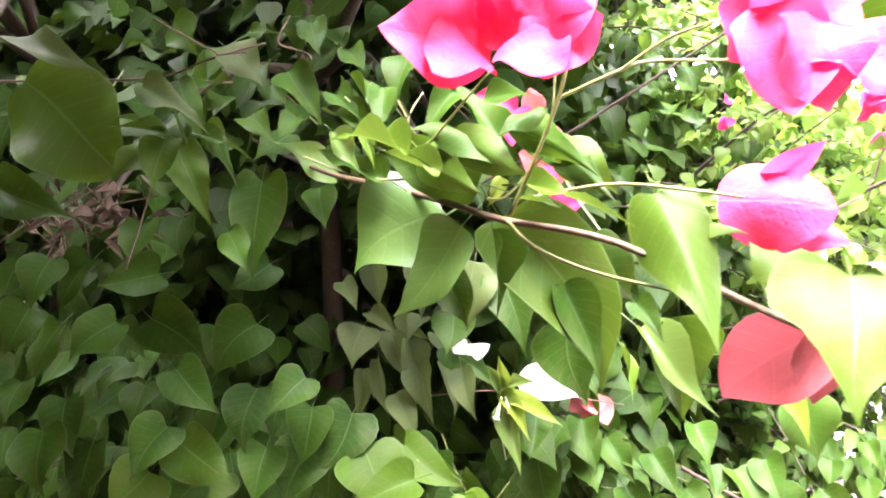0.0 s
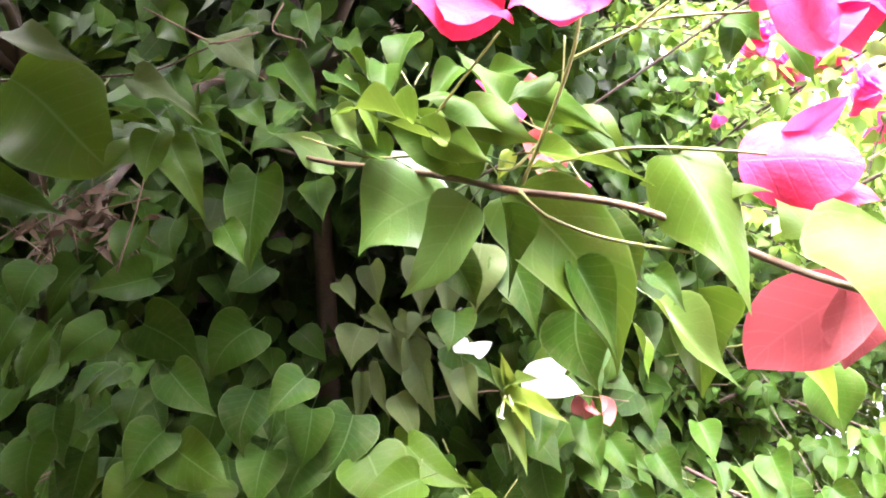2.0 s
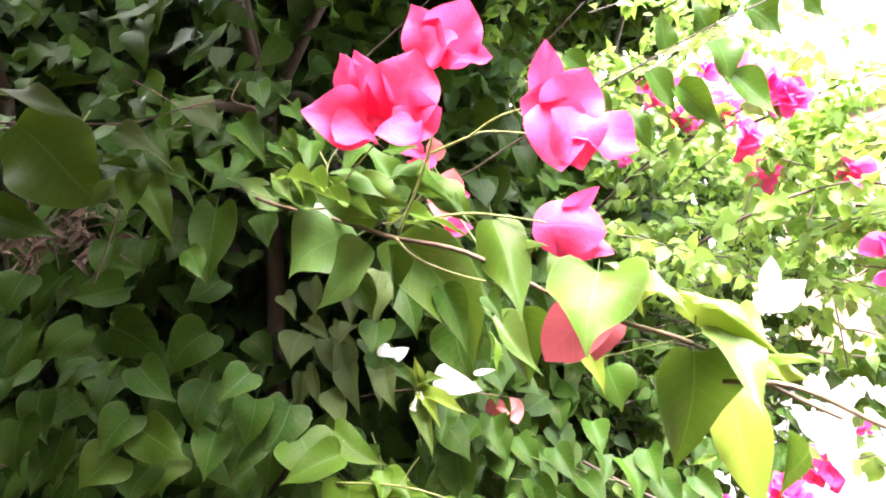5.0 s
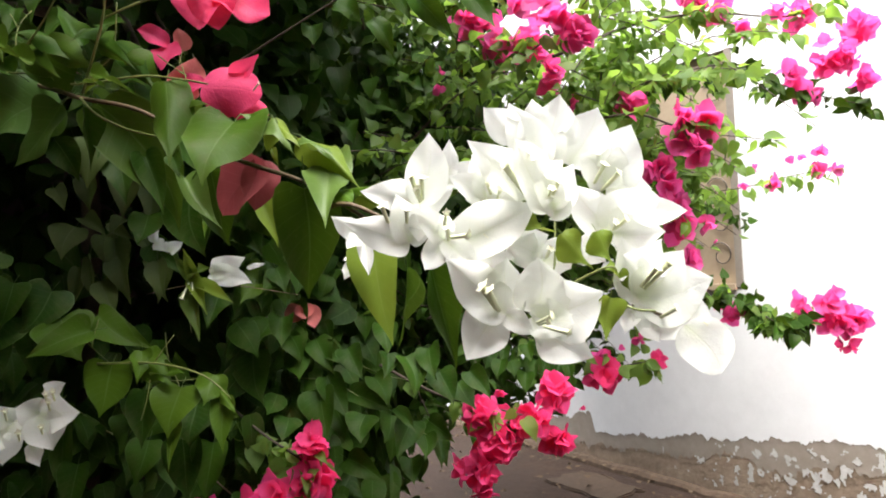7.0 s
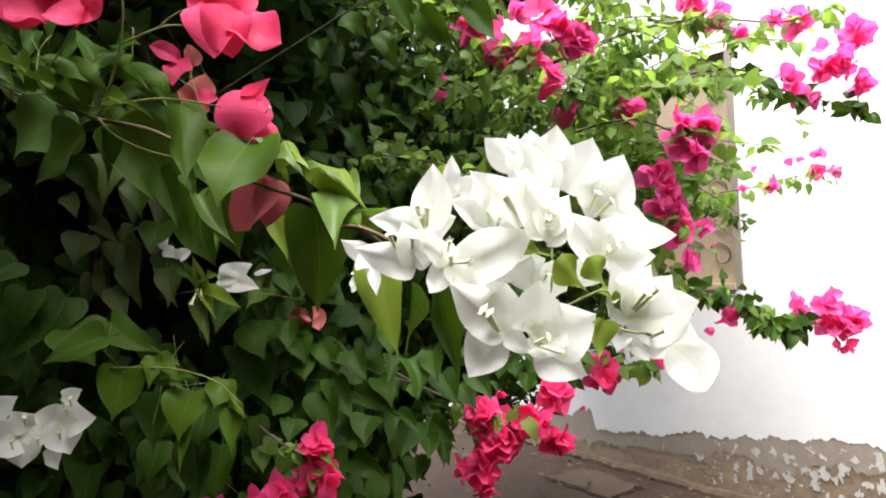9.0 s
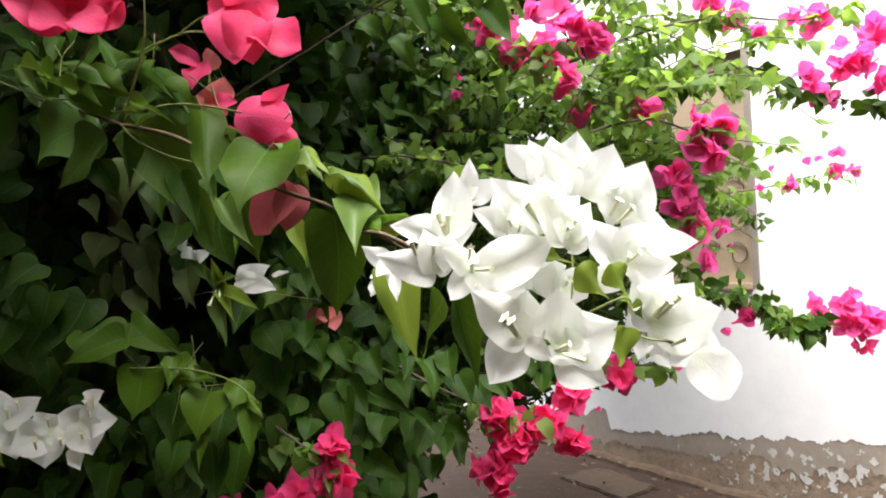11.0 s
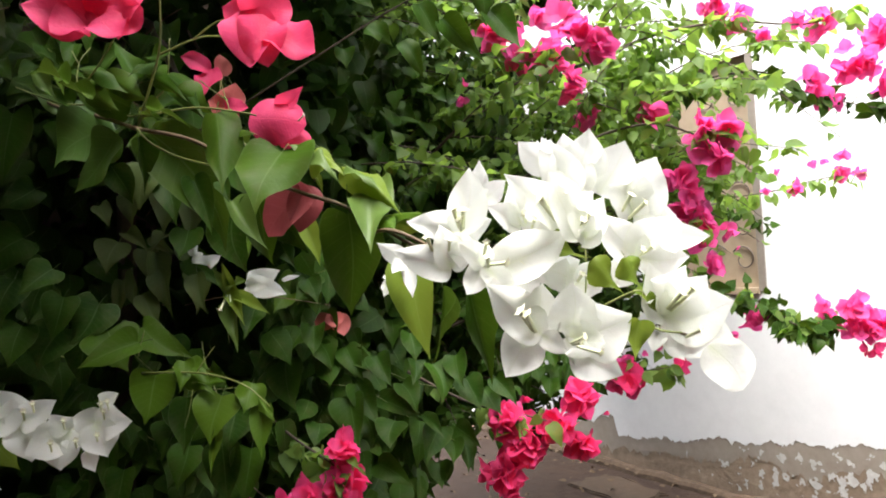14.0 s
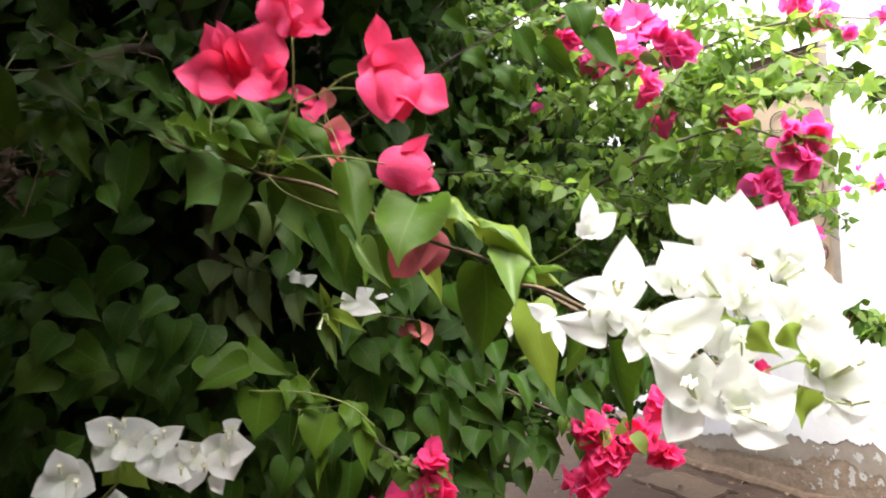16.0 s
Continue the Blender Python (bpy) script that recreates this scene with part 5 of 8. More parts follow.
shaped(hedge_branch, leaf_green, "leaf", (-0.1880, 0.7662, 0.9913), (-0.2117, 0.7399, 0.9390), 0.0647, (0.32, -0.82, 0.48), 0.27, 0.14, 1.34, 0.06, 0.02)
shaped(hedge_branch, leaf_green, "leaf", (-0.5228, 0.8045, 1.1626), (-0.5452, 0.7780, 1.1148), 0.0574, (0.13, -0.97, 0.21), 0.28, 0.27, 1.03, 0.1, -0.05)
shaped(hedge_branch, leaf_green, "leaf", (-0.4369, 0.8469, 1.1345), (-0.3950, 0.8208, 1.0993), 0.0401, (0.34, -0.90, 0.28), 0.39, 0.28, 1.16, 0.09, -0.0)
shaped(hedge_branch, leaf_green, "leaf", (-0.3755, 0.7951, 1.2537), (-0.3809, 0.7688, 1.2071), 0.0475, (0.00, -0.95, 0.30), 0.39, 0.17, 0.97, 0.11, 0.03)
shaped(hedge_branch, leaf_green, "leaf", (-0.3330, 0.8034, 1.2575), (-0.3309, 0.7774, 1.2097), 0.0448, (0.02, -0.96, 0.29), 0.33, 0.26, 0.81, 0.11, 0.1)
shaped(hedge_branch, leaf_dust_sheen, "leaf", (-0.1584, 0.8578, 1.1727), (-0.1341, 0.8312, 1.1378), 0.0283, (0.35, -0.92, 0.19), 0.41, 0.09, 0.5, 0.1, 0.03)
shaped(hedge_branch, leaf_dust_sheen, "leaf", (-0.1334, 0.9040, 1.1325), (-0.0953, 0.8773, 1.1038), 0.0269, (0.03, -0.92, 0.39), 0.54, 0.24, 0.24, 0.1, -0.06)
shaped(hedge_branch, leaf_dust_sheen, "leaf", (-0.1353, 0.8693, 1.1157), (-0.1529, 0.8427, 1.0700), 0.0530, (0.09, -0.96, 0.26), 0.42, 0.18, 0.34, 0.1, 0.07)
shaped(hedge_branch, leaf_dust_sheen, "leaf", (-0.1081, 0.9185, 1.1047), (-0.0879, 0.8945, 1.0392), 0.0388, (0.15, -0.98, 0.12), 0.4, 0.16, 0.47, 0.1, 0.01)
shaped(hedge_branch, leaf_dust_sheen, "leaf", (-0.1242, 0.8979, 1.0714), (-0.1142, 0.8741, 1.0000), 0.0210, (-0.39, -0.82, 0.42), 0.47, 0.19, 0.41, 0.1, -0.01)
shaped(hedge_branch, leaf_dust_sheen, "leaf", (-0.0810, 0.8665, 1.0962), (-0.0655, 0.8435, 1.0168), 0.0364, (0.47, -0.86, 0.22), 0.46, 0.26, 0.26, 0.1, 0.1)
shaped(hedge_branch, leaf_dust_sheen, "leaf", (-0.0944, 0.9074, 1.1256), (-0.0544, 0.8810, 1.0933), 0.0241, (-0.34, -0.83, 0.44), 0.58, 0.16, 0.29, 0.1, 0.12)
shaped(hedge_branch, leaf_dust_sheen, "leaf", (-0.0687, 0.8561, 1.0701), (-0.0533, 0.8325, 0.9981), 0.0359, (-0.31, -0.89, 0.33), 0.52, 0.17, 0.3, 0.1, 0.03)
shaped(hedge_branch, leaf_dust_sheen, "leaf", (-0.0490, 0.9001, 1.1005), (-0.0287, 0.8736, 1.0641), 0.0351, (0.38, -0.92, 0.11), 0.39, 0.25, 0.44, 0.1, -0.14)
shaped(hedge_branch, leaf_dust_sheen, "leaf", (-0.0384, 0.9197, 1.0627), (-0.0256, 0.8955, 0.9973), 0.0429, (0.28, -0.84, 0.46), 0.7, 0.23, 0.21, 0.1, -0.08)
shaped(hedge_branch, leaf_dust_sheen, "leaf", (-0.1492, 0.9244, 1.0568), (-0.1563, 0.8998, 0.9894), 0.0259, (0.21, -0.86, 0.47), 0.58, 0.08, 0.29, 0.1, -0.11)
shaped(hedge_branch, leaf_dust_sheen, "leaf", (-0.1000, 0.8545, 1.0326), (-0.0758, 0.8298, 0.9760), 0.0357, (0.18, -0.94, 0.28), 0.36, 0.21, 0.21, 0.1, -0.04)
shaped(hedge_branch, leaf_dust_sheen, "leaf", (-0.0585, 0.8501, 1.1233), (-0.0784, 0.8215, 1.0994), 0.0265, (-0.41, -0.90, 0.16), 0.53, 0.24, 0.46, 0.1, -0.02)
shaped(hedge_branch, leaf_dust_sheen, "leaf", (-0.0166, 0.8494, 1.0597), (-0.0055, 0.8247, 1.0001), 0.0328, (-0.14, -0.92, 0.38), 0.5, 0.28, 0.31, 0.1, 0.06)
shaped(hedge_branch, leaf_dust_sheen, "leaf", (-0.1229, 0.8866, 1.1921), (-0.1142, 0.8610, 1.1415), 0.0391, (-0.29, -0.88, 0.38), 0.5, 0.28, 0.37, 0.1, -0.07)
shaped(hedge_branch, leaf_dust_sheen, "leaf", (-0.0597, 0.8529, 1.1950), (-0.0560, 0.8290, 1.1234), 0.0469, (0.11, -0.97, 0.22), 0.6, 0.18, 0.24, 0.1, -0.04)
shaped(hedge_branch, leaf_dust_sheen, "leaf", (-0.0352, 0.8942, 1.1779), (-0.0327, 0.8696, 1.1141), 0.0421, (0.31, -0.94, 0.17), 0.59, 0.21, 0.23, 0.1, -0.12)
# this pale grey tone stands in for sky sheen on the leaf
shaped(hedge_branch, leaf_dust_sheen, "leaf", (-0.4127, 0.5936, 1.4029), (-0.3076, 0.5738, 1.3711), 0.0435, (0.08, -0.72, 0.69), 0.14, 0.2, 0.4, 0.13, 0.08)
shaped(hedge_branch, leaf_mid, "petal", (-0.4143, 0.6405, 1.3782), (-0.3289, 0.6261, 1.2772), 0.1066, (-0.14, -0.97, 0.22), 0.27, 0.13, 0.4, 0.13, -0.09)
shaped(hedge_branch, leaf_green, "leaf", (-0.4145, 0.5981, 1.2685), (-0.3293, 0.5776, 1.2383), 0.0430, (0.15, -0.95, 0.28), 0.35, 0.06, 0.4, 0.13, 0.09)
shaped(hedge_branch, leaf_green, "leaf", (-0.2558, 0.5959, 1.3058), (-0.2980, 0.5693, 1.3121), 0.0124, (0.18, -0.55, 0.81), 0.34, 0.11, 0.4, 0.13, 0.09)
shaped(hedge_branch, leaf_green, "leaf", (-0.2638, 0.5975, 1.3069), (-0.2933, 0.5703, 1.3240), 0.0105, (0.29, -0.58, 0.76), 0.33, 0.26, 0.4, 0.13, 0.02)
shaped(hedge_branch, leaf_mid, "leaf", (-0.2787, 0.6131, 1.3022), (-0.3124, 0.5905, 1.2639), 0.0304, (-0.03, -0.93, 0.37), 0.22, 0.11, 0.4, 0.13, 0.02)
shaped(hedge_branch, leaf_mid, "leaf", (-0.2593, 0.5978, 1.3016), (-0.2606, 0.5766, 1.2558), 0.0382, (0.15, -0.92, 0.36), 0.22, 0.15, 0.4, 0.13, 0.07)
shaped(hedge_branch, leaf_mid, "leaf", (-0.2597, 0.6218, 1.3000), (-0.2201, 0.6038, 1.2285), 0.0417, (0.32, -0.91, 0.26), 0.33, 0.25, 0.4, 0.13, 0.07)
shaped(hedge_branch, leaf_green, "leaf", (-0.2616, 0.6301, 1.3338), (-0.2437, 0.6081, 1.3028), 0.0152, (0.62, -0.77, 0.17), 0.28, 0.2, 0.4, 0.13, 0.05)
shaped(hedge_branch, leaf_dust_sheen, "leaf", (-0.2735, 0.5854, 1.3464), (-0.2079, 0.5660, 1.2982), 0.0263, (0.26, -0.82, 0.50), 0.24, 0.07, 0.4, 0.13, -0.06)
shaped(hedge_branch, leaf_green, "leaf", (-0.2560, 0.6204, 1.3618), (-0.2262, 0.6014, 1.2995), 0.0300, (0.32, -0.91, 0.26), 0.11, 0.27, 0.4, 0.13, 0.05)
shaped(hedge_branch, leaf_mid, "leaf", (-0.2459, 0.6563, 1.3290), (-0.2081, 0.6376, 1.2649), 0.0210, (0.54, -0.79, 0.28), 0.1, 0.17, 0.4, 0.13, 0.02)
shaped(hedge_branch, leaf_green, "leaf", (-0.2262, 0.5956, 1.3030), (-0.1709, 0.5742, 1.2747), 0.0123, (0.28, -0.64, 0.71), 0.25, 0.17, 0.4, 0.13, -0.07)
shaped(hedge_branch, leaf_pale, "leaf", (-0.1148, 0.6247, 1.2628), (-0.1614, 0.5955, 1.2970), 0.0326, (0.17, -0.84, 0.52), 0.16, 0.14, 0.4, 0.13, 0.08)
shaped(hedge_branch, leaf_dust_sheen, "leaf", (-0.2048, 0.6034, 1.3843), (-0.1675, 0.5828, 1.3424), 0.0409, (0.24, -0.93, 0.27), 0.15, 0.11, 0.4, 0.13, -0.07)
shaped(hedge_branch, leaf_green, "leaf", (-0.2568, 0.6161, 1.4128), (-0.2295, 0.5949, 1.3756), 0.0400, (0.01, -0.96, -0.28), 0.2, 0.11, 0.4, 0.13, -0.09)
shaped(hedge_branch, leaf_green, "leaf", (-0.2148, 0.6555, 1.3921), (-0.2369, 0.6319, 1.3692), 0.0370, (0.18, -0.66, 0.73), 0.42, 0.14, 0.4, 0.13, 0.04)
shaped(hedge_branch, leaf_green, "leaf", (-0.2997, 0.6521, 1.4157), (-0.3289, 0.6282, 1.3927), 0.0212, (0.08, -0.76, 0.64), 0.34, 0.17, 0.4, 0.13, -0.08)
shaped(hedge_branch, leaf_green, "leaf", (-0.1354, 0.6478, 1.2576), (-0.1275, 0.6264, 1.2173), 0.0338, (0.15, -0.95, 0.28), 0.33, 0.12, 0.4, 0.13, 0.05)
shaped(hedge_branch, leaf_green, "leaf", (-0.2073, 0.5975, 1.2158), (-0.1857, 0.5761, 1.1789), 0.0282, (0.05, -0.96, 0.29), 0.16, 0.1, 0.4, 0.13, -0.05)
shaped(hedge_branch, leaf_green, "leaf", (-0.1975, 0.6568, 1.4161), (-0.1538, 0.6337, 1.4050), 0.0159, (0.08, -0.76, 0.64), 0.13, 0.15, 0.4, 0.13, -0.03)
shaped(hedge_branch, leaf_green, "leaf", (-0.1263, 0.6044, 1.4003), (-0.1141, 0.5826, 1.3648), 0.0273, (0.15, -0.92, 0.36), 0.21, 0.17, 0.4, 0.13, 0.05)
shaped(hedge_branch, leaf_green, "leaf", (-0.0934, 0.6042, 1.3713), (-0.0769, 0.5817, 1.3461), 0.0242, (0.15, -0.92, 0.36), 0.35, 0.09, 0.4, 0.13, 0.03)
shaped(hedge_branch, leaf_green, "leaf", (-0.1527, 0.6189, 1.3619), (-0.1164, 0.5990, 1.3112), 0.0397, (0.25, -0.89, 0.38), 0.43, 0.21, 0.4, 0.13, 0.1)
shaped(hedge_branch, leaf_green, "leaf", (-0.1229, 0.6529, 1.3004), (-0.0892, 0.6305, 1.2787), 0.0291, (0.07, -0.85, 0.53), 0.1, 0.07, 0.4, 0.13, -0.02)
shaped(hedge_branch, leaf_green, "leaf", (-0.1656, 0.6674, 1.3163), (-0.1956, 0.6439, 1.2888), 0.0373, (-0.03, -0.93, 0.37), 0.12, 0.19, 0.4, 0.13, 0.0)
shaped(hedge_branch, leaf_green, "leaf", (-0.1397, 0.5946, 1.3120), (-0.1495, 0.5712, 1.2895), 0.0236, (0.06, -0.93, 0.37), 0.22, 0.07, 0.4, 0.13, 0.08)
shaped(hedge_branch, leaf_green, "leaf", (-0.1826, 0.5919, 1.3152), (-0.1581, 0.5694, 1.2922), 0.0283, (0.06, -0.93, 0.37), 0.27, 0.28, 0.4, 0.13, -0.05)
shaped(hedge_branch, leaf_green, "leaf", (-0.0911, 0.5948, 1.3125), (-0.0941, 0.5675, 1.3378), 0.0208, (0.24, -0.93, 0.27), 0.12, 0.15, 0.4, 0.13, -0.05)
litter_twig = stem(hedge_branch, "twig", [(-0.252, 0.565, 1.398), (-0.228, 0.567, 1.383), (-0.201, 0.569, 1.366)], 0.0009, 0.0006, woody_stem)
litter_twig = stem(hedge_branch, "twig", [(-0.201, 0.569, 1.364), (-0.183, 0.570, 1.365), (-0.174, 0.570, 1.365)], 0.0009, 0.0006, woody_stem)
litter_twig = stem(hedge_branch, "twig", [(-0.139, 0.579, 1.397), (-0.150, 0.580, 1.375), (-0.127, 0.582, 1.365), (-0.123, 0.582, 1.358)], 0.0009, 0.0005, woody_stem)
# sprigs lower down and further along
sprig = stem(pink_bush, "branch", [(-0.083, 0.772, 0.922), (0.002, 0.728, 0.922), (0.065, 0.698, 0.906), (0.100, 0.692, 0.874)], 0.0018, 0.0009, green_stem)
sprig = stem(pink_bush, "branch", [(-0.066, 0.991, 1.008), (0.010, 0.928, 1.020), (0.086, 0.895, 1.017), (0.184, 0.899, 0.997)], 0.0010, 0.0006, woody_stem)
shaped(sprig, leaf_fresh, "leaf", (-0.0642, 0.7709, 0.9186), (-0.0775, 0.7448, 0.8536), 0.0767, (-0.23, -0.93, 0.30), 0.18, 0.1, 1.2, 0.1, 0)
shaped(sprig, leaf_fresh, "leaf", (-0.0245, 0.7539, 0.9324), (0.0251, 0.7168, 0.8979), 0.0443, (-0.03, -0.91, 0.41), -0.3, 0.2, 0.4, 0.2, 0)
shaped(sprig, leaf_fresh, "leaf", (-0.0211, 0.7532, 0.9370), (-0.0196, 0.7239, 0.8979), 0.0285, (0.22, -0.95, 0.22), 0.4, 0.2, 0.4, 0.2, 0)
shaped(sprig, leaf_fresh, "leaf", (-0.0004, 0.7511, 0.9038), (0.0382, 0.7142, 0.9143), 0.0237, (0.02, -0.74, 0.67), 0.3, 0.2, 0.4, 0.2, 0)
shaped(sprig, leaf_fresh, "leaf", (0.0306, 0.7366, 0.8863), (0.0120, 0.7113, 0.8255), 0.0657, (-0.23, -0.94, 0.26), 0.25, 0.1, 1.0, 0.1, 0)
shaped(sprig, leaf_fresh, "leaf", (0.0737, 0.7292, 0.9015), (0.0620, 0.7018, 0.8683), 0.0438, (0.06, -0.91, 0.40), -0.3, 0.2, 0.7, 0.2, 0)
shaped(sprig, leaf_fresh, "leaf", (0.0778, 0.7290, 0.8885), (0.1070, 0.6952, 0.8529), 0.0172, (0.22, -0.95, 0.22), -0.5, 0.3, 0.3, 0.15, 0.15)
shaped(sprig, leaf_fresh, "leaf", (0.0856, 0.7284, 0.8706), (0.0818, 0.7010, 0.8025), 0.0329, (0.05, -0.99, 0.15), 0.4, 0.1, 0.4, 0.1, 0)
shaped(sprig, leaf_fresh, "leaf", (0.0222, 0.7395, 0.8422), (0.0153, 0.7123, 0.7806), 0.0141, (0.30, -0.94, 0.12), 0.5, 0.1, 0.3, 0.15, 0.15)
shaped(sprig, leaf_green, "leaf", (-0.0284, 0.7970, 0.8772), (-0.0352, 0.7703, 0.8010), 0.0477, (-0.05, -0.99, 0.16), 0.35, 0.1, 0.5, 0.1, 0)
shaped(sprig, leaf_mid, "leaf", (-0.0649, 0.6881, 0.9722), (-0.1374, 0.6699, 0.9516), 0.0484, (-0.21, -0.88, 0.42), 0.3, 0.15, 0.7, 0.1, 0)
shaped(sprig, leaf_mid, "leaf", (-0.1083, 0.8772, 0.9750), (-0.0233, 0.8349, 0.9279), 0.0405, (-0.03, -0.88, 0.48), 0.3, 0.15, 0.5, 0.1, 0)
shaped(sprig, leaf_green, "leaf", (-0.1720, 0.8267, 0.9725), (-0.1847, 0.8005, 0.9088), 0.0582, (-0.04, -0.97, 0.25), 0.35, 0.1, 0.6, 0.1, 0)
shaped(sprig, leaf_green, "leaf", (0.0135, 0.8235, 0.7973), (0.0261, 0.7939, 0.7163), 0.0593, (-0.04, -0.94, 0.33), 0.3, 0.1, 0.8, 0.1, 0)
shaped(sprig, leaf_green, "leaf", (0.0574, 0.8167, 0.7907), (0.0476, 0.7905, 0.7152), 0.0559, (-0.22, -0.91, 0.34), 0.3, 0.1, 0.8, 0.1, 0)
shaped(sprig, leaf_green, "leaf", (0.0392, 0.7972, 0.8515), (0.0297, 0.7702, 0.7990), 0.0615, (-0.04, -0.94, 0.33), 0.3, 0.1, 0.8, 0.1, 0)
shaped(sprig, leaf_green, "leaf", (-0.1599, 0.8703, 0.8278), (-0.1585, 0.8433, 0.7237), 0.0380, (0.05, -0.97, 0.24), 0.4, 0.1, 0.5, 0.1, 0)
shaped(sprig, leaf_green, "leaf", (-0.1224, 0.8052, 0.7797), (-0.1282, 0.7778, 0.7178), 0.0456, (-0.04, -0.94, 0.33), 0.4, 0.1, 0.8, 0.1, 0)
shaped(sprig, leaf_green, "leaf", (-0.2544, 0.8579, 1.0351), (-0.2109, 0.8223, 0.9838), 0.0678, (-0.12, -0.90, 0.42), 0.3, 0.1, 0.7, 0.1, 0)
shaped(sprig, leaf_green, "leaf", (-0.0489, 0.8946, 0.7857), (-0.0630, 0.8686, 0.7231), 0.0538, (-0.04, -0.97, 0.25), 0.3, 0.1, 0.7, 0.1, 0)
shaped(sprig, leaf_pale, "leaf", (0.0301, 0.8430, 1.0348), (0.0131, 0.8042, 1.0639), 0.0226, (-0.04, -0.94, 0.33), 0.4, 0.1, 0.3, 0.1, 0)
shaped(sprig, leaf_lime, "leaf", (0.0311, 0.8428, 1.0365), (0.0271, 0.8016, 1.0743), 0.0191, (0.14, -0.96, 0.23), 0.5, 0.1, 0.3, 0.1, 0)
shaped(sprig, leaf_lime, "leaf", (0.0317, 0.8429, 1.0312), (0.0582, 0.7998, 0.9831), 0.0243, (0.05, -0.94, 0.32), 0.4, 0.2, 0.3, 0.1, 0)
shaped(sprig, leaf_pale, "leaf", (0.0344, 0.8431, 1.0134), (0.0419, 0.8039, 0.9397), 0.0295, (-0.24, -0.96, 0.17), 0.4, 0.1, 0.3, 0.1, 0)
shaped(sprig, leaf_lime, "leaf", (0.0418, 0.8415, 1.0236), (0.0909, 0.7941, 0.9976), 0.0260, (-0.03, -0.88, 0.48), 0.3, 0.2, 0.4, 0.1, 0)
shaped(sprig, leaf_green, "leaf", (0.0688, 0.8380, 1.0027), (0.0588, 0.8005, 0.9593), 0.0399, (-0.04, -0.94, 0.33), 0.3, 0.1, 0.7, 0.1, 0)
shaped(sprig, leaf_pale, "leaf", (0.0346, 0.8422, 1.0364), (0.0604, 0.7972, 1.0478), 0.0226, (-0.03, -0.88, 0.48), 0.3, 0.2, 0.4, 0.1, 0)
shaped(sprig, leaf_green, "leaf", (-0.0206, 0.8175, 1.1259), (-0.0263, 0.7895, 1.0827), 0.0525, (-0.04, -0.94, 0.33), 0.3, 0.1, 0.7, 0.1, 0)
shaped(sprig, leaf_green, "leaf", (-0.0350, 0.8820, 1.0848), (0.0215, 0.8443, 1.0371), 0.0448, (-0.03, -0.91, 0.41), 0.3, 0.2, 0.4, 0.1, 0)
shaped(sprig, leaf_green, "leaf", (0.1507, 0.9862, 1.0267), (0.1263, 0.9605, 1.0039), 0.0401, (-0.03, -0.88, 0.48), 0.3, 0.2, 0.4, 0.1, 0)
shaped(sprig, leaf_green, "leaf", (0.1464, 0.9864, 1.0422), (0.1653, 0.9543, 1.0019), 0.0401, (-0.03, -0.88, 0.48), 0.3, 0.2, 0.4, 0.1, 0)
shaped(sprig, leaf_green, "leaf", (0.1043, 1.2478, 0.9995), (0.1382, 1.2144, 0.9296), 0.0602, (-0.04, -0.94, 0.33), 0.3, 0.2, 0.5, 0.1, 0)
shaped(sprig, leaf_green, "leaf", (0.1621, 1.2903, 0.9693), (0.1805, 1.2591, 0.9083), 0.0622, (-0.04, -0.94, 0.33), 0.35, 0.2, 0.5, 0.1, 0)
shaped(sprig, leaf_green, "leaf", (0.1895, 1.1889, 0.8415), (0.1570, 1.1458, 0.7721), 0.0740, (-0.15, -0.91, 0.38), 0.24, 0.22, 0.4, 0.1, 0.0)
shaped(sprig, leaf_green, "leaf", (0.2101, 1.1418, 0.8013), (0.2281, 1.0912, 0.7158), 0.0761, (-0.39, -0.81, 0.43), 0.38, 0.06, 0.59, 0.1, 0.04)
shaped(sprig, leaf_green, "leaf", (0.2273, 1.1523, 0.8233), (0.2696, 1.0975, 0.7479), 0.0543, (0.03, -0.95, 0.30), 0.27, 0.07, 0.65, 0.1, 0.08)
shaped(sprig, leaf_green, "leaf", (0.2699, 1.1604, 0.7910), (0.3497, 1.0981, 0.7598), 0.0502, (0.07, -0.93, 0.36), 0.42, 0.07, 0.55, 0.1, 0.03)
shaped(sprig, leaf_green, "leaf", (0.2960, 1.1042, 0.7531), (0.2772, 1.0579, 0.7129), 0.0637, (-0.19, -0.94, 0.29), 0.28, 0.09, 0.54, 0.1, 0.06)
shaped(sprig, leaf_green, "leaf", (0.3470, 1.1192, 0.7456), (0.3241, 1.0735, 0.7058), 0.0536, (0.14, -0.86, 0.49), 0.22, 0.13, 0.65, 0.1, -0.1)
shaped(sprig, leaf_green, "leaf", (0.3838, 1.0911, 0.7372), (0.3513, 1.0478, 0.6754), 0.0594, (0.16, -0.95, 0.26), 0.38, 0.07, 0.69, 0.1, 0.08)
shaped(sprig, leaf_green, "leaf", (0.4261, 1.1578, 0.7191), (0.4679, 1.1016, 0.6869), 0.0509, (-0.47, -0.84, 0.28), 0.36, 0.05, 0.44, 0.1, -0.0)
shaped(sprig, leaf_green, "leaf", (0.4130, 1.1290, 0.6978), (0.4076, 1.0804, 0.6634), 0.0430, (-0.18, -0.90, 0.39), 0.39, 0.07, 0.69, 0.1, -0.07)
shaped(sprig, leaf_green, "leaf", (0.4431, 1.1639, 0.6810), (0.4445, 1.1145, 0.6371), 0.0372, (0.20, -0.95, 0.24), 0.37, 0.17, 0.47, 0.1, -0.05)
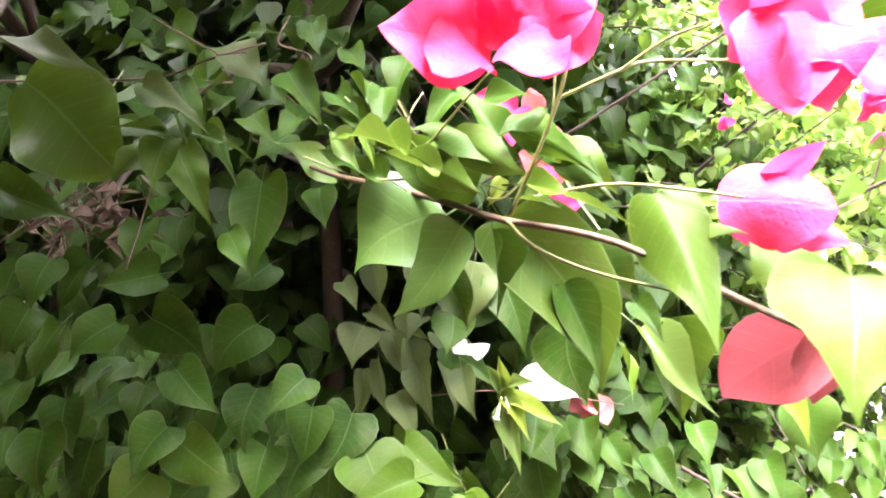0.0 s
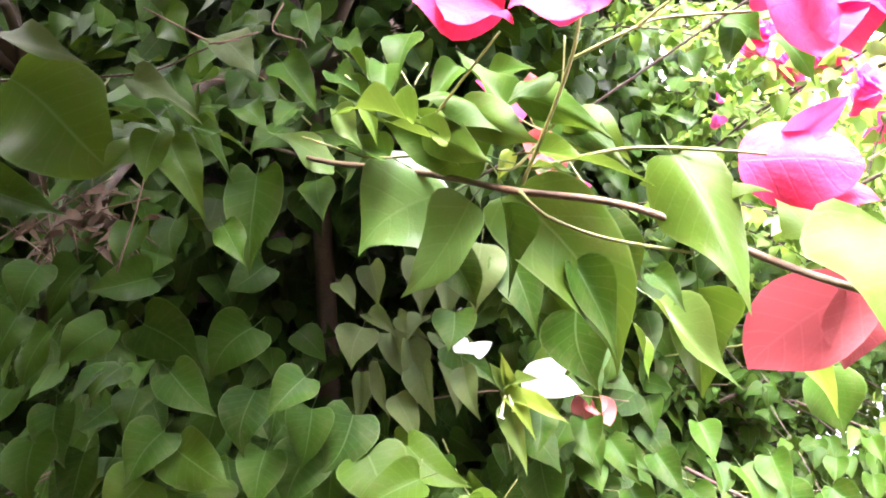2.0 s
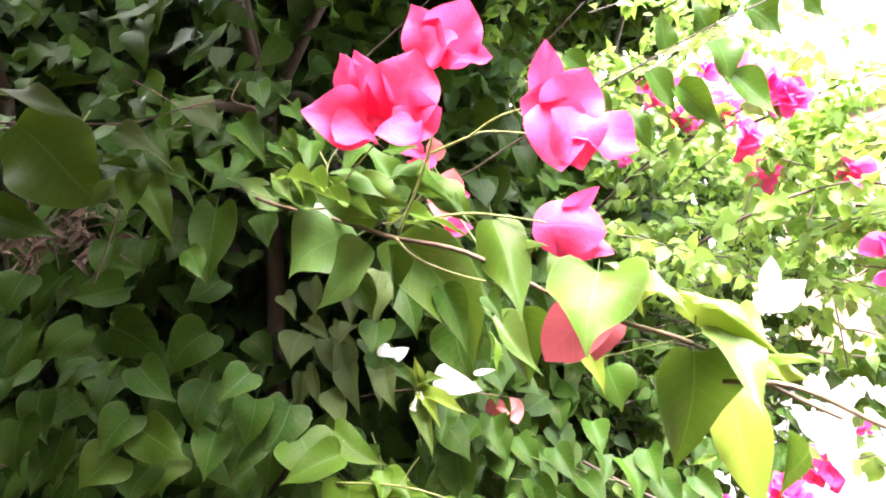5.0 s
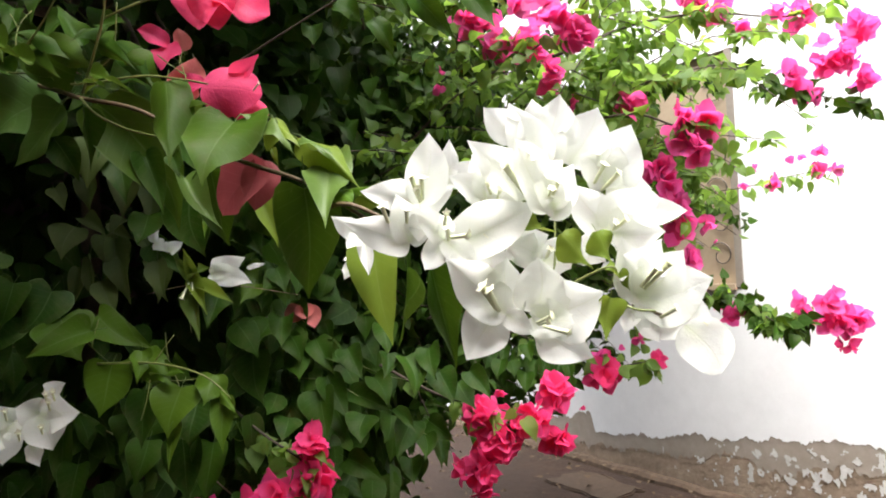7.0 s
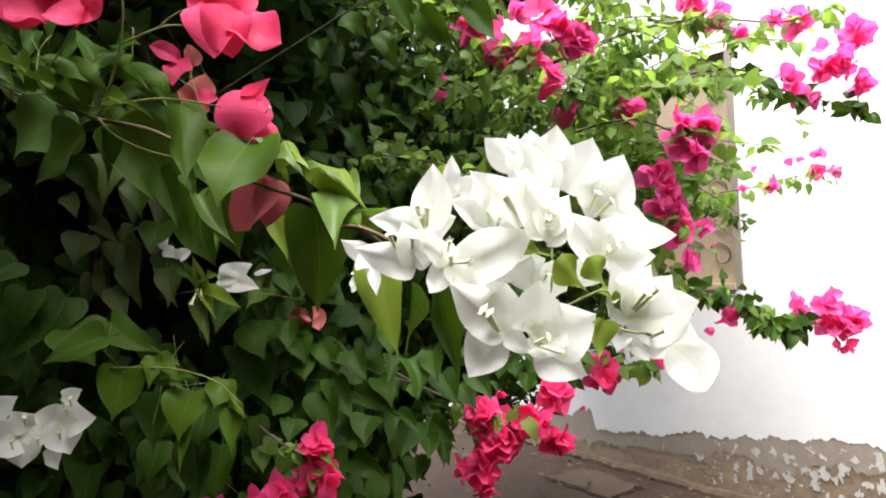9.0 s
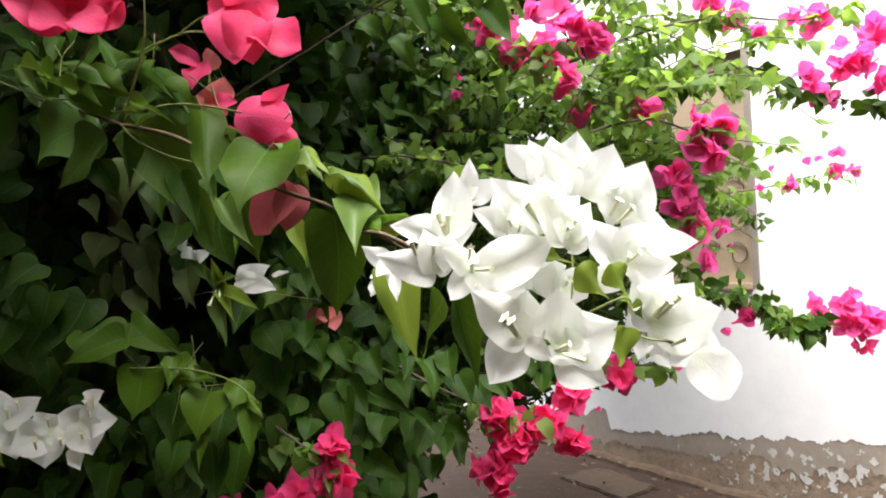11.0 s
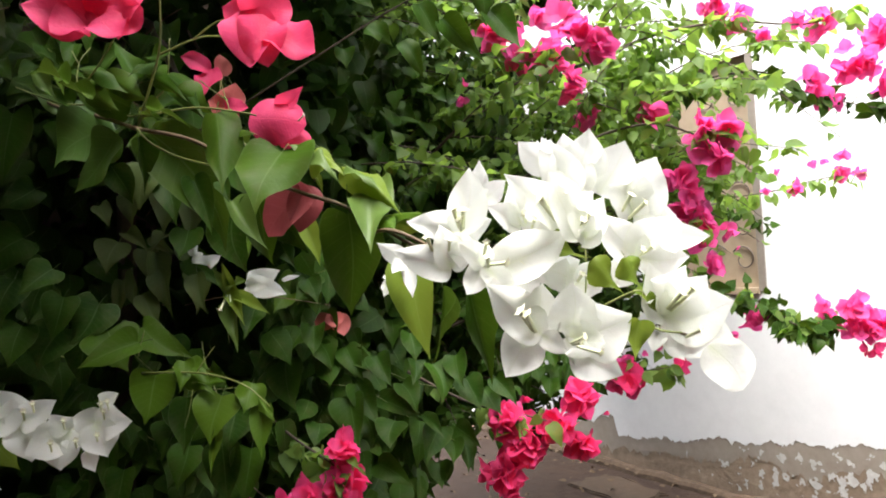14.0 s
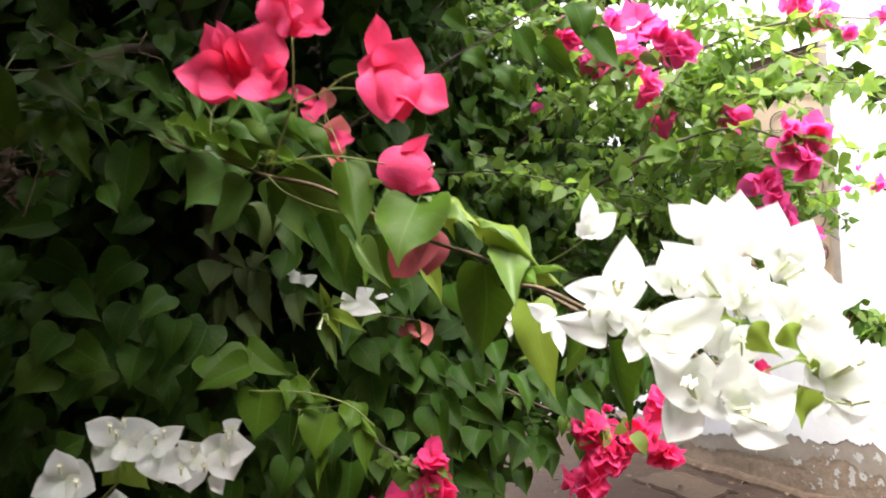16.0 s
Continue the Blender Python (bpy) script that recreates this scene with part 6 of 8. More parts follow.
shaped(sprig, leaf_green, "leaf", (0.3500, 1.0794, 0.7646), (0.3836, 1.0244, 0.7346), 0.0304, (0.22, -0.94, 0.26), 0.41, 0.24, 0.52, 0.1, 0.02)
shaped(sprig, leaf_green, "leaf", (0.2083, 1.1805, 0.8962), (0.2350, 1.1278, 0.8333), 0.0553, (-0.20, -0.86, 0.47), 0.38, 0.2, 0.44, 0.1, -0.03)
shaped(sprig, leaf_green, "leaf", (0.2236, 1.1722, 0.8786), (0.2641, 1.1164, 0.8406), 0.0367, (-0.06, -0.92, 0.40), 0.32, 0.25, 0.69, 0.1, -0.1)
shaped(sprig, leaf_green, "leaf", (0.1563, 1.1645, 0.9130), (0.1770, 1.1124, 0.8589), 0.0612, (-0.24, -0.88, 0.40), 0.26, 0.14, 0.56, 0.1, -0.08)
shaped(sprig, leaf_green, "leaf", (0.1220, 1.1778, 0.9199), (0.1406, 1.1253, 0.8877), 0.0502, (-0.36, -0.79, 0.49), 0.21, 0.21, 0.8, 0.1, -0.0)
shaped(sprig, leaf_green, "leaf", (0.4420, 1.0960, 0.8267), (0.4563, 1.0450, 0.7712), 0.0601, (-0.28, -0.83, 0.48), 0.33, 0.1, 0.88, 0.1, -0.02)
shaped(sprig, leaf_green, "leaf", (0.3418, 1.0778, 0.8701), (0.3302, 1.0303, 0.8323), 0.0413, (0.13, -0.93, 0.35), 0.4, 0.08, 0.82, 0.1, -0.05)
shaped(sprig, leaf_green, "leaf", (0.3745, 1.0739, 0.8627), (0.3878, 1.0234, 0.7970), 0.0587, (0.21, -0.94, 0.28), 0.48, 0.25, 0.7, 0.1, -0.1)
shaped(sprig, leaf_green, "leaf", (0.2606, 1.1497, 0.6611), (0.3274, 1.0897, 0.6269), 0.0542, (-0.33, -0.86, 0.39), 0.38, 0.24, 0.58, 0.1, -0.07)
shaped(sprig, leaf_green, "leaf", (0.2933, 1.1591, 0.6555), (0.2766, 1.1123, 0.6207), 0.0502, (-0.39, -0.87, 0.29), 0.37, 0.19, 0.43, 0.1, -0.01)
shaped(sprig, leaf_green, "leaf", (0.0917, 1.2089, 0.6613), (0.1395, 1.1515, 0.6362), 0.0716, (0.06, -0.93, 0.36), 0.47, 0.08, 0.76, 0.1, 0.05)
shaped(sprig, leaf_green, "leaf", (0.1641, 1.1163, 0.6737), (0.1257, 1.0724, 0.6554), 0.0458, (-0.14, -0.95, 0.29), 0.21, 0.16, 0.49, 0.1, 0.03)
shaped(sprig, leaf_green, "leaf", (0.4771, 1.0928, 0.8019), (0.4972, 1.0404, 0.7600), 0.0513, (0.07, -0.95, 0.31), 0.2, 0.09, 0.63, 0.1, 0.01)
shaped(sprig, leaf_green, "leaf", (0.2415, 1.1934, 0.7510), (0.2540, 1.1426, 0.6976), 0.0582, (-0.34, -0.84, 0.41), 0.48, 0.16, 0.87, 0.1, -0.09)
shaped(sprig, leaf_green, "leaf", (0.3175, 1.1435, 0.8177), (0.3436, 1.0904, 0.7685), 0.0499, (0.15, -0.90, 0.40), 0.36, 0.16, 0.85, 0.1, -0.09)
shaped(sprig, leaf_green, "leaf", (0.2679, 1.1300, 0.8803), (0.2954, 1.0767, 0.8298), 0.0515, (-0.10, -0.93, 0.35), 0.42, 0.19, 0.45, 0.1, 0.04)
shaped(sprig, leaf_green, "leaf", (0.0892, 1.1359, 0.8812), (0.1102, 1.0849, 0.7945), 0.0771, (-0.12, -0.88, 0.45), 0.22, 0.17, 0.59, 0.1, 0.08)
shaped(sprig, leaf_green, "leaf", (0.3391, 1.1335, 0.9208), (0.3480, 1.0832, 0.8690), 0.0498, (0.11, -0.88, 0.46), 0.39, 0.23, 0.42, 0.1, 0.02)
shaped(sprig, leaf_green, "leaf", (0.1505, 1.1136, 0.7581), (0.1397, 1.0657, 0.7268), 0.0544, (0.00, -0.93, 0.38), 0.22, 0.09, 0.7, 0.1, -0.06)
shaped(sprig, leaf_green, "leaf", (0.3859, 1.1526, 0.6484), (0.3825, 1.1038, 0.6115), 0.0458, (-0.22, -0.88, 0.41), 0.36, 0.06, 0.79, 0.1, -0.03)
shaped(sprig, leaf_green, "leaf", (0.4197, 1.0708, 0.8764), (0.4249, 1.0210, 0.8285), 0.0524, (-0.40, -0.75, 0.52), 0.38, 0.25, 0.89, 0.1, 0.07)
shaped(sprig, leaf_green, "leaf", (0.4947, 1.0620, 0.8277), (0.5184, 1.0092, 0.7804), 0.0437, (-0.24, -0.91, 0.34), 0.43, 0.09, 0.51, 0.1, -0.08)
stem(sprig, "twig", [(0.0025, 0.7195, 0.9256), (0.0149, 0.7169, 0.9428), (0.0279, 0.7143, 0.9585)], 0.0008, 0.0005, green_stem)
stem(sprig, "twig", [(-0.0736, 0.7206, 0.9511), (-0.0689, 0.7192, 0.9693), (-0.0636, 0.7178, 0.9845)], 0.0008, 0.0005, green_stem)
stem(sprig, "twig", [(-0.0027, 0.7110, 0.9026), (-0.0085, 0.7128, 0.8759), (-0.0165, 0.7149, 0.8509)], 0.0008, 0.0005, green_stem)
stem(sprig, "twig", [(0.0290, 0.8337, 1.0150), (0.0258, 0.8353, 0.9845), (0.0295, 0.8359, 0.9510)], 0.0008, 0.0005, green_stem)
stem(sprig, "twig", [(-0.0389, 0.7563, 0.9300), (-0.0163, 0.7536, 0.9047), (0.0230, 0.7477, 0.8945), (0.0708, 0.7399, 0.8984)], 0.0008, 0.0005, green_stem)
stem(sprig, "twig", [(0.1524, 1.1651, 0.8271), (0.2427, 1.1513, 0.8108), (0.3309, 1.1394, 0.7485), (0.4197, 1.1270, 0.6977)], 0.0008, 0.0005, green_stem)
stem(sprig, "twig", [(0.2006, 1.2064, 0.8762), (0.2701, 1.1963, 0.8487), (0.3625, 1.1830, 0.8080), (0.4796, 1.1650, 0.7898)], 0.0008, 0.0005, green_stem)
stem(sprig, "twig", [(-0.1190, 0.7774, 0.9815), (-0.0925, 0.7744, 0.9477), (-0.0657, 0.7710, 0.9203)], 0.0008, 0.0005, green_stem)
shaped(sprig, leaf_green, "leaf", (0.7706, 1.2800, 0.7631), (0.7567, 1.2533, 0.7195), 0.0349, (-0.11, -0.92, 0.38), 0.39, 0.15, 0.6, 0.1, 0)
shaped(sprig, leaf_green, "leaf", (0.6158, 1.2812, 0.8136), (0.5984, 1.2549, 0.7762), 0.0406, (-0.46, -0.84, 0.29), 0.44, 0.15, 0.6, 0.1, 0)
shaped(sprig, leaf_green, "leaf", (0.6419, 1.3902, 0.7672), (0.6406, 1.3613, 0.7314), 0.0312, (-0.29, -0.89, 0.36), 0.44, 0.15, 0.6, 0.1, 0)
shaped(sprig, leaf_green, "leaf", (0.7377, 1.2863, 0.7710), (0.7457, 1.2563, 0.7233), 0.0409, (0.20, -0.95, 0.25), 0.3, 0.15, 0.6, 0.1, 0)
shaped(sprig, leaf_green, "leaf", (0.7124, 1.3334, 0.8018), (0.6986, 1.3069, 0.7540), 0.0350, (-0.33, -0.88, 0.35), 0.34, 0.15, 0.6, 0.1, 0)
shaped(sprig, leaf_green, "leaf", (0.7081, 1.3463, 0.8051), (0.6885, 1.3204, 0.7664), 0.0342, (-0.34, -0.84, 0.43), 0.26, 0.15, 0.6, 0.1, 0)
shaped(sprig, leaf_green, "leaf", (0.7309, 1.3445, 0.8304), (0.7284, 1.3158, 0.7917), 0.0359, (-0.04, -0.88, 0.48), 0.47, 0.15, 0.6, 0.1, 0)
shaped(sprig, leaf_green, "leaf", (0.6295, 1.3739, 0.7982), (0.6177, 1.3464, 0.7672), 0.0376, (-0.13, -0.85, 0.51), 0.3, 0.15, 0.6, 0.1, 0)
shaped(sprig, leaf_green, "leaf", (0.6732, 1.2690, 0.8462), (0.6745, 1.2397, 0.8105), 0.0353, (-0.44, -0.86, 0.26), 0.48, 0.15, 0.6, 0.1, 0)
shaped(sprig, leaf_green, "leaf", (0.6071, 1.3363, 0.8379), (0.5853, 1.3110, 0.7906), 0.0426, (-0.02, -0.93, 0.38), 0.47, 0.15, 0.6, 0.1, 0)
shaped(sprig, leaf_green, "leaf", (0.6123, 1.3813, 0.7852), (0.6014, 1.3539, 0.7489), 0.0345, (-0.22, -0.92, 0.32), 0.38, 0.15, 0.6, 0.1, 0)
shaped(sprig, leaf_green, "leaf", (0.7120, 1.3496, 0.8426), (0.7126, 1.3202, 0.8103), 0.0364, (0.13, -0.89, 0.44), 0.47, 0.15, 0.6, 0.1, 0)
shaped(sprig, leaf_green, "leaf", (0.6381, 1.3429, 0.8366), (0.6299, 1.3154, 0.7914), 0.0327, (-0.22, -0.84, 0.49), 0.3, 0.15, 0.6, 0.1, 0)
shaped(sprig, leaf_green, "leaf", (0.6829, 1.2906, 0.7723), (0.6579, 1.2652, 0.7408), 0.0389, (-0.01, -0.96, 0.28), 0.24, 0.15, 0.6, 0.1, 0)
shaped(sprig, leaf_green, "leaf", (0.7085, 1.3751, 0.7598), (0.6903, 1.3488, 0.7254), 0.0397, (-0.16, -0.85, 0.51), 0.5, 0.15, 0.6, 0.1, 0)
shaped(sprig, leaf_green, "leaf", (0.7356, 1.3231, 0.8011), (0.7102, 1.2984, 0.7547), 0.0348, (-0.14, -0.88, 0.45), 0.49, 0.15, 0.6, 0.1, 0)
shaped(sprig, leaf_green, "leaf", (0.7785, 1.3148, 0.7581), (0.7537, 1.2896, 0.7222), 0.0413, (0.07, -0.85, 0.52), 0.26, 0.15, 0.6, 0.1, 0)
shaped(sprig, leaf_green, "leaf", (0.7696, 1.2745, 0.8012), (0.7669, 1.2462, 0.7516), 0.0310, (-0.38, -0.77, 0.50), 0.37, 0.15, 0.6, 0.1, 0)
shaped(sprig, leaf_green, "leaf", (0.7796, 1.3655, 0.8115), (0.7565, 1.3400, 0.7743), 0.0308, (-0.17, -0.85, 0.49), 0.34, 0.15, 0.6, 0.1, 0)
shaped(sprig, leaf_green, "leaf", (0.5922, 1.3800, 0.8331), (0.5728, 1.3542, 0.7899), 0.0328, (-0.00, -0.91, 0.41), 0.37, 0.15, 0.6, 0.1, 0)
shaped(sprig, leaf_green, "leaf", (0.7357, 1.2786, 0.7706), (0.7144, 1.2528, 0.7350), 0.0412, (-0.20, -0.91, 0.35), 0.34, 0.15, 0.6, 0.1, 0)
shaped(sprig, leaf_green, "leaf", (0.7566, 1.2947, 0.7912), (0.7320, 1.2699, 0.7425), 0.0359, (-0.28, -0.85, 0.45), 0.48, 0.15, 0.6, 0.1, 0)
shaped(sprig, leaf_green, "leaf", (0.5752, 1.3363, 0.8371), (0.5530, 1.3109, 0.7964), 0.0334, (0.12, -0.95, 0.30), 0.2, 0.15, 0.6, 0.1, 0)
shaped(sprig, leaf_green, "leaf", (0.5953, 1.3162, 0.8283), (0.5795, 1.2895, 0.7952), 0.0374, (0.18, -0.92, 0.34), 0.39, 0.15, 0.6, 0.1, 0)
shaped(sprig, leaf_green, "leaf", (0.7870, 1.3340, 0.7909), (0.7595, 1.3096, 0.7455), 0.0326, (-0.45, -0.85, 0.26), 0.45, 0.15, 0.6, 0.1, 0)
shaped(sprig, leaf_green, "leaf", (0.6548, 1.3380, 0.7997), (0.6569, 1.3084, 0.7675), 0.0390, (0.03, -0.85, 0.52), 0.22, 0.15, 0.6, 0.1, 0)
shaped(sprig, leaf_green, "leaf", (0.6687, 1.2709, 0.7833), (0.6564, 1.2439, 0.7418), 0.0399, (-0.22, -0.88, 0.42), 0.47, 0.15, 0.6, 0.1, 0)
shaped(sprig, leaf_green, "leaf", (0.8089, 1.3507, 0.8085), (0.7985, 1.3232, 0.7711), 0.0411, (-0.09, -0.87, 0.48), 0.23, 0.15, 0.6, 0.1, 0)
shaped(sprig, leaf_green, "leaf", (0.7748, 1.3661, 0.7760), (0.7556, 1.3400, 0.7401), 0.0366, (-0.37, -0.76, 0.53), 0.32, 0.15, 0.6, 0.1, 0)
shaped(sprig, leaf_green, "leaf", (0.6259, 1.3884, 0.7870), (0.6322, 1.3586, 0.7413), 0.0361, (-0.44, -0.81, 0.39), 0.32, 0.15, 0.6, 0.1, 0)
salmon_twig = stem(pink_bush, "branch", [(0.157, 1.258, 1.045), (0.168, 1.206, 1.009), (0.181, 1.174, 0.969)], 0.0012, 0.0007, green_stem)
blade(salmon_twig, "salmon", (0.176, 1.175, 0.968), (0.158, 1.168, 0.931), 0.041, (-0.35, -0.96, 0.29))
blade(salmon_twig, "salmon", (0.185, 1.173, 0.968), (0.191, 1.153, 0.939), 0.039, (-0.05, -1.01, 0.38))
blade(salmon_twig, "salmon", (0.194, 1.172, 0.965), (0.208, 1.160, 0.921), 0.041, (0.15, -1.04, 0.27))
# white flowers
white_branch = stem(white_bush, "branch", [(0.220, 0.258, 1.076), (0.239, 0.214, 1.076), (0.278, 0.209, 1.055), (0.321, 0.202, 1.033), (0.359, 0.182, 1.015), (0.386, 0.132, 1.006), (0.401, 0.110, 1.000)], 0.0016, 0.0010, branch_bark)
twig = stem(white_branch, "twig", [(0.349, 0.138, 1.018), (0.354, 0.146, 1.039), (0.358, 0.155, 1.061)], 0.0008, 0.0006, green_stem)
twig = stem(white_branch, "twig", [(0.373, 0.104, 1.009), (0.380, 0.098, 1.005), (0.388, 0.091, 1.004)], 0.0008, 0.0006, green_stem)
twig = stem(white_branch, "twig", [(0.320, 0.173, 1.003), (0.336, 0.171, 0.997), (0.346, 0.159, 0.994)], 0.0008, 0.0006, woody_stem)
twig = stem(white_branch, "twig", [(0.351, 0.127, 1.017), (0.372, 0.113, 1.028), (0.378, 0.113, 1.023)], 0.0008, 0.0006, green_stem)
shaped(white_branch, white_bract, "ovate", (0.2764, 0.1587, 1.0694), (0.2411, 0.1499, 1.0782), 0.0196, (0.06, -1.00, 0.05), 0.27, 0.03, 0.25, 0.13, 0.07)
shaped(white_branch, white_bract, "ovate", (0.2756, 0.1538, 1.0692), (0.2835, 0.1431, 1.1090), 0.0257, (-0.25, -0.95, -0.15), 0.35, -0.12, 0.25, 0.12, 0.05)
shaped(white_branch, white_bract, "ovate", (0.2767, 0.1610, 1.0695), (0.2932, 0.1433, 1.0748), 0.0212, (-0.59, -0.81, 0.03), 0.13, 0.06, 0.25, 0.16, -0.03)
shaped(white_branch, white_bract, "ovate", (0.2763, 0.1581, 1.0694), (0.2703, 0.1416, 1.0476), 0.0156, (-0.18, -0.88, 0.44), 0.25, 0.05, 0.25, 0.1, -0.06)
floret(white_branch, (0.2744, 0.1499, 1.0718), (0.2657, 0.1370, 1.0875), (-0.16, -0.99, 0.28))
floret(white_branch, (0.2765, 0.1496, 1.0710), (0.2747, 0.1354, 1.0871), (-0.16, -0.99, 0.28))
floret(white_branch, (0.2751, 0.1499, 1.0700), (0.2688, 0.1366, 1.0807), (-0.16, -0.99, 0.28))
shaped(white_branch, white_bract, "ovate", (0.2689, 0.1561, 1.0470), (0.2326, 0.1409, 1.0604), 0.0215, (0.32, -0.94, -0.11), 0.37, 0.13, 0.25, 0.13, -0.05)
shaped(white_branch, white_bract, "ovate", (0.2686, 0.1545, 1.0470), (0.2581, 0.1411, 1.0739), 0.0201, (-0.10, -0.93, -0.36), 0.25, 0.01, 0.25, 0.14, 0.12)
shaped(white_branch, white_bract, "ovate", (0.2687, 0.1549, 1.0470), (0.2764, 0.1377, 1.0649), 0.0170, (-0.49, -0.76, -0.42), 0.13, -0.11, 0.25, 0.12, -0.04)
floret(white_branch, (0.2562, 0.1484, 1.0586), (0.2486, 0.1353, 1.0712), (-0.16, -0.99, 0.28))
floret(white_branch, (0.2663, 0.1466, 1.0581), (0.2666, 0.1321, 1.0697), (-0.16, -0.99, 0.28))
shaped(white_branch, white_bract, "ovate", (0.2867, 0.1419, 1.0475), (0.2682, 0.1288, 1.0629), 0.0158, (0.12, -0.99, -0.12), 0.31, -0.1, 0.25, 0.08, 0.08)
shaped(white_branch, white_bract, "ovate", (0.2864, 0.1405, 1.0475), (0.3023, 0.1292, 1.0259), 0.0159, (-0.37, -0.85, 0.38), 0.37, 0.04, 0.25, 0.13, -0.08)
shaped(white_branch, white_bract, "ovate", (0.2874, 0.1457, 1.0475), (0.2736, 0.1313, 1.0291), 0.0167, (0.15, -0.85, 0.50), 0.32, -0.1, 0.25, 0.14, 0.02)
shaped(white_branch, white_bract, "ovate", (0.2890, 0.1403, 1.0440), (0.3347, 0.1232, 1.0686), 0.0311, (-0.50, -0.87, -0.05), 0.34, 0.18, 0.25, 0.14, 0.1)
shaped(white_branch, white_bract, "ovate", (0.2876, 0.1468, 1.0475), (0.2878, 0.1291, 1.0634), 0.0114, (-0.13, -0.95, -0.30), 0.38, -0.09, 0.25, 0.09, -0.07)
floret(white_branch, (0.2881, 0.1347, 1.0484), (0.2998, 0.1184, 1.0455), (-0.16, -0.99, 0.28))
floret(white_branch, (0.2857, 0.1350, 1.0536), (0.2832, 0.1212, 1.0567), (-0.16, -0.99, 0.28))
floret(white_branch, (0.2880, 0.1347, 1.0467), (0.2827, 0.1213, 1.0580), (-0.16, -0.99, 0.28))
shaped(white_branch, white_bract, "ovate", (0.3522, 0.4590, 1.1185), (0.3512, 0.4457, 1.1614), 0.0202, (-0.28, -0.93, -0.22), 0.14, 0.02, 0.25, 0.15, 0.07)
shaped(white_branch, white_bract, "ovate", (0.3526, 0.4606, 1.1186), (0.3811, 0.4426, 1.1376), 0.0257, (-0.65, -0.74, -0.17), 0.17, -0.08, 0.25, 0.1, 0.1)
shaped(white_branch, white_bract, "ovate", (0.3535, 0.4654, 1.1191), (0.3383, 0.4535, 1.1292), 0.0231, (0.20, -0.94, -0.28), 0.21, 0.09, 0.25, 0.14, 0.09)
shaped(white_branch, white_bract, "ovate", (0.3527, 0.4612, 1.1187), (0.3538, 0.4502, 1.1104), 0.0230, (-0.31, -0.74, 0.59), 0.27, -0.06, 0.25, 0.12, -0.1)
shaped(white_branch, white_bract, "ovate", (0.3184, 0.1656, 1.0729), (0.2950, 0.1555, 1.0849), 0.0186, (0.36, -0.92, -0.14), 0.34, 0.19, 0.25, 0.08, -0.01)
shaped(white_branch, white_bract, "ovate", (0.3185, 0.1657, 1.0729), (0.3082, 0.1546, 1.0987), 0.0170, (-0.08, -0.87, -0.49), 0.26, -0.04, 0.25, 0.12, 0.02)
shaped(white_branch, white_bract, "ovate", (0.3179, 0.1635, 1.0728), (0.3218, 0.1479, 1.0961), 0.0193, (-0.12, -0.99, -0.12), 0.35, -0.07, 0.25, 0.14, -0.09)
shaped(white_branch, white_bract, "ovate", (0.3180, 0.1637, 1.0728), (0.3304, 0.1452, 1.0793), 0.0177, (-0.52, -0.85, -0.09), 0.18, -0.05, 0.25, 0.16, 0.09)
shaped(white_branch, white_bract, "ovate", (0.3196, 0.1702, 1.0731), (0.3058, 0.1550, 1.0709), 0.0138, (0.24, -0.96, 0.16), 0.18, 0.2, 0.25, 0.14, 0.11)
floret(white_branch, (0.3194, 0.1570, 1.0741), (0.3093, 0.1445, 1.0806), (-0.16, -0.99, 0.28))
floret(white_branch, (0.3228, 0.1565, 1.0704), (0.3247, 0.1418, 1.0792), (-0.16, -0.99, 0.28))
shaped(white_branch, white_bract, "ovate", (0.3414, 0.1468, 1.0698), (0.3022, 0.1361, 1.1028), 0.0257, (0.19, -0.94, -0.28), 0.12, 0.11, 0.25, 0.12, 0.06)
shaped(white_branch, white_bract, "ovate", (0.3408, 0.1472, 1.0763), (0.3265, 0.1308, 1.1028), 0.0257, (0.05, -0.96, -0.27), 0.34, 0.02, 0.25, 0.12, 0.04)
shaped(white_branch, white_bract, "ovate", (0.3413, 0.1465, 1.0698), (0.3206, 0.1377, 1.0686), 0.0204, (0.10, -0.99, 0.14), 0.36, 0.11, 0.25, 0.15, -0.04)
shaped(white_branch, white_bract, "ovate", (0.3421, 0.1490, 1.0699), (0.3548, 0.1319, 1.0919), 0.0236, (-0.36, -0.93, -0.10), 0.15, -0.05, 0.25, 0.13, -0.05)
shaped(white_branch, white_bract, "ovate", (0.3419, 0.1483, 1.0699), (0.3121, 0.1355, 1.0935), 0.0196, (0.32, -0.89, -0.31), 0.23, 0.2, 0.25, 0.15, 0.0)
floret(white_branch, (0.3378, 0.1384, 1.0785), (0.3278, 0.1257, 1.0960), (-0.16, -0.99, 0.28))
floret(white_branch, (0.3387, 0.1384, 1.0680), (0.3141, 0.1283, 1.0872), (-0.16, -0.99, 0.28))
floret(white_branch, (0.3385, 0.1383, 1.0774), (0.3317, 0.1250, 1.0935), (-0.16, -0.99, 0.28))
shaped(white_branch, white_bract, "ovate", (0.3393, 0.1621, 1.1069), (0.3197, 0.1623, 1.1290), 0.0213, (-0.03, -0.98, -0.17), 0.28, 0.0, 0.25, 0.08, 0.0)
shaped(white_branch, white_bract, "ovate", (0.3550, 0.1624, 1.0899), (0.3359, 0.1555, 1.1304), 0.0270, (-0.19, -0.97, -0.11), 0.25, 0.16, 0.25, 0.09, -0.07)
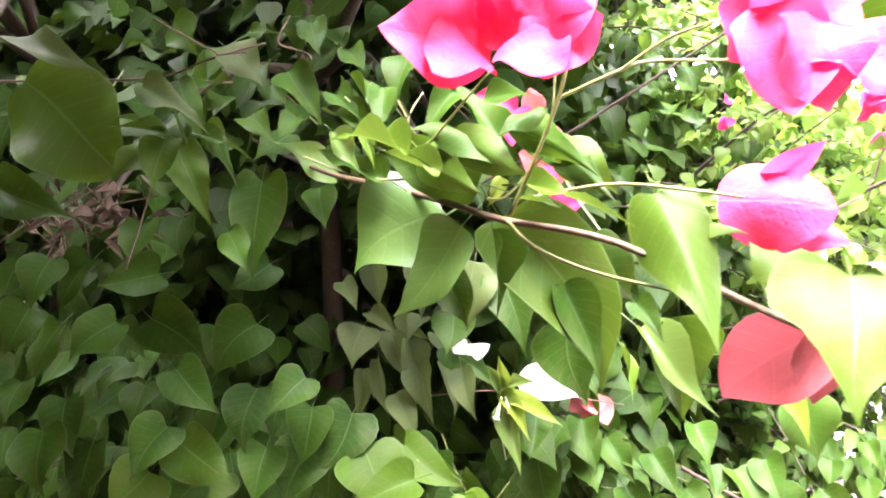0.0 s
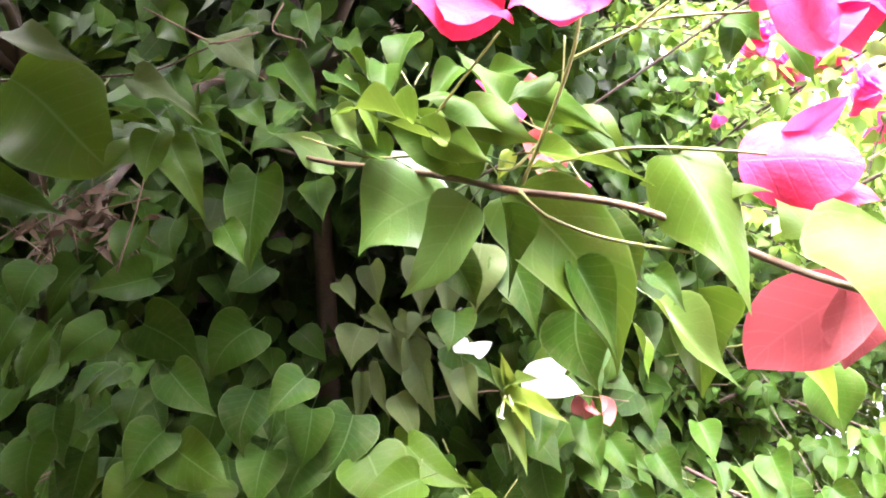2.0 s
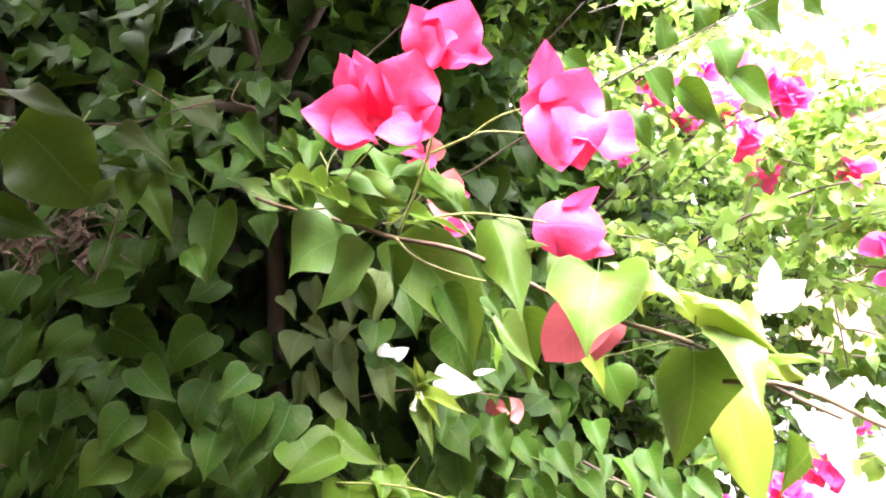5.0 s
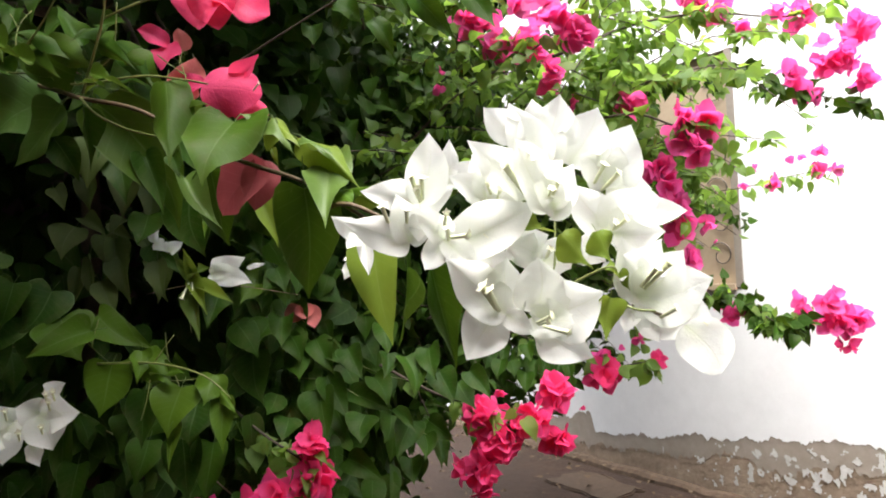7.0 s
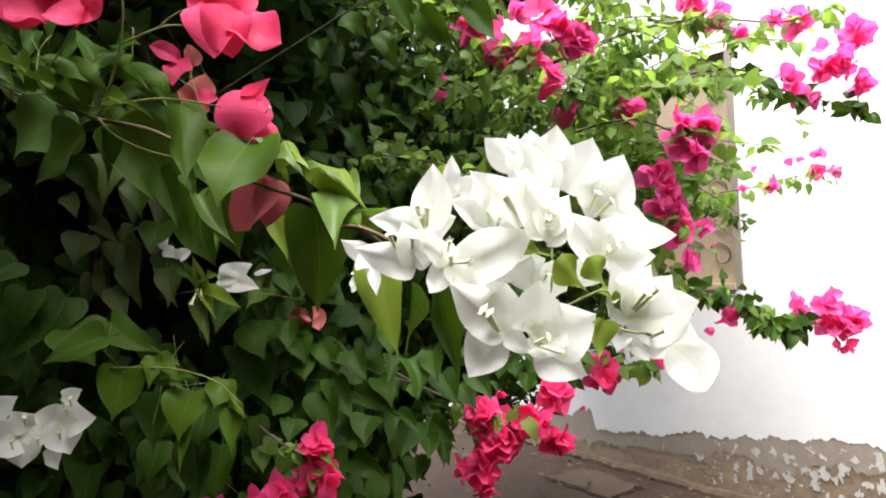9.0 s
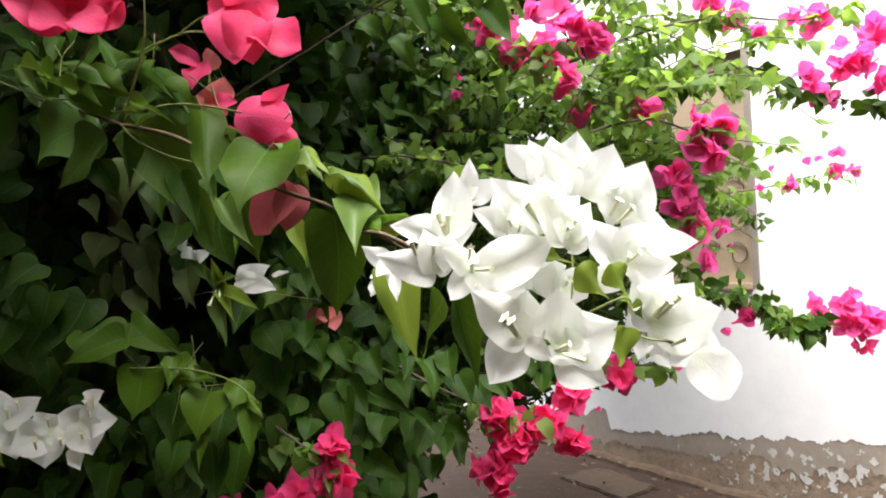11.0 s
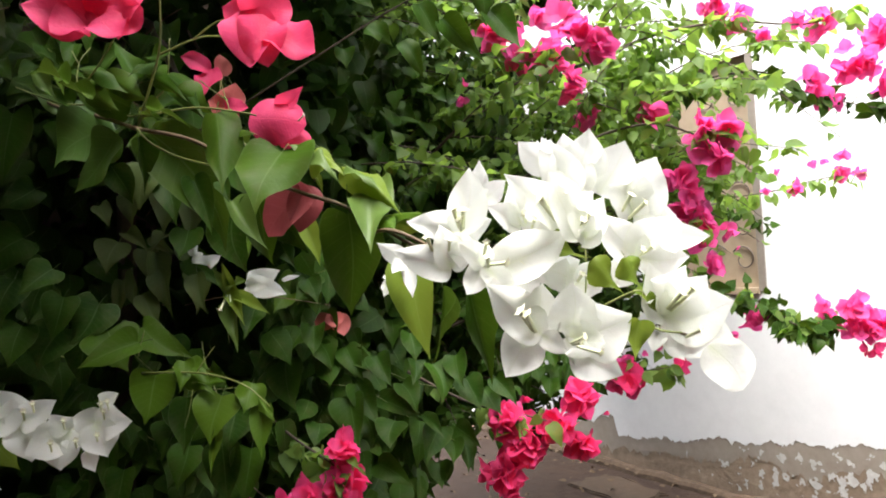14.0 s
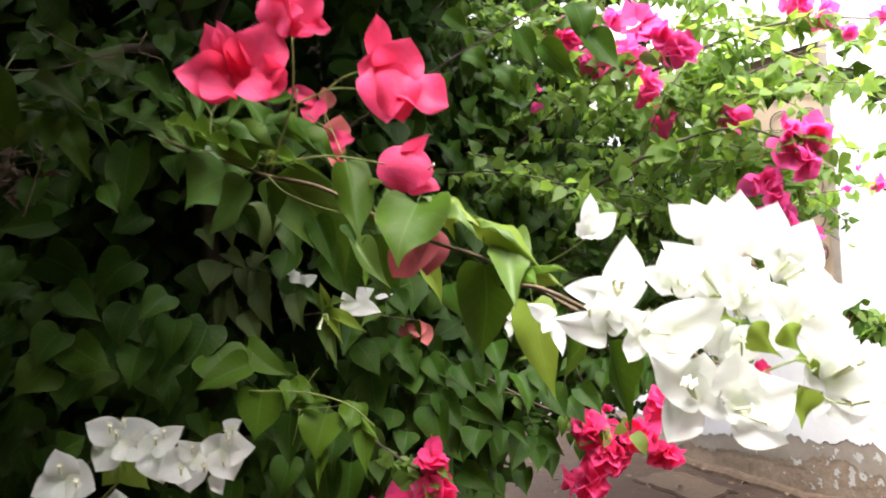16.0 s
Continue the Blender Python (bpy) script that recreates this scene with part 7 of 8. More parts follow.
shaped(white_branch, white_bract, "ovate", (0.3564, 0.1666, 1.0902), (0.3507, 0.1577, 1.1324), 0.0306, (-0.15, -0.91, -0.40), 0.41, -0.1, 0.25, 0.15, -0.05)
shaped(white_branch, white_bract, "ovate", (0.3548, 0.1618, 1.0898), (0.3651, 0.1537, 1.1344), 0.0329, (-0.16, -0.97, -0.18), 0.17, 0.08, 0.25, 0.13, -0.03)
shaped(white_branch, white_bract, "ovate", (0.3703, 0.1594, 1.0909), (0.3886, 0.1484, 1.1235), 0.0345, (-0.48, -0.83, -0.28), 0.32, 0.03, 0.25, 0.11, 0.02)
shaped(white_branch, white_bract, "ovate", (0.3914, 0.1539, 1.0757), (0.4049, 0.1359, 1.1099), 0.0349, (-0.28, -0.94, -0.18), 0.15, -0.04, 0.25, 0.16, -0.07)
shaped(white_branch, white_bract, "ovate", (0.3903, 0.1513, 1.0756), (0.3909, 0.1420, 1.1029), 0.0292, (-0.23, -0.89, -0.40), 0.18, 0.16, 0.25, 0.09, -0.06)
shaped(white_branch, white_bract, "ovate", (0.3901, 0.1508, 1.0755), (0.3731, 0.1458, 1.0966), 0.0284, (0.09, -0.99, -0.09), 0.23, -0.08, 0.25, 0.1, 0.12)
shaped(white_branch, white_bract, "ovate", (0.3914, 0.1539, 1.0757), (0.4143, 0.1393, 1.0760), 0.0253, (-0.39, -0.91, 0.12), 0.22, 0.12, 0.25, 0.12, 0.04)
floret(white_branch, (0.3805, 0.1459, 1.0777), (0.3833, 0.1310, 1.0910), (-0.16, -0.99, 0.28))
floret(white_branch, (0.3839, 0.1454, 1.0728), (0.3933, 0.1293, 1.0829), (-0.16, -0.99, 0.28))
shaped(white_branch, white_bract, "ovate", (0.3473, 0.1254, 1.0608), (0.3232, 0.1124, 1.0945), 0.0231, (0.15, -0.95, -0.27), 0.12, 0.05, 0.25, 0.15, -0.1)
shaped(white_branch, white_bract, "ovate", (0.3482, 0.1278, 1.0609), (0.3516, 0.1075, 1.0847), 0.0239, (-0.37, -0.87, -0.33), 0.33, 0.03, 0.25, 0.14, -0.08)
shaped(white_branch, white_bract, "ovate", (0.3473, 0.1252, 1.0608), (0.3366, 0.1147, 1.0905), 0.0209, (0.03, -0.97, -0.22), 0.3, 0.14, 0.25, 0.11, 0.06)
shaped(white_branch, white_bract, "ovate", (0.3480, 0.1272, 1.0609), (0.3527, 0.1145, 1.0562), 0.0165, (-0.35, -0.90, 0.25), 0.25, -0.09, 0.25, 0.1, -0.07)
shaped(white_branch, white_bract, "ovate", (0.3494, 0.1314, 1.0610), (0.3369, 0.1142, 1.0657), 0.0113, (0.22, -0.97, -0.11), 0.38, -0.1, 0.25, 0.11, -0.0)
floret(white_branch, (0.3449, 0.1200, 1.0691), (0.3464, 0.1053, 1.0788), (-0.16, -0.99, 0.28))
floret(white_branch, (0.3429, 0.1204, 1.0688), (0.3419, 0.1062, 1.0758), (-0.16, -0.99, 0.28))
shaped(white_branch, white_bract, "ovate", (0.3862, 0.1363, 1.0473), (0.3618, 0.1266, 1.0767), 0.0257, (0.03, -0.96, -0.29), 0.36, 0.16, 0.25, 0.13, -0.08)
shaped(white_branch, white_bract, "ovate", (0.3862, 0.1364, 1.0473), (0.3987, 0.1181, 1.0748), 0.0334, (-0.31, -0.91, -0.28), 0.42, -0.1, 0.25, 0.15, 0.02)
shaped(white_branch, white_bract, "ovate", (0.3864, 0.1369, 1.0473), (0.4114, 0.1206, 1.0449), 0.0234, (-0.55, -0.82, 0.15), 0.33, 0.11, 0.25, 0.09, 0.06)
shaped(white_branch, white_bract, "ovate", (0.3887, 0.1421, 1.0473), (0.3742, 0.1277, 1.0426), 0.0197, (0.25, -0.87, 0.42), 0.12, -0.07, 0.25, 0.16, -0.05)
floret(white_branch, (0.3849, 0.1304, 1.0491), (0.3903, 0.1151, 1.0546), (-0.16, -0.99, 0.28))
floret(white_branch, (0.3838, 0.1306, 1.0484), (0.3849, 0.1161, 1.0522), (-0.16, -0.99, 0.28))
shaped(white_branch, white_bract, "ovate", (0.4058, 0.1589, 1.0617), (0.4381, 0.1414, 1.0582), 0.0198, (-0.58, -0.80, 0.15), 0.27, 0.08, 0.25, 0.09, 0.0)
shaped(white_branch, white_bract, "ovate", (0.4069, 0.1611, 1.0618), (0.4181, 0.1389, 1.0657), 0.0247, (-0.66, -0.75, 0.01), 0.15, 0.16, 0.25, 0.14, -0.11)
shaped(white_branch, white_bract, "ovate", (0.3917, 0.1203, 1.0104), (0.4272, 0.0993, 1.0163), 0.0360, (-0.65, -0.76, 0.07), 0.12, 0.01, 0.25, 0.1, 0.07)
shaped(white_branch, white_bract, "ovate", (0.3919, 0.1207, 1.0104), (0.4133, 0.1014, 1.0334), 0.0285, (-0.53, -0.82, -0.21), 0.16, 0.03, 0.25, 0.09, 0.1)
shaped(white_branch, white_bract, "ovate", (0.3929, 0.1229, 1.0102), (0.3977, 0.1010, 1.0421), 0.0262, (-0.23, -0.97, -0.12), 0.22, 0.02, 0.25, 0.15, -0.12)
shaped(white_branch, white_bract, "ovate", (0.3936, 0.1243, 1.0100), (0.3822, 0.1081, 1.0422), 0.0234, (-0.25, -0.96, -0.14), 0.42, 0.2, 0.25, 0.09, -0.02)
shaped(white_branch, white_bract, "ovate", (0.3921, 0.1211, 1.0103), (0.4284, 0.1024, 0.9949), 0.0346, (-0.51, -0.83, 0.23), 0.33, -0.1, 0.25, 0.09, 0.08)
shaped(white_branch, white_bract, "ovate", (0.3928, 0.1225, 1.0102), (0.3737, 0.1124, 1.0194), 0.0151, (0.19, -0.98, -0.09), 0.24, -0.11, 0.25, 0.14, 0.11)
floret(white_branch, (0.3919, 0.1125, 1.0143), (0.4023, 0.0961, 1.0315), (-0.16, -0.99, 0.28))
floret(white_branch, (0.3906, 0.1127, 1.0157), (0.3952, 0.0974, 1.0302), (-0.16, -0.99, 0.28))
floret(white_branch, (0.4215, 0.1075, 0.9928), (0.4224, 0.0931, 0.9973), (-0.16, -0.99, 0.28))
floret(white_branch, (0.4004, 0.1112, 0.9985), (0.4069, 0.0957, 1.0054), (-0.16, -0.99, 0.28))
shaped(white_branch, white_bract, "petal", (0.4058, 0.0948, 0.9953), (0.4220, 0.0880, 0.9701), 0.0301, (-0.26, -0.88, 0.39), 0.18, -0.04, 0.25, 0.09, -0.07)
shaped(white_branch, white_bract, "ovate", (0.3920, 0.1248, 1.0032), (0.3791, 0.1124, 0.9908), 0.0098, (0.08, -0.93, 0.36), 0.2, -0.03, 0.25, 0.14, 0.04)
shaped(white_branch, white_bract, "ovate", (0.3923, 0.1254, 1.0031), (0.3979, 0.1078, 0.9851), 0.0129, (-0.27, -0.87, 0.42), 0.16, -0.04, 0.25, 0.15, -0.03)
shaped(white_branch, white_bract, "ovate", (0.3180, 0.1312, 1.0040), (0.2821, 0.1278, 1.0354), 0.0277, (0.23, -0.92, -0.31), 0.42, -0.11, 0.25, 0.15, 0.04)
shaped(white_branch, white_bract, "ovate", (0.3191, 0.1388, 1.0046), (0.3190, 0.1179, 1.0354), 0.0256, (-0.30, -0.83, -0.47), 0.33, -0.02, 0.25, 0.1, -0.07)
shaped(white_branch, white_bract, "ovate", (0.3150, 0.1395, 1.0041), (0.2916, 0.1291, 0.9826), 0.0296, (0.15, -0.84, 0.52), 0.4, 0.05, 0.25, 0.1, -0.01)
shaped(white_branch, white_bract, "ovate", (0.3188, 0.1340, 1.0037), (0.3302, 0.1209, 0.9942), 0.0136, (-0.50, -0.79, 0.35), 0.29, 0.2, 0.25, 0.13, -0.02)
floret(white_branch, (0.3124, 0.1290, 1.0069), (0.2961, 0.1174, 1.0236), (-0.16, -0.99, 0.28))
floret(white_branch, (0.3137, 0.1288, 1.0058), (0.2999, 0.1168, 1.0218), (-0.16, -0.99, 0.28))
shaped(white_branch, white_bract, "ovate", (0.3342, 0.1265, 1.0040), (0.3350, 0.1106, 1.0337), 0.0319, (-0.26, -0.93, -0.28), 0.24, 0.1, 0.25, 0.1, 0.03)
shaped(white_branch, white_bract, "ovate", (0.3339, 0.1261, 1.0014), (0.3639, 0.1058, 1.0187), 0.0385, (-0.48, -0.88, 0.03), 0.34, -0.01, 0.25, 0.14, 0.11)
shaped(white_branch, white_bract, "ovate", (0.3331, 0.1313, 1.0009), (0.3563, 0.1119, 1.0112), 0.0225, (-0.46, -0.89, 0.02), 0.13, 0.04, 0.25, 0.13, -0.05)
shaped(white_branch, white_bract, "ovate", (0.3376, 0.1272, 0.9977), (0.3587, 0.1084, 0.9791), 0.0268, (-0.34, -0.88, 0.32), 0.22, 0.02, 0.25, 0.13, 0.11)
shaped(white_branch, white_bract, "ovate", (0.3318, 0.1271, 1.0014), (0.3334, 0.1195, 0.9856), 0.0090, (-0.14, -0.88, 0.45), 0.36, 0.06, 0.25, 0.1, -0.08)
shaped(white_branch, white_bract, "ovate", (0.3329, 0.1307, 1.0010), (0.3505, 0.1096, 0.9974), 0.0224, (-0.46, -0.86, 0.21), 0.34, -0.12, 0.25, 0.15, -0.0)
floret(white_branch, (0.3320, 0.1205, 0.9988), (0.3406, 0.1047, 1.0037), (-0.16, -0.99, 0.28))
floret(white_branch, (0.3330, 0.1204, 0.9981), (0.3381, 0.1052, 0.9987), (-0.16, -0.99, 0.28))
floret(white_branch, (0.3352, 0.1200, 0.9973), (0.3473, 0.1037, 0.9912), (-0.16, -0.99, 0.28))
shaped(white_branch, white_bract, "ovate", (0.3386, 0.1578, 1.0444), (0.3258, 0.1471, 1.0344), 0.0184, (0.09, -0.89, 0.44), 0.35, 0.12, 0.25, 0.13, -0.09)
shaped(white_branch, white_bract, "ovate", (0.3380, 0.1557, 1.0444), (0.3444, 0.1429, 1.0307), 0.0208, (-0.36, -0.87, 0.32), 0.27, -0.01, 0.25, 0.15, 0.11)
shaped(white_branch, white_bract, "ovate", (0.3395, 0.1606, 1.0443), (0.3233, 0.1416, 1.0513), 0.0160, (0.26, -0.96, -0.11), 0.38, -0.07, 0.25, 0.14, 0.01)
shaped(white_branch, white_bract, "ovate", (0.3381, 0.1561, 1.0444), (0.3487, 0.1417, 1.0491), 0.0160, (-0.64, -0.76, -0.08), 0.31, -0.01, 0.25, 0.09, 0.11)
shaped(white_branch, white_bract, "ovate", (0.3756, 0.1502, 1.0390), (0.3535, 0.1371, 1.0314), 0.0143, (0.04, -0.96, 0.27), 0.27, 0.05, 0.25, 0.12, -0.01)
shaped(white_branch, white_bract, "ovate", (0.3748, 0.1482, 1.0390), (0.3646, 0.1386, 1.0431), 0.0175, (0.09, -0.99, -0.06), 0.32, 0.15, 0.25, 0.15, 0.11)
shaped(white_branch, white_bract, "ovate", (0.3751, 0.1489, 1.0390), (0.3811, 0.1370, 1.0317), 0.0176, (-0.40, -0.86, 0.32), 0.18, 0.11, 0.25, 0.15, 0.08)
shaped(white_branch, white_bract, "ovate", (0.2443, 0.1999, 1.0547), (0.2273, 0.1862, 1.0668), 0.0143, (0.26, -0.94, -0.20), 0.24, 0.22, 0.25, 0.1, -0.08)
shaped(white_branch, white_bract, "ovate", (0.2441, 0.1970, 1.0547), (0.2329, 0.1847, 1.0465), 0.0109, (0.05, -0.94, 0.34), 0.15, -0.01, 0.25, 0.1, 0.02)
shaped(white_branch, white_bract, "ovate", (0.2441, 0.1965, 1.0547), (0.2467, 0.1823, 1.0303), 0.0101, (-0.19, -0.88, 0.43), 0.24, 0.13, 0.25, 0.14, -0.02)
shaped(white_branch, white_bract, "ovate", (0.2428, 0.3623, 1.0392), (0.2474, 0.3474, 1.0492), 0.0125, (-0.34, -0.83, -0.43), 0.2, 0.1, 0.25, 0.15, 0.09)
shaped(white_branch, white_bract, "ovate", (0.2426, 0.3595, 1.0392), (0.2374, 0.3476, 1.0246), 0.0090, (0.11, -0.85, 0.51), 0.15, -0.01, 0.25, 0.16, -0.01)
shaped(white_branch, white_bract, "ovate", (0.3495, 0.1521, 1.0338), (0.3264, 0.1411, 1.0449), 0.0230, (0.10, -0.99, -0.03), 0.18, 0.15, 0.25, 0.14, 0.0)
shaped(white_branch, white_bract, "ovate", (0.3487, 0.1499, 1.0338), (0.3574, 0.1316, 1.0255), 0.0212, (-0.53, -0.77, 0.34), 0.3, -0.1, 0.25, 0.14, -0.06)
shaped(white_branch, white_bract, "ovate", (0.3486, 0.1493, 1.0339), (0.3414, 0.1435, 1.0178), 0.0191, (0.00, -0.91, 0.42), 0.38, 0.09, 0.25, 0.08, -0.04)
shaped(white_branch, white_bract, "ovate", (0.3490, 0.1506, 1.0338), (0.3625, 0.1396, 1.0467), 0.0199, (-0.54, -0.82, -0.15), 0.17, 0.16, 0.25, 0.09, 0.1)
floret(white_branch, (0.3477, 0.1445, 1.0347), (0.3481, 0.1300, 1.0439), (-0.16, -0.99, 0.28))
shaped(white_branch, white_bract, "ovate", (0.3138, 0.1525, 1.0434), (0.3260, 0.1340, 1.0559), 0.0211, (-0.53, -0.80, -0.28), 0.18, -0.08, 0.25, 0.13, -0.04)
shaped(white_branch, white_bract, "ovate", (0.3141, 0.1539, 1.0434), (0.2996, 0.1477, 1.0280), 0.0190, (0.16, -0.83, 0.53), 0.3, 0.2, 0.25, 0.13, 0.1)
shaped(white_branch, white_bract, "ovate", (0.3140, 0.1534, 1.0434), (0.3181, 0.1446, 1.0250), 0.0197, (-0.27, -0.78, 0.57), 0.21, -0.06, 0.25, 0.15, 0.02)
shaped(white_branch, white_bract, "ovate", (0.3154, 0.1591, 1.0433), (0.3088, 0.1472, 1.0563), 0.0175, (0.04, -0.87, -0.48), 0.33, 0.09, 0.25, 0.1, 0.11)
floret(white_branch, (0.3128, 0.1486, 1.0442), (0.3132, 0.1341, 1.0530), (-0.16, -0.99, 0.28))
blade(white_branch, "lime", (0.331, 0.149, 1.058), (0.353, 0.136, 1.047), 0.009, (-0.12, -1.01, 0.67))
blade(white_branch, "lime", (0.353, 0.131, 1.048), (0.369, 0.124, 1.026), 0.016, (0.06, -1.03, 0.36))
blade(white_branch, "lime", (0.371, 0.123, 1.048), (0.378, 0.118, 1.028), 0.015, (0.25, -1.06, 0.15))
blade(white_branch, "lime", (0.374, 0.118, 1.029), (0.385, 0.112, 1.015), 0.010, (0.06, -1.04, 0.46))
blade(white_branch, "lime", (0.371, 0.109, 1.011), (0.364, 0.106, 0.988), 0.014, (-0.18, -0.99, 0.22))
blade(white_branch, "leaf", (0.331, 0.190, 1.040), (0.328, 0.187, 1.022), 0.023, (-0.14, -1.00, 0.22))
blade(white_branch, "leaf", (0.363, 0.175, 1.046), (0.364, 0.170, 1.031), 0.019, (-0.06, -1.01, 0.21))
stem(white_branch, "twig", [(0.358, 0.462, 1.118), (0.352, 0.62, 1.09), (0.33, 0.85, 1.06), (0.29, 1.10, 1.03)], 0.0007, 0.0012, green_stem)  # back twig
# white flowers low in the hedge
low_white = stem(white_bush, "branch", [(-0.371, 0.714, 0.750), (-0.269, 0.655, 0.808), (-0.197, 0.618, 0.863), (-0.129, 0.602, 0.876), (-0.080, 0.598, 0.894)], 0.0016, 0.0010, green_stem)
shaped(low_white, white_bract, "ovate", (-0.1948, 0.5688, 0.9123), (-0.2273, 0.5577, 0.9389), 0.0370, (0.19, -0.98, 0.00), 0.16, -0.08, 0.25, 0.1, 0.06)
shaped(low_white, white_bract, "ovate", (-0.1966, 0.5736, 0.9112), (-0.1451, 0.5538, 0.9289), 0.0521, (-0.45, -0.89, 0.05), 0.28, 0.03, 0.25, 0.11, 0.12)
shaped(low_white, white_bract, "ovate", (-0.1956, 0.5700, 0.9067), (-0.2231, 0.5640, 0.8790), 0.0416, (0.10, -0.94, 0.32), 0.18, -0.01, 0.25, 0.11, 0.11)
shaped(low_white, white_bract, "ovate", (-0.1960, 0.5720, 0.9116), (-0.1741, 0.5577, 0.8910), 0.0372, (-0.24, -0.89, 0.38), 0.41, 0.17, 0.25, 0.11, -0.07)
shaped(low_white, white_bract, "ovate", (-0.1601, 0.5636, 0.9013), (-0.1147, 0.5446, 0.9226), 0.0324, (-0.22, -0.98, 0.01), 0.27, 0.12, 0.25, 0.09, 0.0)
shaped(low_white, white_bract, "ovate", (-0.1610, 0.5664, 0.9007), (-0.1454, 0.5539, 0.8580), 0.0430, (-0.10, -0.78, 0.61), 0.23, -0.12, 0.25, 0.14, -0.09)
shaped(low_white, white_bract, "ovate", (-0.1618, 0.5685, 0.9002), (-0.1591, 0.5542, 0.9313), 0.0297, (0.04, -0.99, -0.12), 0.41, -0.05, 0.25, 0.09, -0.09)
shaped(low_white, white_bract, "ovate", (-0.1041, 0.5554, 0.8907), (-0.1181, 0.5431, 0.9109), 0.0294, (0.23, -0.95, -0.21), 0.32, 0.18, 0.25, 0.15, -0.08)
shaped(low_white, white_bract, "ovate", (-0.1043, 0.5562, 0.8905), (-0.1469, 0.5443, 0.8677), 0.0411, (0.44, -0.83, 0.33), 0.28, 0.03, 0.25, 0.16, 0.03)
shaped(low_white, white_bract, "ovate", (-0.1040, 0.5551, 0.8908), (-0.1119, 0.5423, 0.8502), 0.0514, (-0.09, -0.88, 0.47), 0.3, 0.13, 0.25, 0.11, 0.08)
shaped(low_white, white_bract, "ovate", (-0.1047, 0.5574, 0.8902), (-0.0862, 0.5421, 0.8759), 0.0368, (-0.47, -0.71, 0.52), 0.14, 0.21, 0.25, 0.1, -0.07)
shaped(low_white, white_bract, "ovate", (-0.0744, 0.5465, 0.8984), (-0.0919, 0.5351, 0.9107), 0.0321, (0.44, -0.90, -0.06), 0.38, 0.0, 0.25, 0.16, -0.02)
shaped(low_white, white_bract, "ovate", (-0.0739, 0.5443, 0.8990), (-0.0320, 0.5282, 0.9035), 0.0393, (-0.52, -0.85, 0.12), 0.2, 0.09, 0.25, 0.14, 0.06)
shaped(low_white, white_bract, "ovate", (-0.0740, 0.5449, 0.8988), (-0.0580, 0.5296, 0.8642), 0.0436, (-0.14, -0.91, 0.38), 0.37, 0.15, 0.25, 0.15, 0.02)
shaped(low_white, white_bract, "ovate", (-0.0863, 0.5485, 0.8674), (-0.0716, 0.5322, 0.8479), 0.0190, (-0.32, -0.78, 0.53), 0.28, 0.09, 0.25, 0.13, -0.03)
shaped(low_white, white_bract, "ovate", (-0.0670, 0.5469, 0.9154), (-0.0468, 0.5340, 0.9292), 0.0190, (-0.41, -0.91, -0.10), 0.34, 0.16, 0.25, 0.1, -0.09)
shaped(low_white, white_bract, "ovate", (-0.2561, 0.5633, 0.8717), (-0.2575, 0.5484, 0.9093), 0.0379, (0.14, -0.93, -0.35), 0.21, 0.21, 0.25, 0.13, 0.06)
shaped(low_white, white_bract, "ovate", (-0.2570, 0.5653, 0.8711), (-0.2897, 0.5487, 0.8639), 0.0379, (0.40, -0.87, 0.27), 0.34, 0.08, 0.25, 0.14, -0.03)
shaped(low_white, white_bract, "ovate", (-0.2548, 0.5603, 0.8725), (-0.2170, 0.5469, 0.8655), 0.0481, (-0.63, -0.73, 0.27), 0.13, 0.11, 0.25, 0.08, -0.06)
shaped(low_white, white_bract, "ovate", (-0.2556, 0.5621, 0.8720), (-0.2478, 0.5461, 0.8410), 0.0364, (-0.18, -0.86, 0.48), 0.37, -0.09, 0.25, 0.09, -0.1)
shaped(low_white, white_bract, "ovate", (-0.1971, 0.5601, 0.8377), (-0.1936, 0.5453, 0.8587), 0.0292, (0.10, -0.96, -0.27), 0.36, 0.18, 0.25, 0.08, 0.03)
shaped(low_white, white_bract, "ovate", (-0.1968, 0.5593, 0.8380), (-0.1710, 0.5401, 0.8390), 0.0292, (-0.39, -0.90, 0.21), 0.28, 0.08, 0.25, 0.15, 0.12)
floret(low_white, (-0.1820, 0.5518, 0.9286), (-0.1756, 0.5331, 0.9344), (0.14, -0.32, 0.99))
floret(low_white, (-0.1919, 0.5528, 0.9155), (-0.1853, 0.5341, 0.9216), (0.14, -0.32, 0.99))
floret(low_white, (-0.1986, 0.5533, 0.9237), (-0.1918, 0.5346, 0.9297), (0.14, -0.32, 0.99))
floret(low_white, (-0.1372, 0.5482, 0.9139), (-0.1318, 0.5296, 0.9201), (0.14, -0.32, 0.99))
floret(low_white, (-0.1475, 0.5491, 0.9060), (-0.1418, 0.5305, 0.9124), (0.14, -0.32, 0.99))
floret(low_white, (-0.1059, 0.5457, 0.8935), (-0.1011, 0.5272, 0.9002), (0.14, -0.32, 0.99))
floret(low_white, (-0.1204, 0.5472, 0.8696), (-0.1154, 0.5287, 0.8767), (0.14, -0.32, 0.99))
floret(low_white, (-0.0936, 0.5450, 0.8705), (-0.0892, 0.5264, 0.8776), (0.14, -0.32, 0.99))
floret(low_white, (-0.0657, 0.5421, 0.9093), (-0.0619, 0.5237, 0.9155), (0.14, -0.32, 0.99))
floret(low_white, (-0.0584, 0.5415, 0.9114), (-0.0547, 0.5230, 0.9176), (0.14, -0.32, 0.99))
floret(low_white, (-0.0711, 0.5430, 0.8749), (-0.0672, 0.5245, 0.8820), (0.14, -0.32, 0.99))
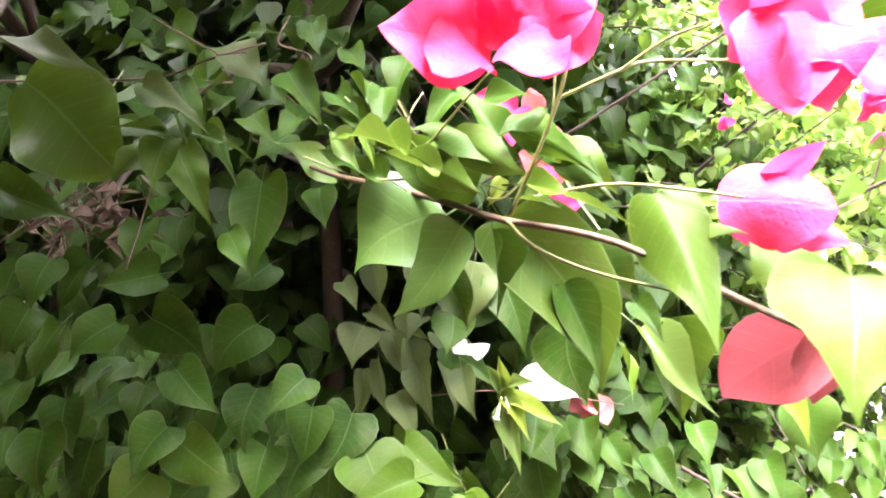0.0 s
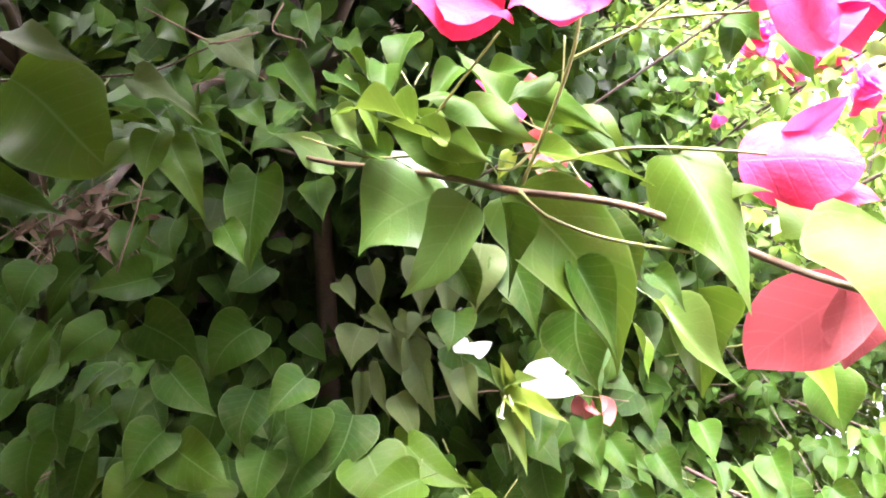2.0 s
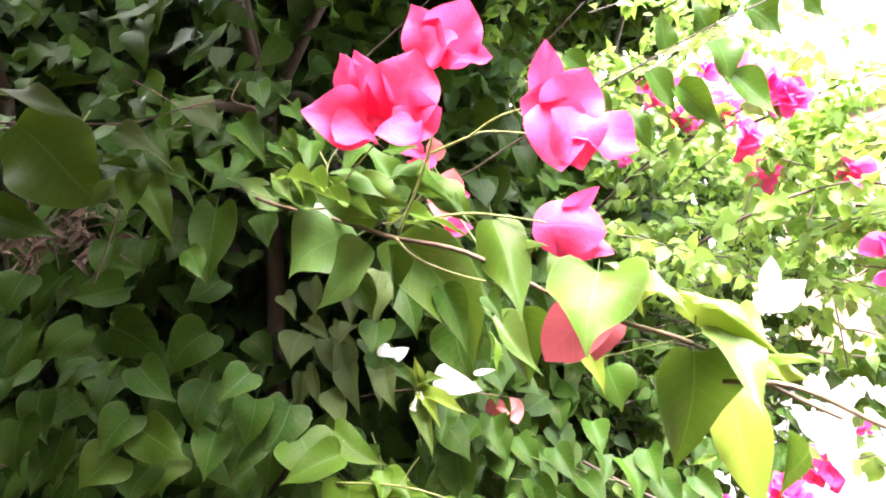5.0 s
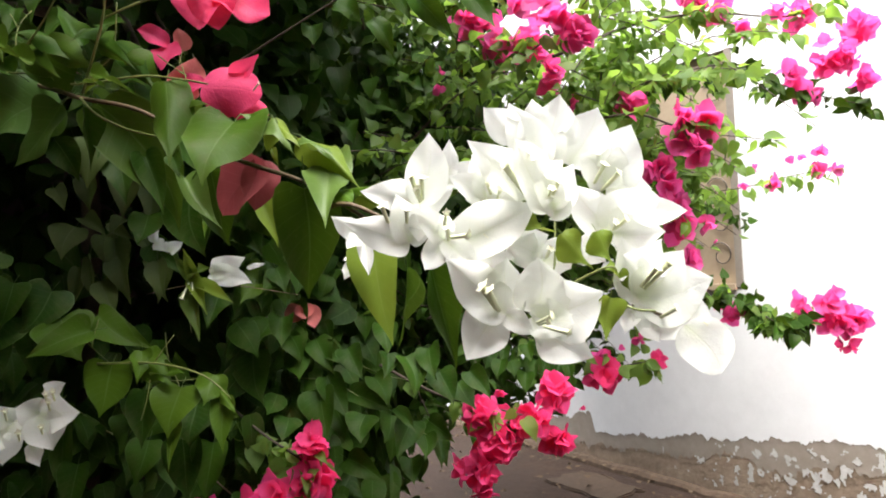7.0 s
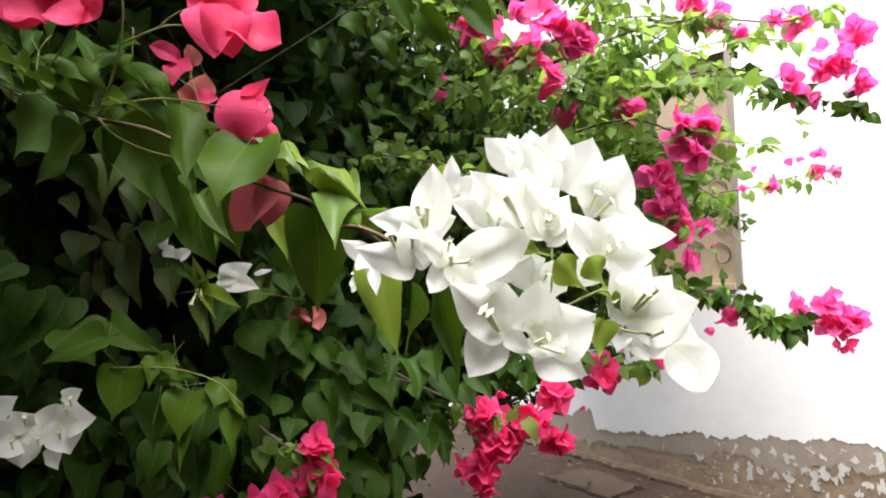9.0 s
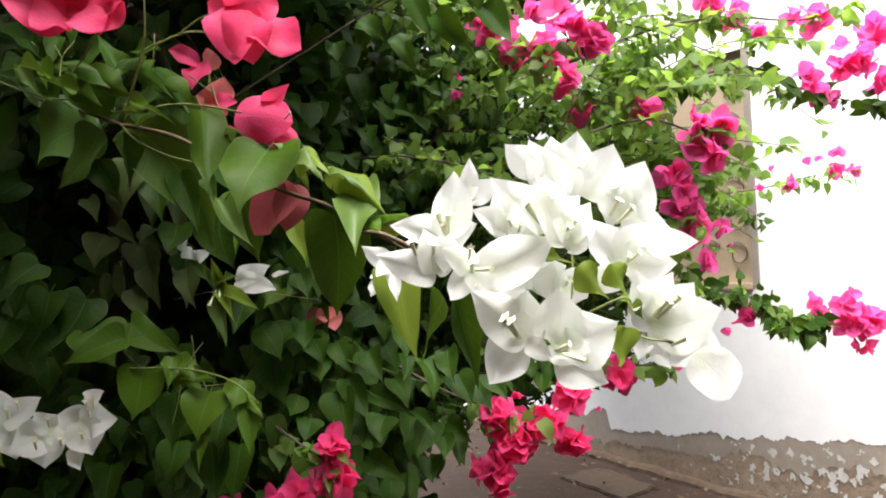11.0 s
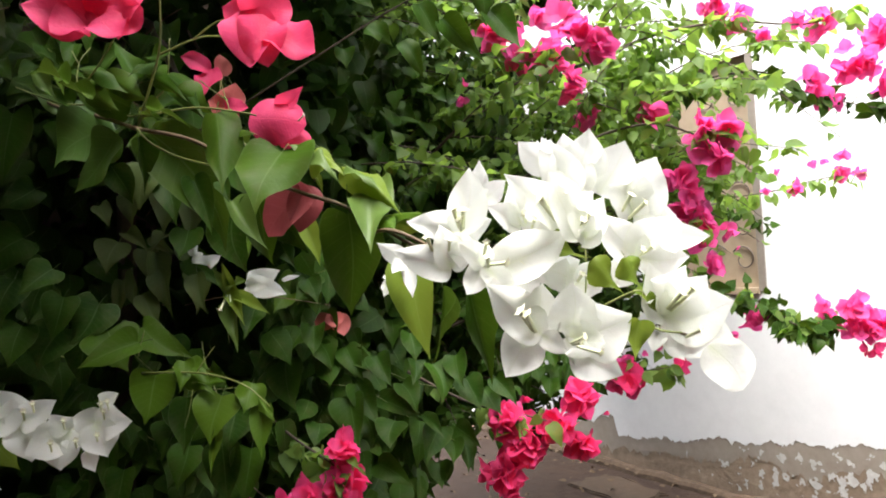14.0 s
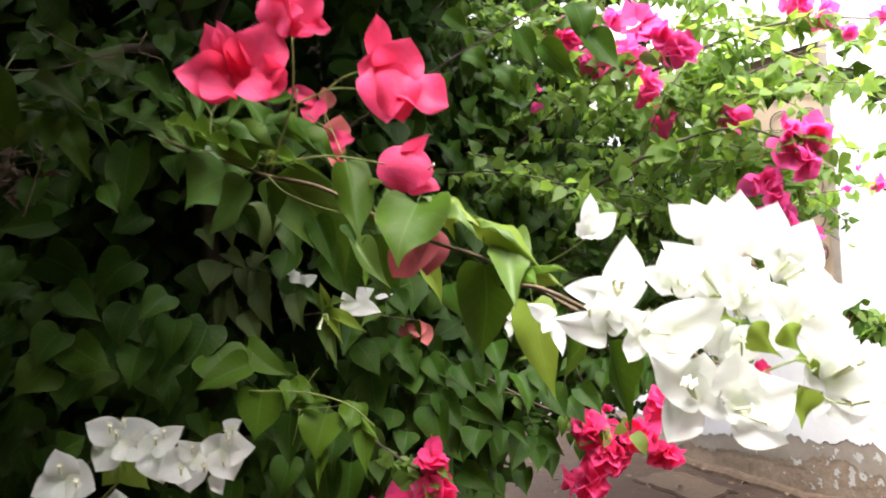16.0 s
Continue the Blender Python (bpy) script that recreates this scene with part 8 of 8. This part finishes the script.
floret(low_white, (-0.2594, 0.5590, 0.8805), (-0.2513, 0.5401, 0.8874), (0.14, -0.32, 0.99))
floret(low_white, (-0.2417, 0.5577, 0.8617), (-0.2339, 0.5389, 0.8690), (0.14, -0.32, 0.99))
floret(low_white, (-0.0630, 0.5420, 0.9006), (-0.0592, 0.5235, 0.9071), (0.14, -0.32, 0.99))
shaped(low_white, leaf_lime, "leaf", (-0.2024, 0.5882, 0.8807), (-0.2266, 0.5856, 0.8525), 0.0353, (-0.14, -0.89, 0.44), 0.3, 0.15, 0.6, 0.1, 0)
shaped(low_white, leaf_lime, "leaf", (-0.2010, 0.5881, 0.8807), (-0.1660, 0.5805, 0.8486), 0.0367, (0.04, -0.90, 0.43), 0.3, 0.15, 0.6, 0.1, 0)
shaped(low_white, leaf_green, "leaf", (-0.2816, 0.6149, 0.8926), (-0.2525, 0.6122, 0.9117), 0.0488, (-0.05, -0.90, 0.44), 0.3, 0.15, 0.6, 0.1, 0)
shaped(low_white, white_bract, "ovate", (0.0555, 0.8601, 1.0366), (0.1185, 0.8323, 1.0230), 0.0340, (-0.54, -0.81, 0.21), 0.37, 0.06, 0.25, 0.13, -0.03)
shaped(low_white, white_bract, "ovate", (0.0554, 0.8611, 1.0366), (0.1097, 0.8338, 1.0607), 0.0321, (-0.53, -0.84, -0.09), 0.2, 0.01, 0.25, 0.14, -0.01)
shaped(low_white, white_bract, "ovate", (0.0542, 0.8708, 1.0365), (0.0844, 0.8402, 1.0514), 0.0282, (-0.71, -0.68, -0.17), 0.14, -0.02, 0.25, 0.11, 0.05)
shaped(low_white, white_bract, "ovate", (0.1105, 0.8583, 1.0426), (0.1389, 0.8308, 1.0494), 0.0090, (-0.65, -0.76, -0.04), 0.13, 0.06, 0.25, 0.1, -0.02)
shaped(low_white, white_bract, "ovate", (0.0544, 0.8692, 1.0365), (0.0940, 0.8421, 1.0152), 0.0262, (-0.45, -0.86, 0.23), 0.29, -0.11, 0.25, 0.11, -0.08)
shaped(low_white, white_bract, "ovate", (-0.0251, 0.8673, 1.0877), (-0.0133, 0.8545, 1.1305), 0.0240, (-0.37, -0.84, -0.39), 0.33, 0.01, 0.25, 0.13, -0.08)
shaped(low_white, white_bract, "ovate", (-0.0251, 0.8673, 1.0877), (-0.0075, 0.8531, 1.0758), 0.0220, (-0.38, -0.87, 0.33), 0.26, 0.21, 0.25, 0.13, -0.07)
shaped(low_white, white_bract, "ovate", (-0.0027, 0.8641, 1.0721), (0.0180, 0.8467, 1.0877), 0.0200, (-0.43, -0.90, -0.11), 0.29, 0.1, 0.25, 0.1, -0.03)
shaped(low_white, white_bract, "ovate", (-0.0032, 0.8672, 1.0722), (-0.0033, 0.8516, 1.0898), 0.0160, (0.01, -0.98, -0.22), 0.14, -0.12, 0.25, 0.11, -0.02)
floret(low_white, (0.0295, 0.8333, 1.0263), (0.0196, 0.8256, 1.0011), (0.15, -1.05, 0.25))
floret(low_white, (0.0330, 0.8327, 1.0261), (0.0352, 0.8229, 1.0055), (0.15, -1.05, 0.25))
# magenta sprays over and along the wall
spray = stem(magenta_bush, "branch", [(0.470, 1.411, 0.905), (0.763, 1.412, 1.000), (1.162, 1.600, 0.961), (1.518, 1.745, 0.886), (1.506, 1.566, 0.829), (1.628, 1.607, 0.827)], 0.004, 0.0015, dark_stem)
# shaded and sunlit leaf greens mixed along this spray
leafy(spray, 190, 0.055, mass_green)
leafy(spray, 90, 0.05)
puff(spray, (1.683, 1.597, 0.863), 0.084, 17)
puff(spray, (1.730, 1.590, 0.805), 0.068, 13)
puff(spray, (1.628, 1.607, 0.822), 0.037, 4)
puff(spray, (1.803, 1.578, 0.807), 0.044, 7)
puff(spray, (1.758, 1.587, 0.745), 0.030, 3)
puff(spray, (1.481, 1.752, 0.843), 0.046, 5)
puff(spray, (1.367, 1.670, 0.804), 0.020, 2)
spray = stem(magenta_bush, "branch", [(0.339, 1.231, 0.829), (0.447, 1.164, 0.771), (0.532, 1.119, 0.749), (0.616, 1.086, 0.726)], 0.004, 0.0015, dark_stem)
leafy(spray, 20, 0.05)
puff(spray, (0.531, 1.120, 0.726), 0.039, 8)
puff(spray, (0.557, 1.116, 0.679), 0.044, 10)
puff(spray, (0.509, 1.125, 0.629), 0.048, 11)
puff(spray, (0.524, 1.123, 0.586), 0.028, 4)
puff(spray, (0.587, 1.111, 0.706), 0.039, 8)
puff(spray, (0.627, 1.104, 0.716), 0.037, 7)
puff(spray, (0.683, 1.125, 0.759), 0.040, 8)
puff(spray, (0.687, 1.125, 0.674), 0.033, 6)
puff(spray, (0.575, 1.142, 0.773), 0.014, 2)
spray = stem(magenta_bush, "branch", [(0.025, 1.182, 0.790), (0.107, 1.068, 0.742), (0.169, 1.018, 0.707), (0.198, 1.003, 0.678)], 0.003, 0.0015, dark_stem)
leafy(spray, 46, 0.05)
puff(spray, (0.193, 1.003, 0.734), 0.030, 7)
puff(spray, (0.197, 1.004, 0.673), 0.039, 9)
puff(spray, (0.136, 1.014, 0.648), 0.043, 8)
puff(spray, (0.085, 1.023, 0.631), 0.030, 5)
puff(spray, (0.005, 1.036, 0.632), 0.020, 3)
spray = stem(magenta_bush, "branch", [(0.606, 1.389, 0.898), (0.739, 1.368, 0.836), (0.847, 1.350, 0.803), (0.913, 1.340, 0.772), (1.033, 1.371, 0.773)], 0.003, 0.0012, dark_stem)
leafy(spray, 46, 0.05)
puff(spray, (0.878, 1.346, 0.753), 0.052, 10)
puff(spray, (0.874, 1.346, 0.808), 0.019, 2)
puff(spray, (0.830, 1.355, 0.677), 0.008, 1)
puff(spray, (1.040, 1.370, 0.770), 0.021, 3)
puff(spray, (0.994, 1.376, 0.832), 0.017, 2)
puff(spray, (0.953, 1.384, 0.805), 0.009, 1)
spray = stem(magenta_bush, "branch", [(0.594, 1.386, 1.216), (0.739, 1.209, 1.305), (0.880, 1.134, 1.337), (0.980, 1.118, 1.307), (1.034, 1.109, 1.293)], 0.004, 0.0015, dark_stem)
leafy(spray, 46, 0.05)
puff(spray, (0.981, 1.118, 1.317), 0.041, 6)
puff(spray, (1.041, 1.108, 1.313), 0.039, 5)
puff(spray, (1.008, 1.114, 1.257), 0.051, 8)
puff(spray, (0.902, 1.150, 1.371), 0.035, 4)
puff(spray, (0.813, 1.327, 1.393), 0.035, 4)
puff(spray, (0.958, 1.174, 1.224), 0.040, 5)
puff(spray, (0.974, 1.172, 1.173), 0.045, 7)
puff(spray, (0.997, 1.169, 1.128), 0.038, 5)
puff(spray, (1.008, 1.168, 1.087), 0.031, 4)
puff(spray, (1.049, 1.212, 1.019), 0.026, 4)
puff(spray, (1.089, 1.204, 1.101), 0.023, 3)
puff(spray, (1.109, 1.202, 1.061), 0.008, 1)
spray = stem(magenta_bush, "branch", [(0.449, 1.509, 1.337), (0.578, 1.385, 1.451), (0.689, 1.315, 1.500), (0.749, 1.203, 1.531), (0.832, 1.138, 1.607)], 0.004, 0.0015, dark_stem)
leafy(spray, 46, 0.05)
puff(spray, (0.599, 1.379, 1.616), 0.050, 7)
puff(spray, (0.643, 1.372, 1.614), 0.039, 5)
puff(spray, (0.669, 1.358, 1.554), 0.036, 4)
puff(spray, (0.750, 1.345, 1.550), 0.049, 7)
puff(spray, (0.773, 1.342, 1.480), 0.047, 7)
puff(spray, (0.748, 1.163, 1.542), 0.044, 7)
puff(spray, (0.786, 1.157, 1.513), 0.034, 5)
puff(spray, (0.738, 1.255, 1.615), 0.044, 6)
puff(spray, (0.525, 1.393, 1.495), 0.014, 1)
puff(spray, (0.524, 1.394, 1.454), 0.017, 2)
puff(spray, (0.683, 1.367, 1.512), 0.017, 2)
puff(spray, (0.717, 1.359, 1.651), 0.028, 3)
spray = stem(magenta_bush, "branch", [(0.903, 1.332, 1.407), (1.069, 1.304, 1.468), (1.278, 1.319, 1.499), (1.435, 1.345, 1.447), (1.674, 1.357, 1.403)], 0.004, 0.0012, dark_stem)
leafy(spray, 90, 0.055, mass_green)
puff(spray, (1.437, 1.344, 1.484), 0.036, 4)
puff(spray, (1.477, 1.338, 1.433), 0.036, 4)
puff(spray, (1.554, 1.324, 1.522), 0.064, 9)
puff(spray, (1.615, 1.313, 1.599), 0.055, 8)
puff(spray, (1.620, 1.314, 1.470), 0.035, 4)
puff(spray, (1.510, 1.332, 1.502), 0.029, 3)
spray = stem(magenta_bush, "branch", [(0.764, 1.252, 1.495), (0.960, 1.219, 1.563), (1.156, 1.237, 1.597), (1.361, 1.253, 1.598), (1.485, 1.232, 1.626)], 0.004, 0.0012, dark_stem)
leafy(spray, 46, 0.05)
puff(spray, (1.150, 1.238, 1.604), 0.043, 6)
puff(spray, (1.220, 1.227, 1.560), 0.023, 3)
puff(spray, (1.334, 1.258, 1.606), 0.025, 3)
puff(spray, (1.388, 1.249, 1.596), 0.036, 5)
puff(spray, (1.117, 1.243, 1.619), 0.027, 4)
spray = stem(magenta_bush, "branch", [(1.075, 1.511, 1.106), (1.410, 1.758, 1.213), (1.496, 1.649, 1.225), (1.662, 1.664, 1.257), (1.800, 1.641, 1.276)], 0.0025, 0.001, dark_stem)
leafy(spray, 46, 0.05)
puff(spray, (1.751, 1.649, 1.328), 0.024, 2)
puff(spray, (1.664, 1.664, 1.309), 0.017, 1)
puff(spray, (1.699, 1.658, 1.323), 0.015, 1)
puff(spray, (1.739, 1.652, 1.268), 0.028, 3)
puff(spray, (1.805, 1.641, 1.269), 0.021, 2)
puff(spray, (1.519, 1.645, 1.282), 0.015, 1)
puff(spray, (1.572, 1.636, 1.233), 0.026, 2)
puff(spray, (1.464, 1.610, 1.234), 0.016, 1)
puff(spray, (1.092, 1.232, 1.684), 0.027, 4)
puff(spray, (1.100, 1.235, 1.635), 0.029, 4)
puff(spray, (0.703, 1.338, 1.542), 0.036, 4)

# ---- trunks and limbs inside the bushes ----
def trunk(bush, foot, top, thick, limbs):
    """A leaning woody trunk from the earth with limbs that carry the foliage."""
    foot, top = Vector(foot), Vector(top)
    r = random.Random(int(foot.x * 1000))
    bow = Vector((r.uniform(-0.06, 0.06), r.uniform(-0.05, 0.05), 0))
    stem(bush, "trunk", [foot + Vector((0, 0, -0.05)), foot.lerp(top, 0.3) + bow, foot.lerp(top, 0.65) - bow * 0.6, top], thick, thick * 0.6, dark_stem)
    for tip in limbs:
        tip = Vector(tip)
        mid = top.lerp(tip, 0.5) + Vector((r.uniform(-0.05, 0.05), 0, 0.08))
        stem(bush, "limb", [top - (top - foot).normalized() * 0.05, mid, tip], thick * 0.5, thick * 0.18, dark_stem)


trunk(pink_bush, (-0.95, 1.55, 0), (-0.90, 1.45, 1.75), 0.028, [(-1.3, 0.6, 2.25), (-0.8, -0.2, 2.3), (-1.5, -0.7, 2.25), (-0.7, 1.0, 1.6), (-1.3, 1.7, 2.3)])
trunk(pink_bush, (-0.35, 1.60, 0), (-0.30, 1.50, 1.70), 0.030, [(-0.35, 0.5, 2.2), (-0.25, -0.5, 2.25), (0.25, 1.0, 2.15), (-0.55, 1.0, 1.3), (-0.05, 1.05, 1.35)])
trunk(white_bush, (0.05, 1.65, 0), (0.06, 1.60, 1.2), 0.018, [(0.2, 1.5, 2.1), (-0.1, 1.3, 1.6)])
trunk(magenta_bush, (0.45, 2.00, 0), (0.48, 1.98, 1.15), 0.024, [(0.35, 1.45, 1.65), (0.75, 1.7, 1.75), (0.8, 1.9, 2.25), (0.7, 2.9, 2.6), (0.95, 3.3, 2.6)])
trunk(pink_bush, (-1.15, -0.3, 0), (-1.15, -0.25, 1.4), 0.024, [(-1.1, 0.4, 1.7), (-1.15, -0.9, 1.7), (-1.5, -0.2, 2.2)])
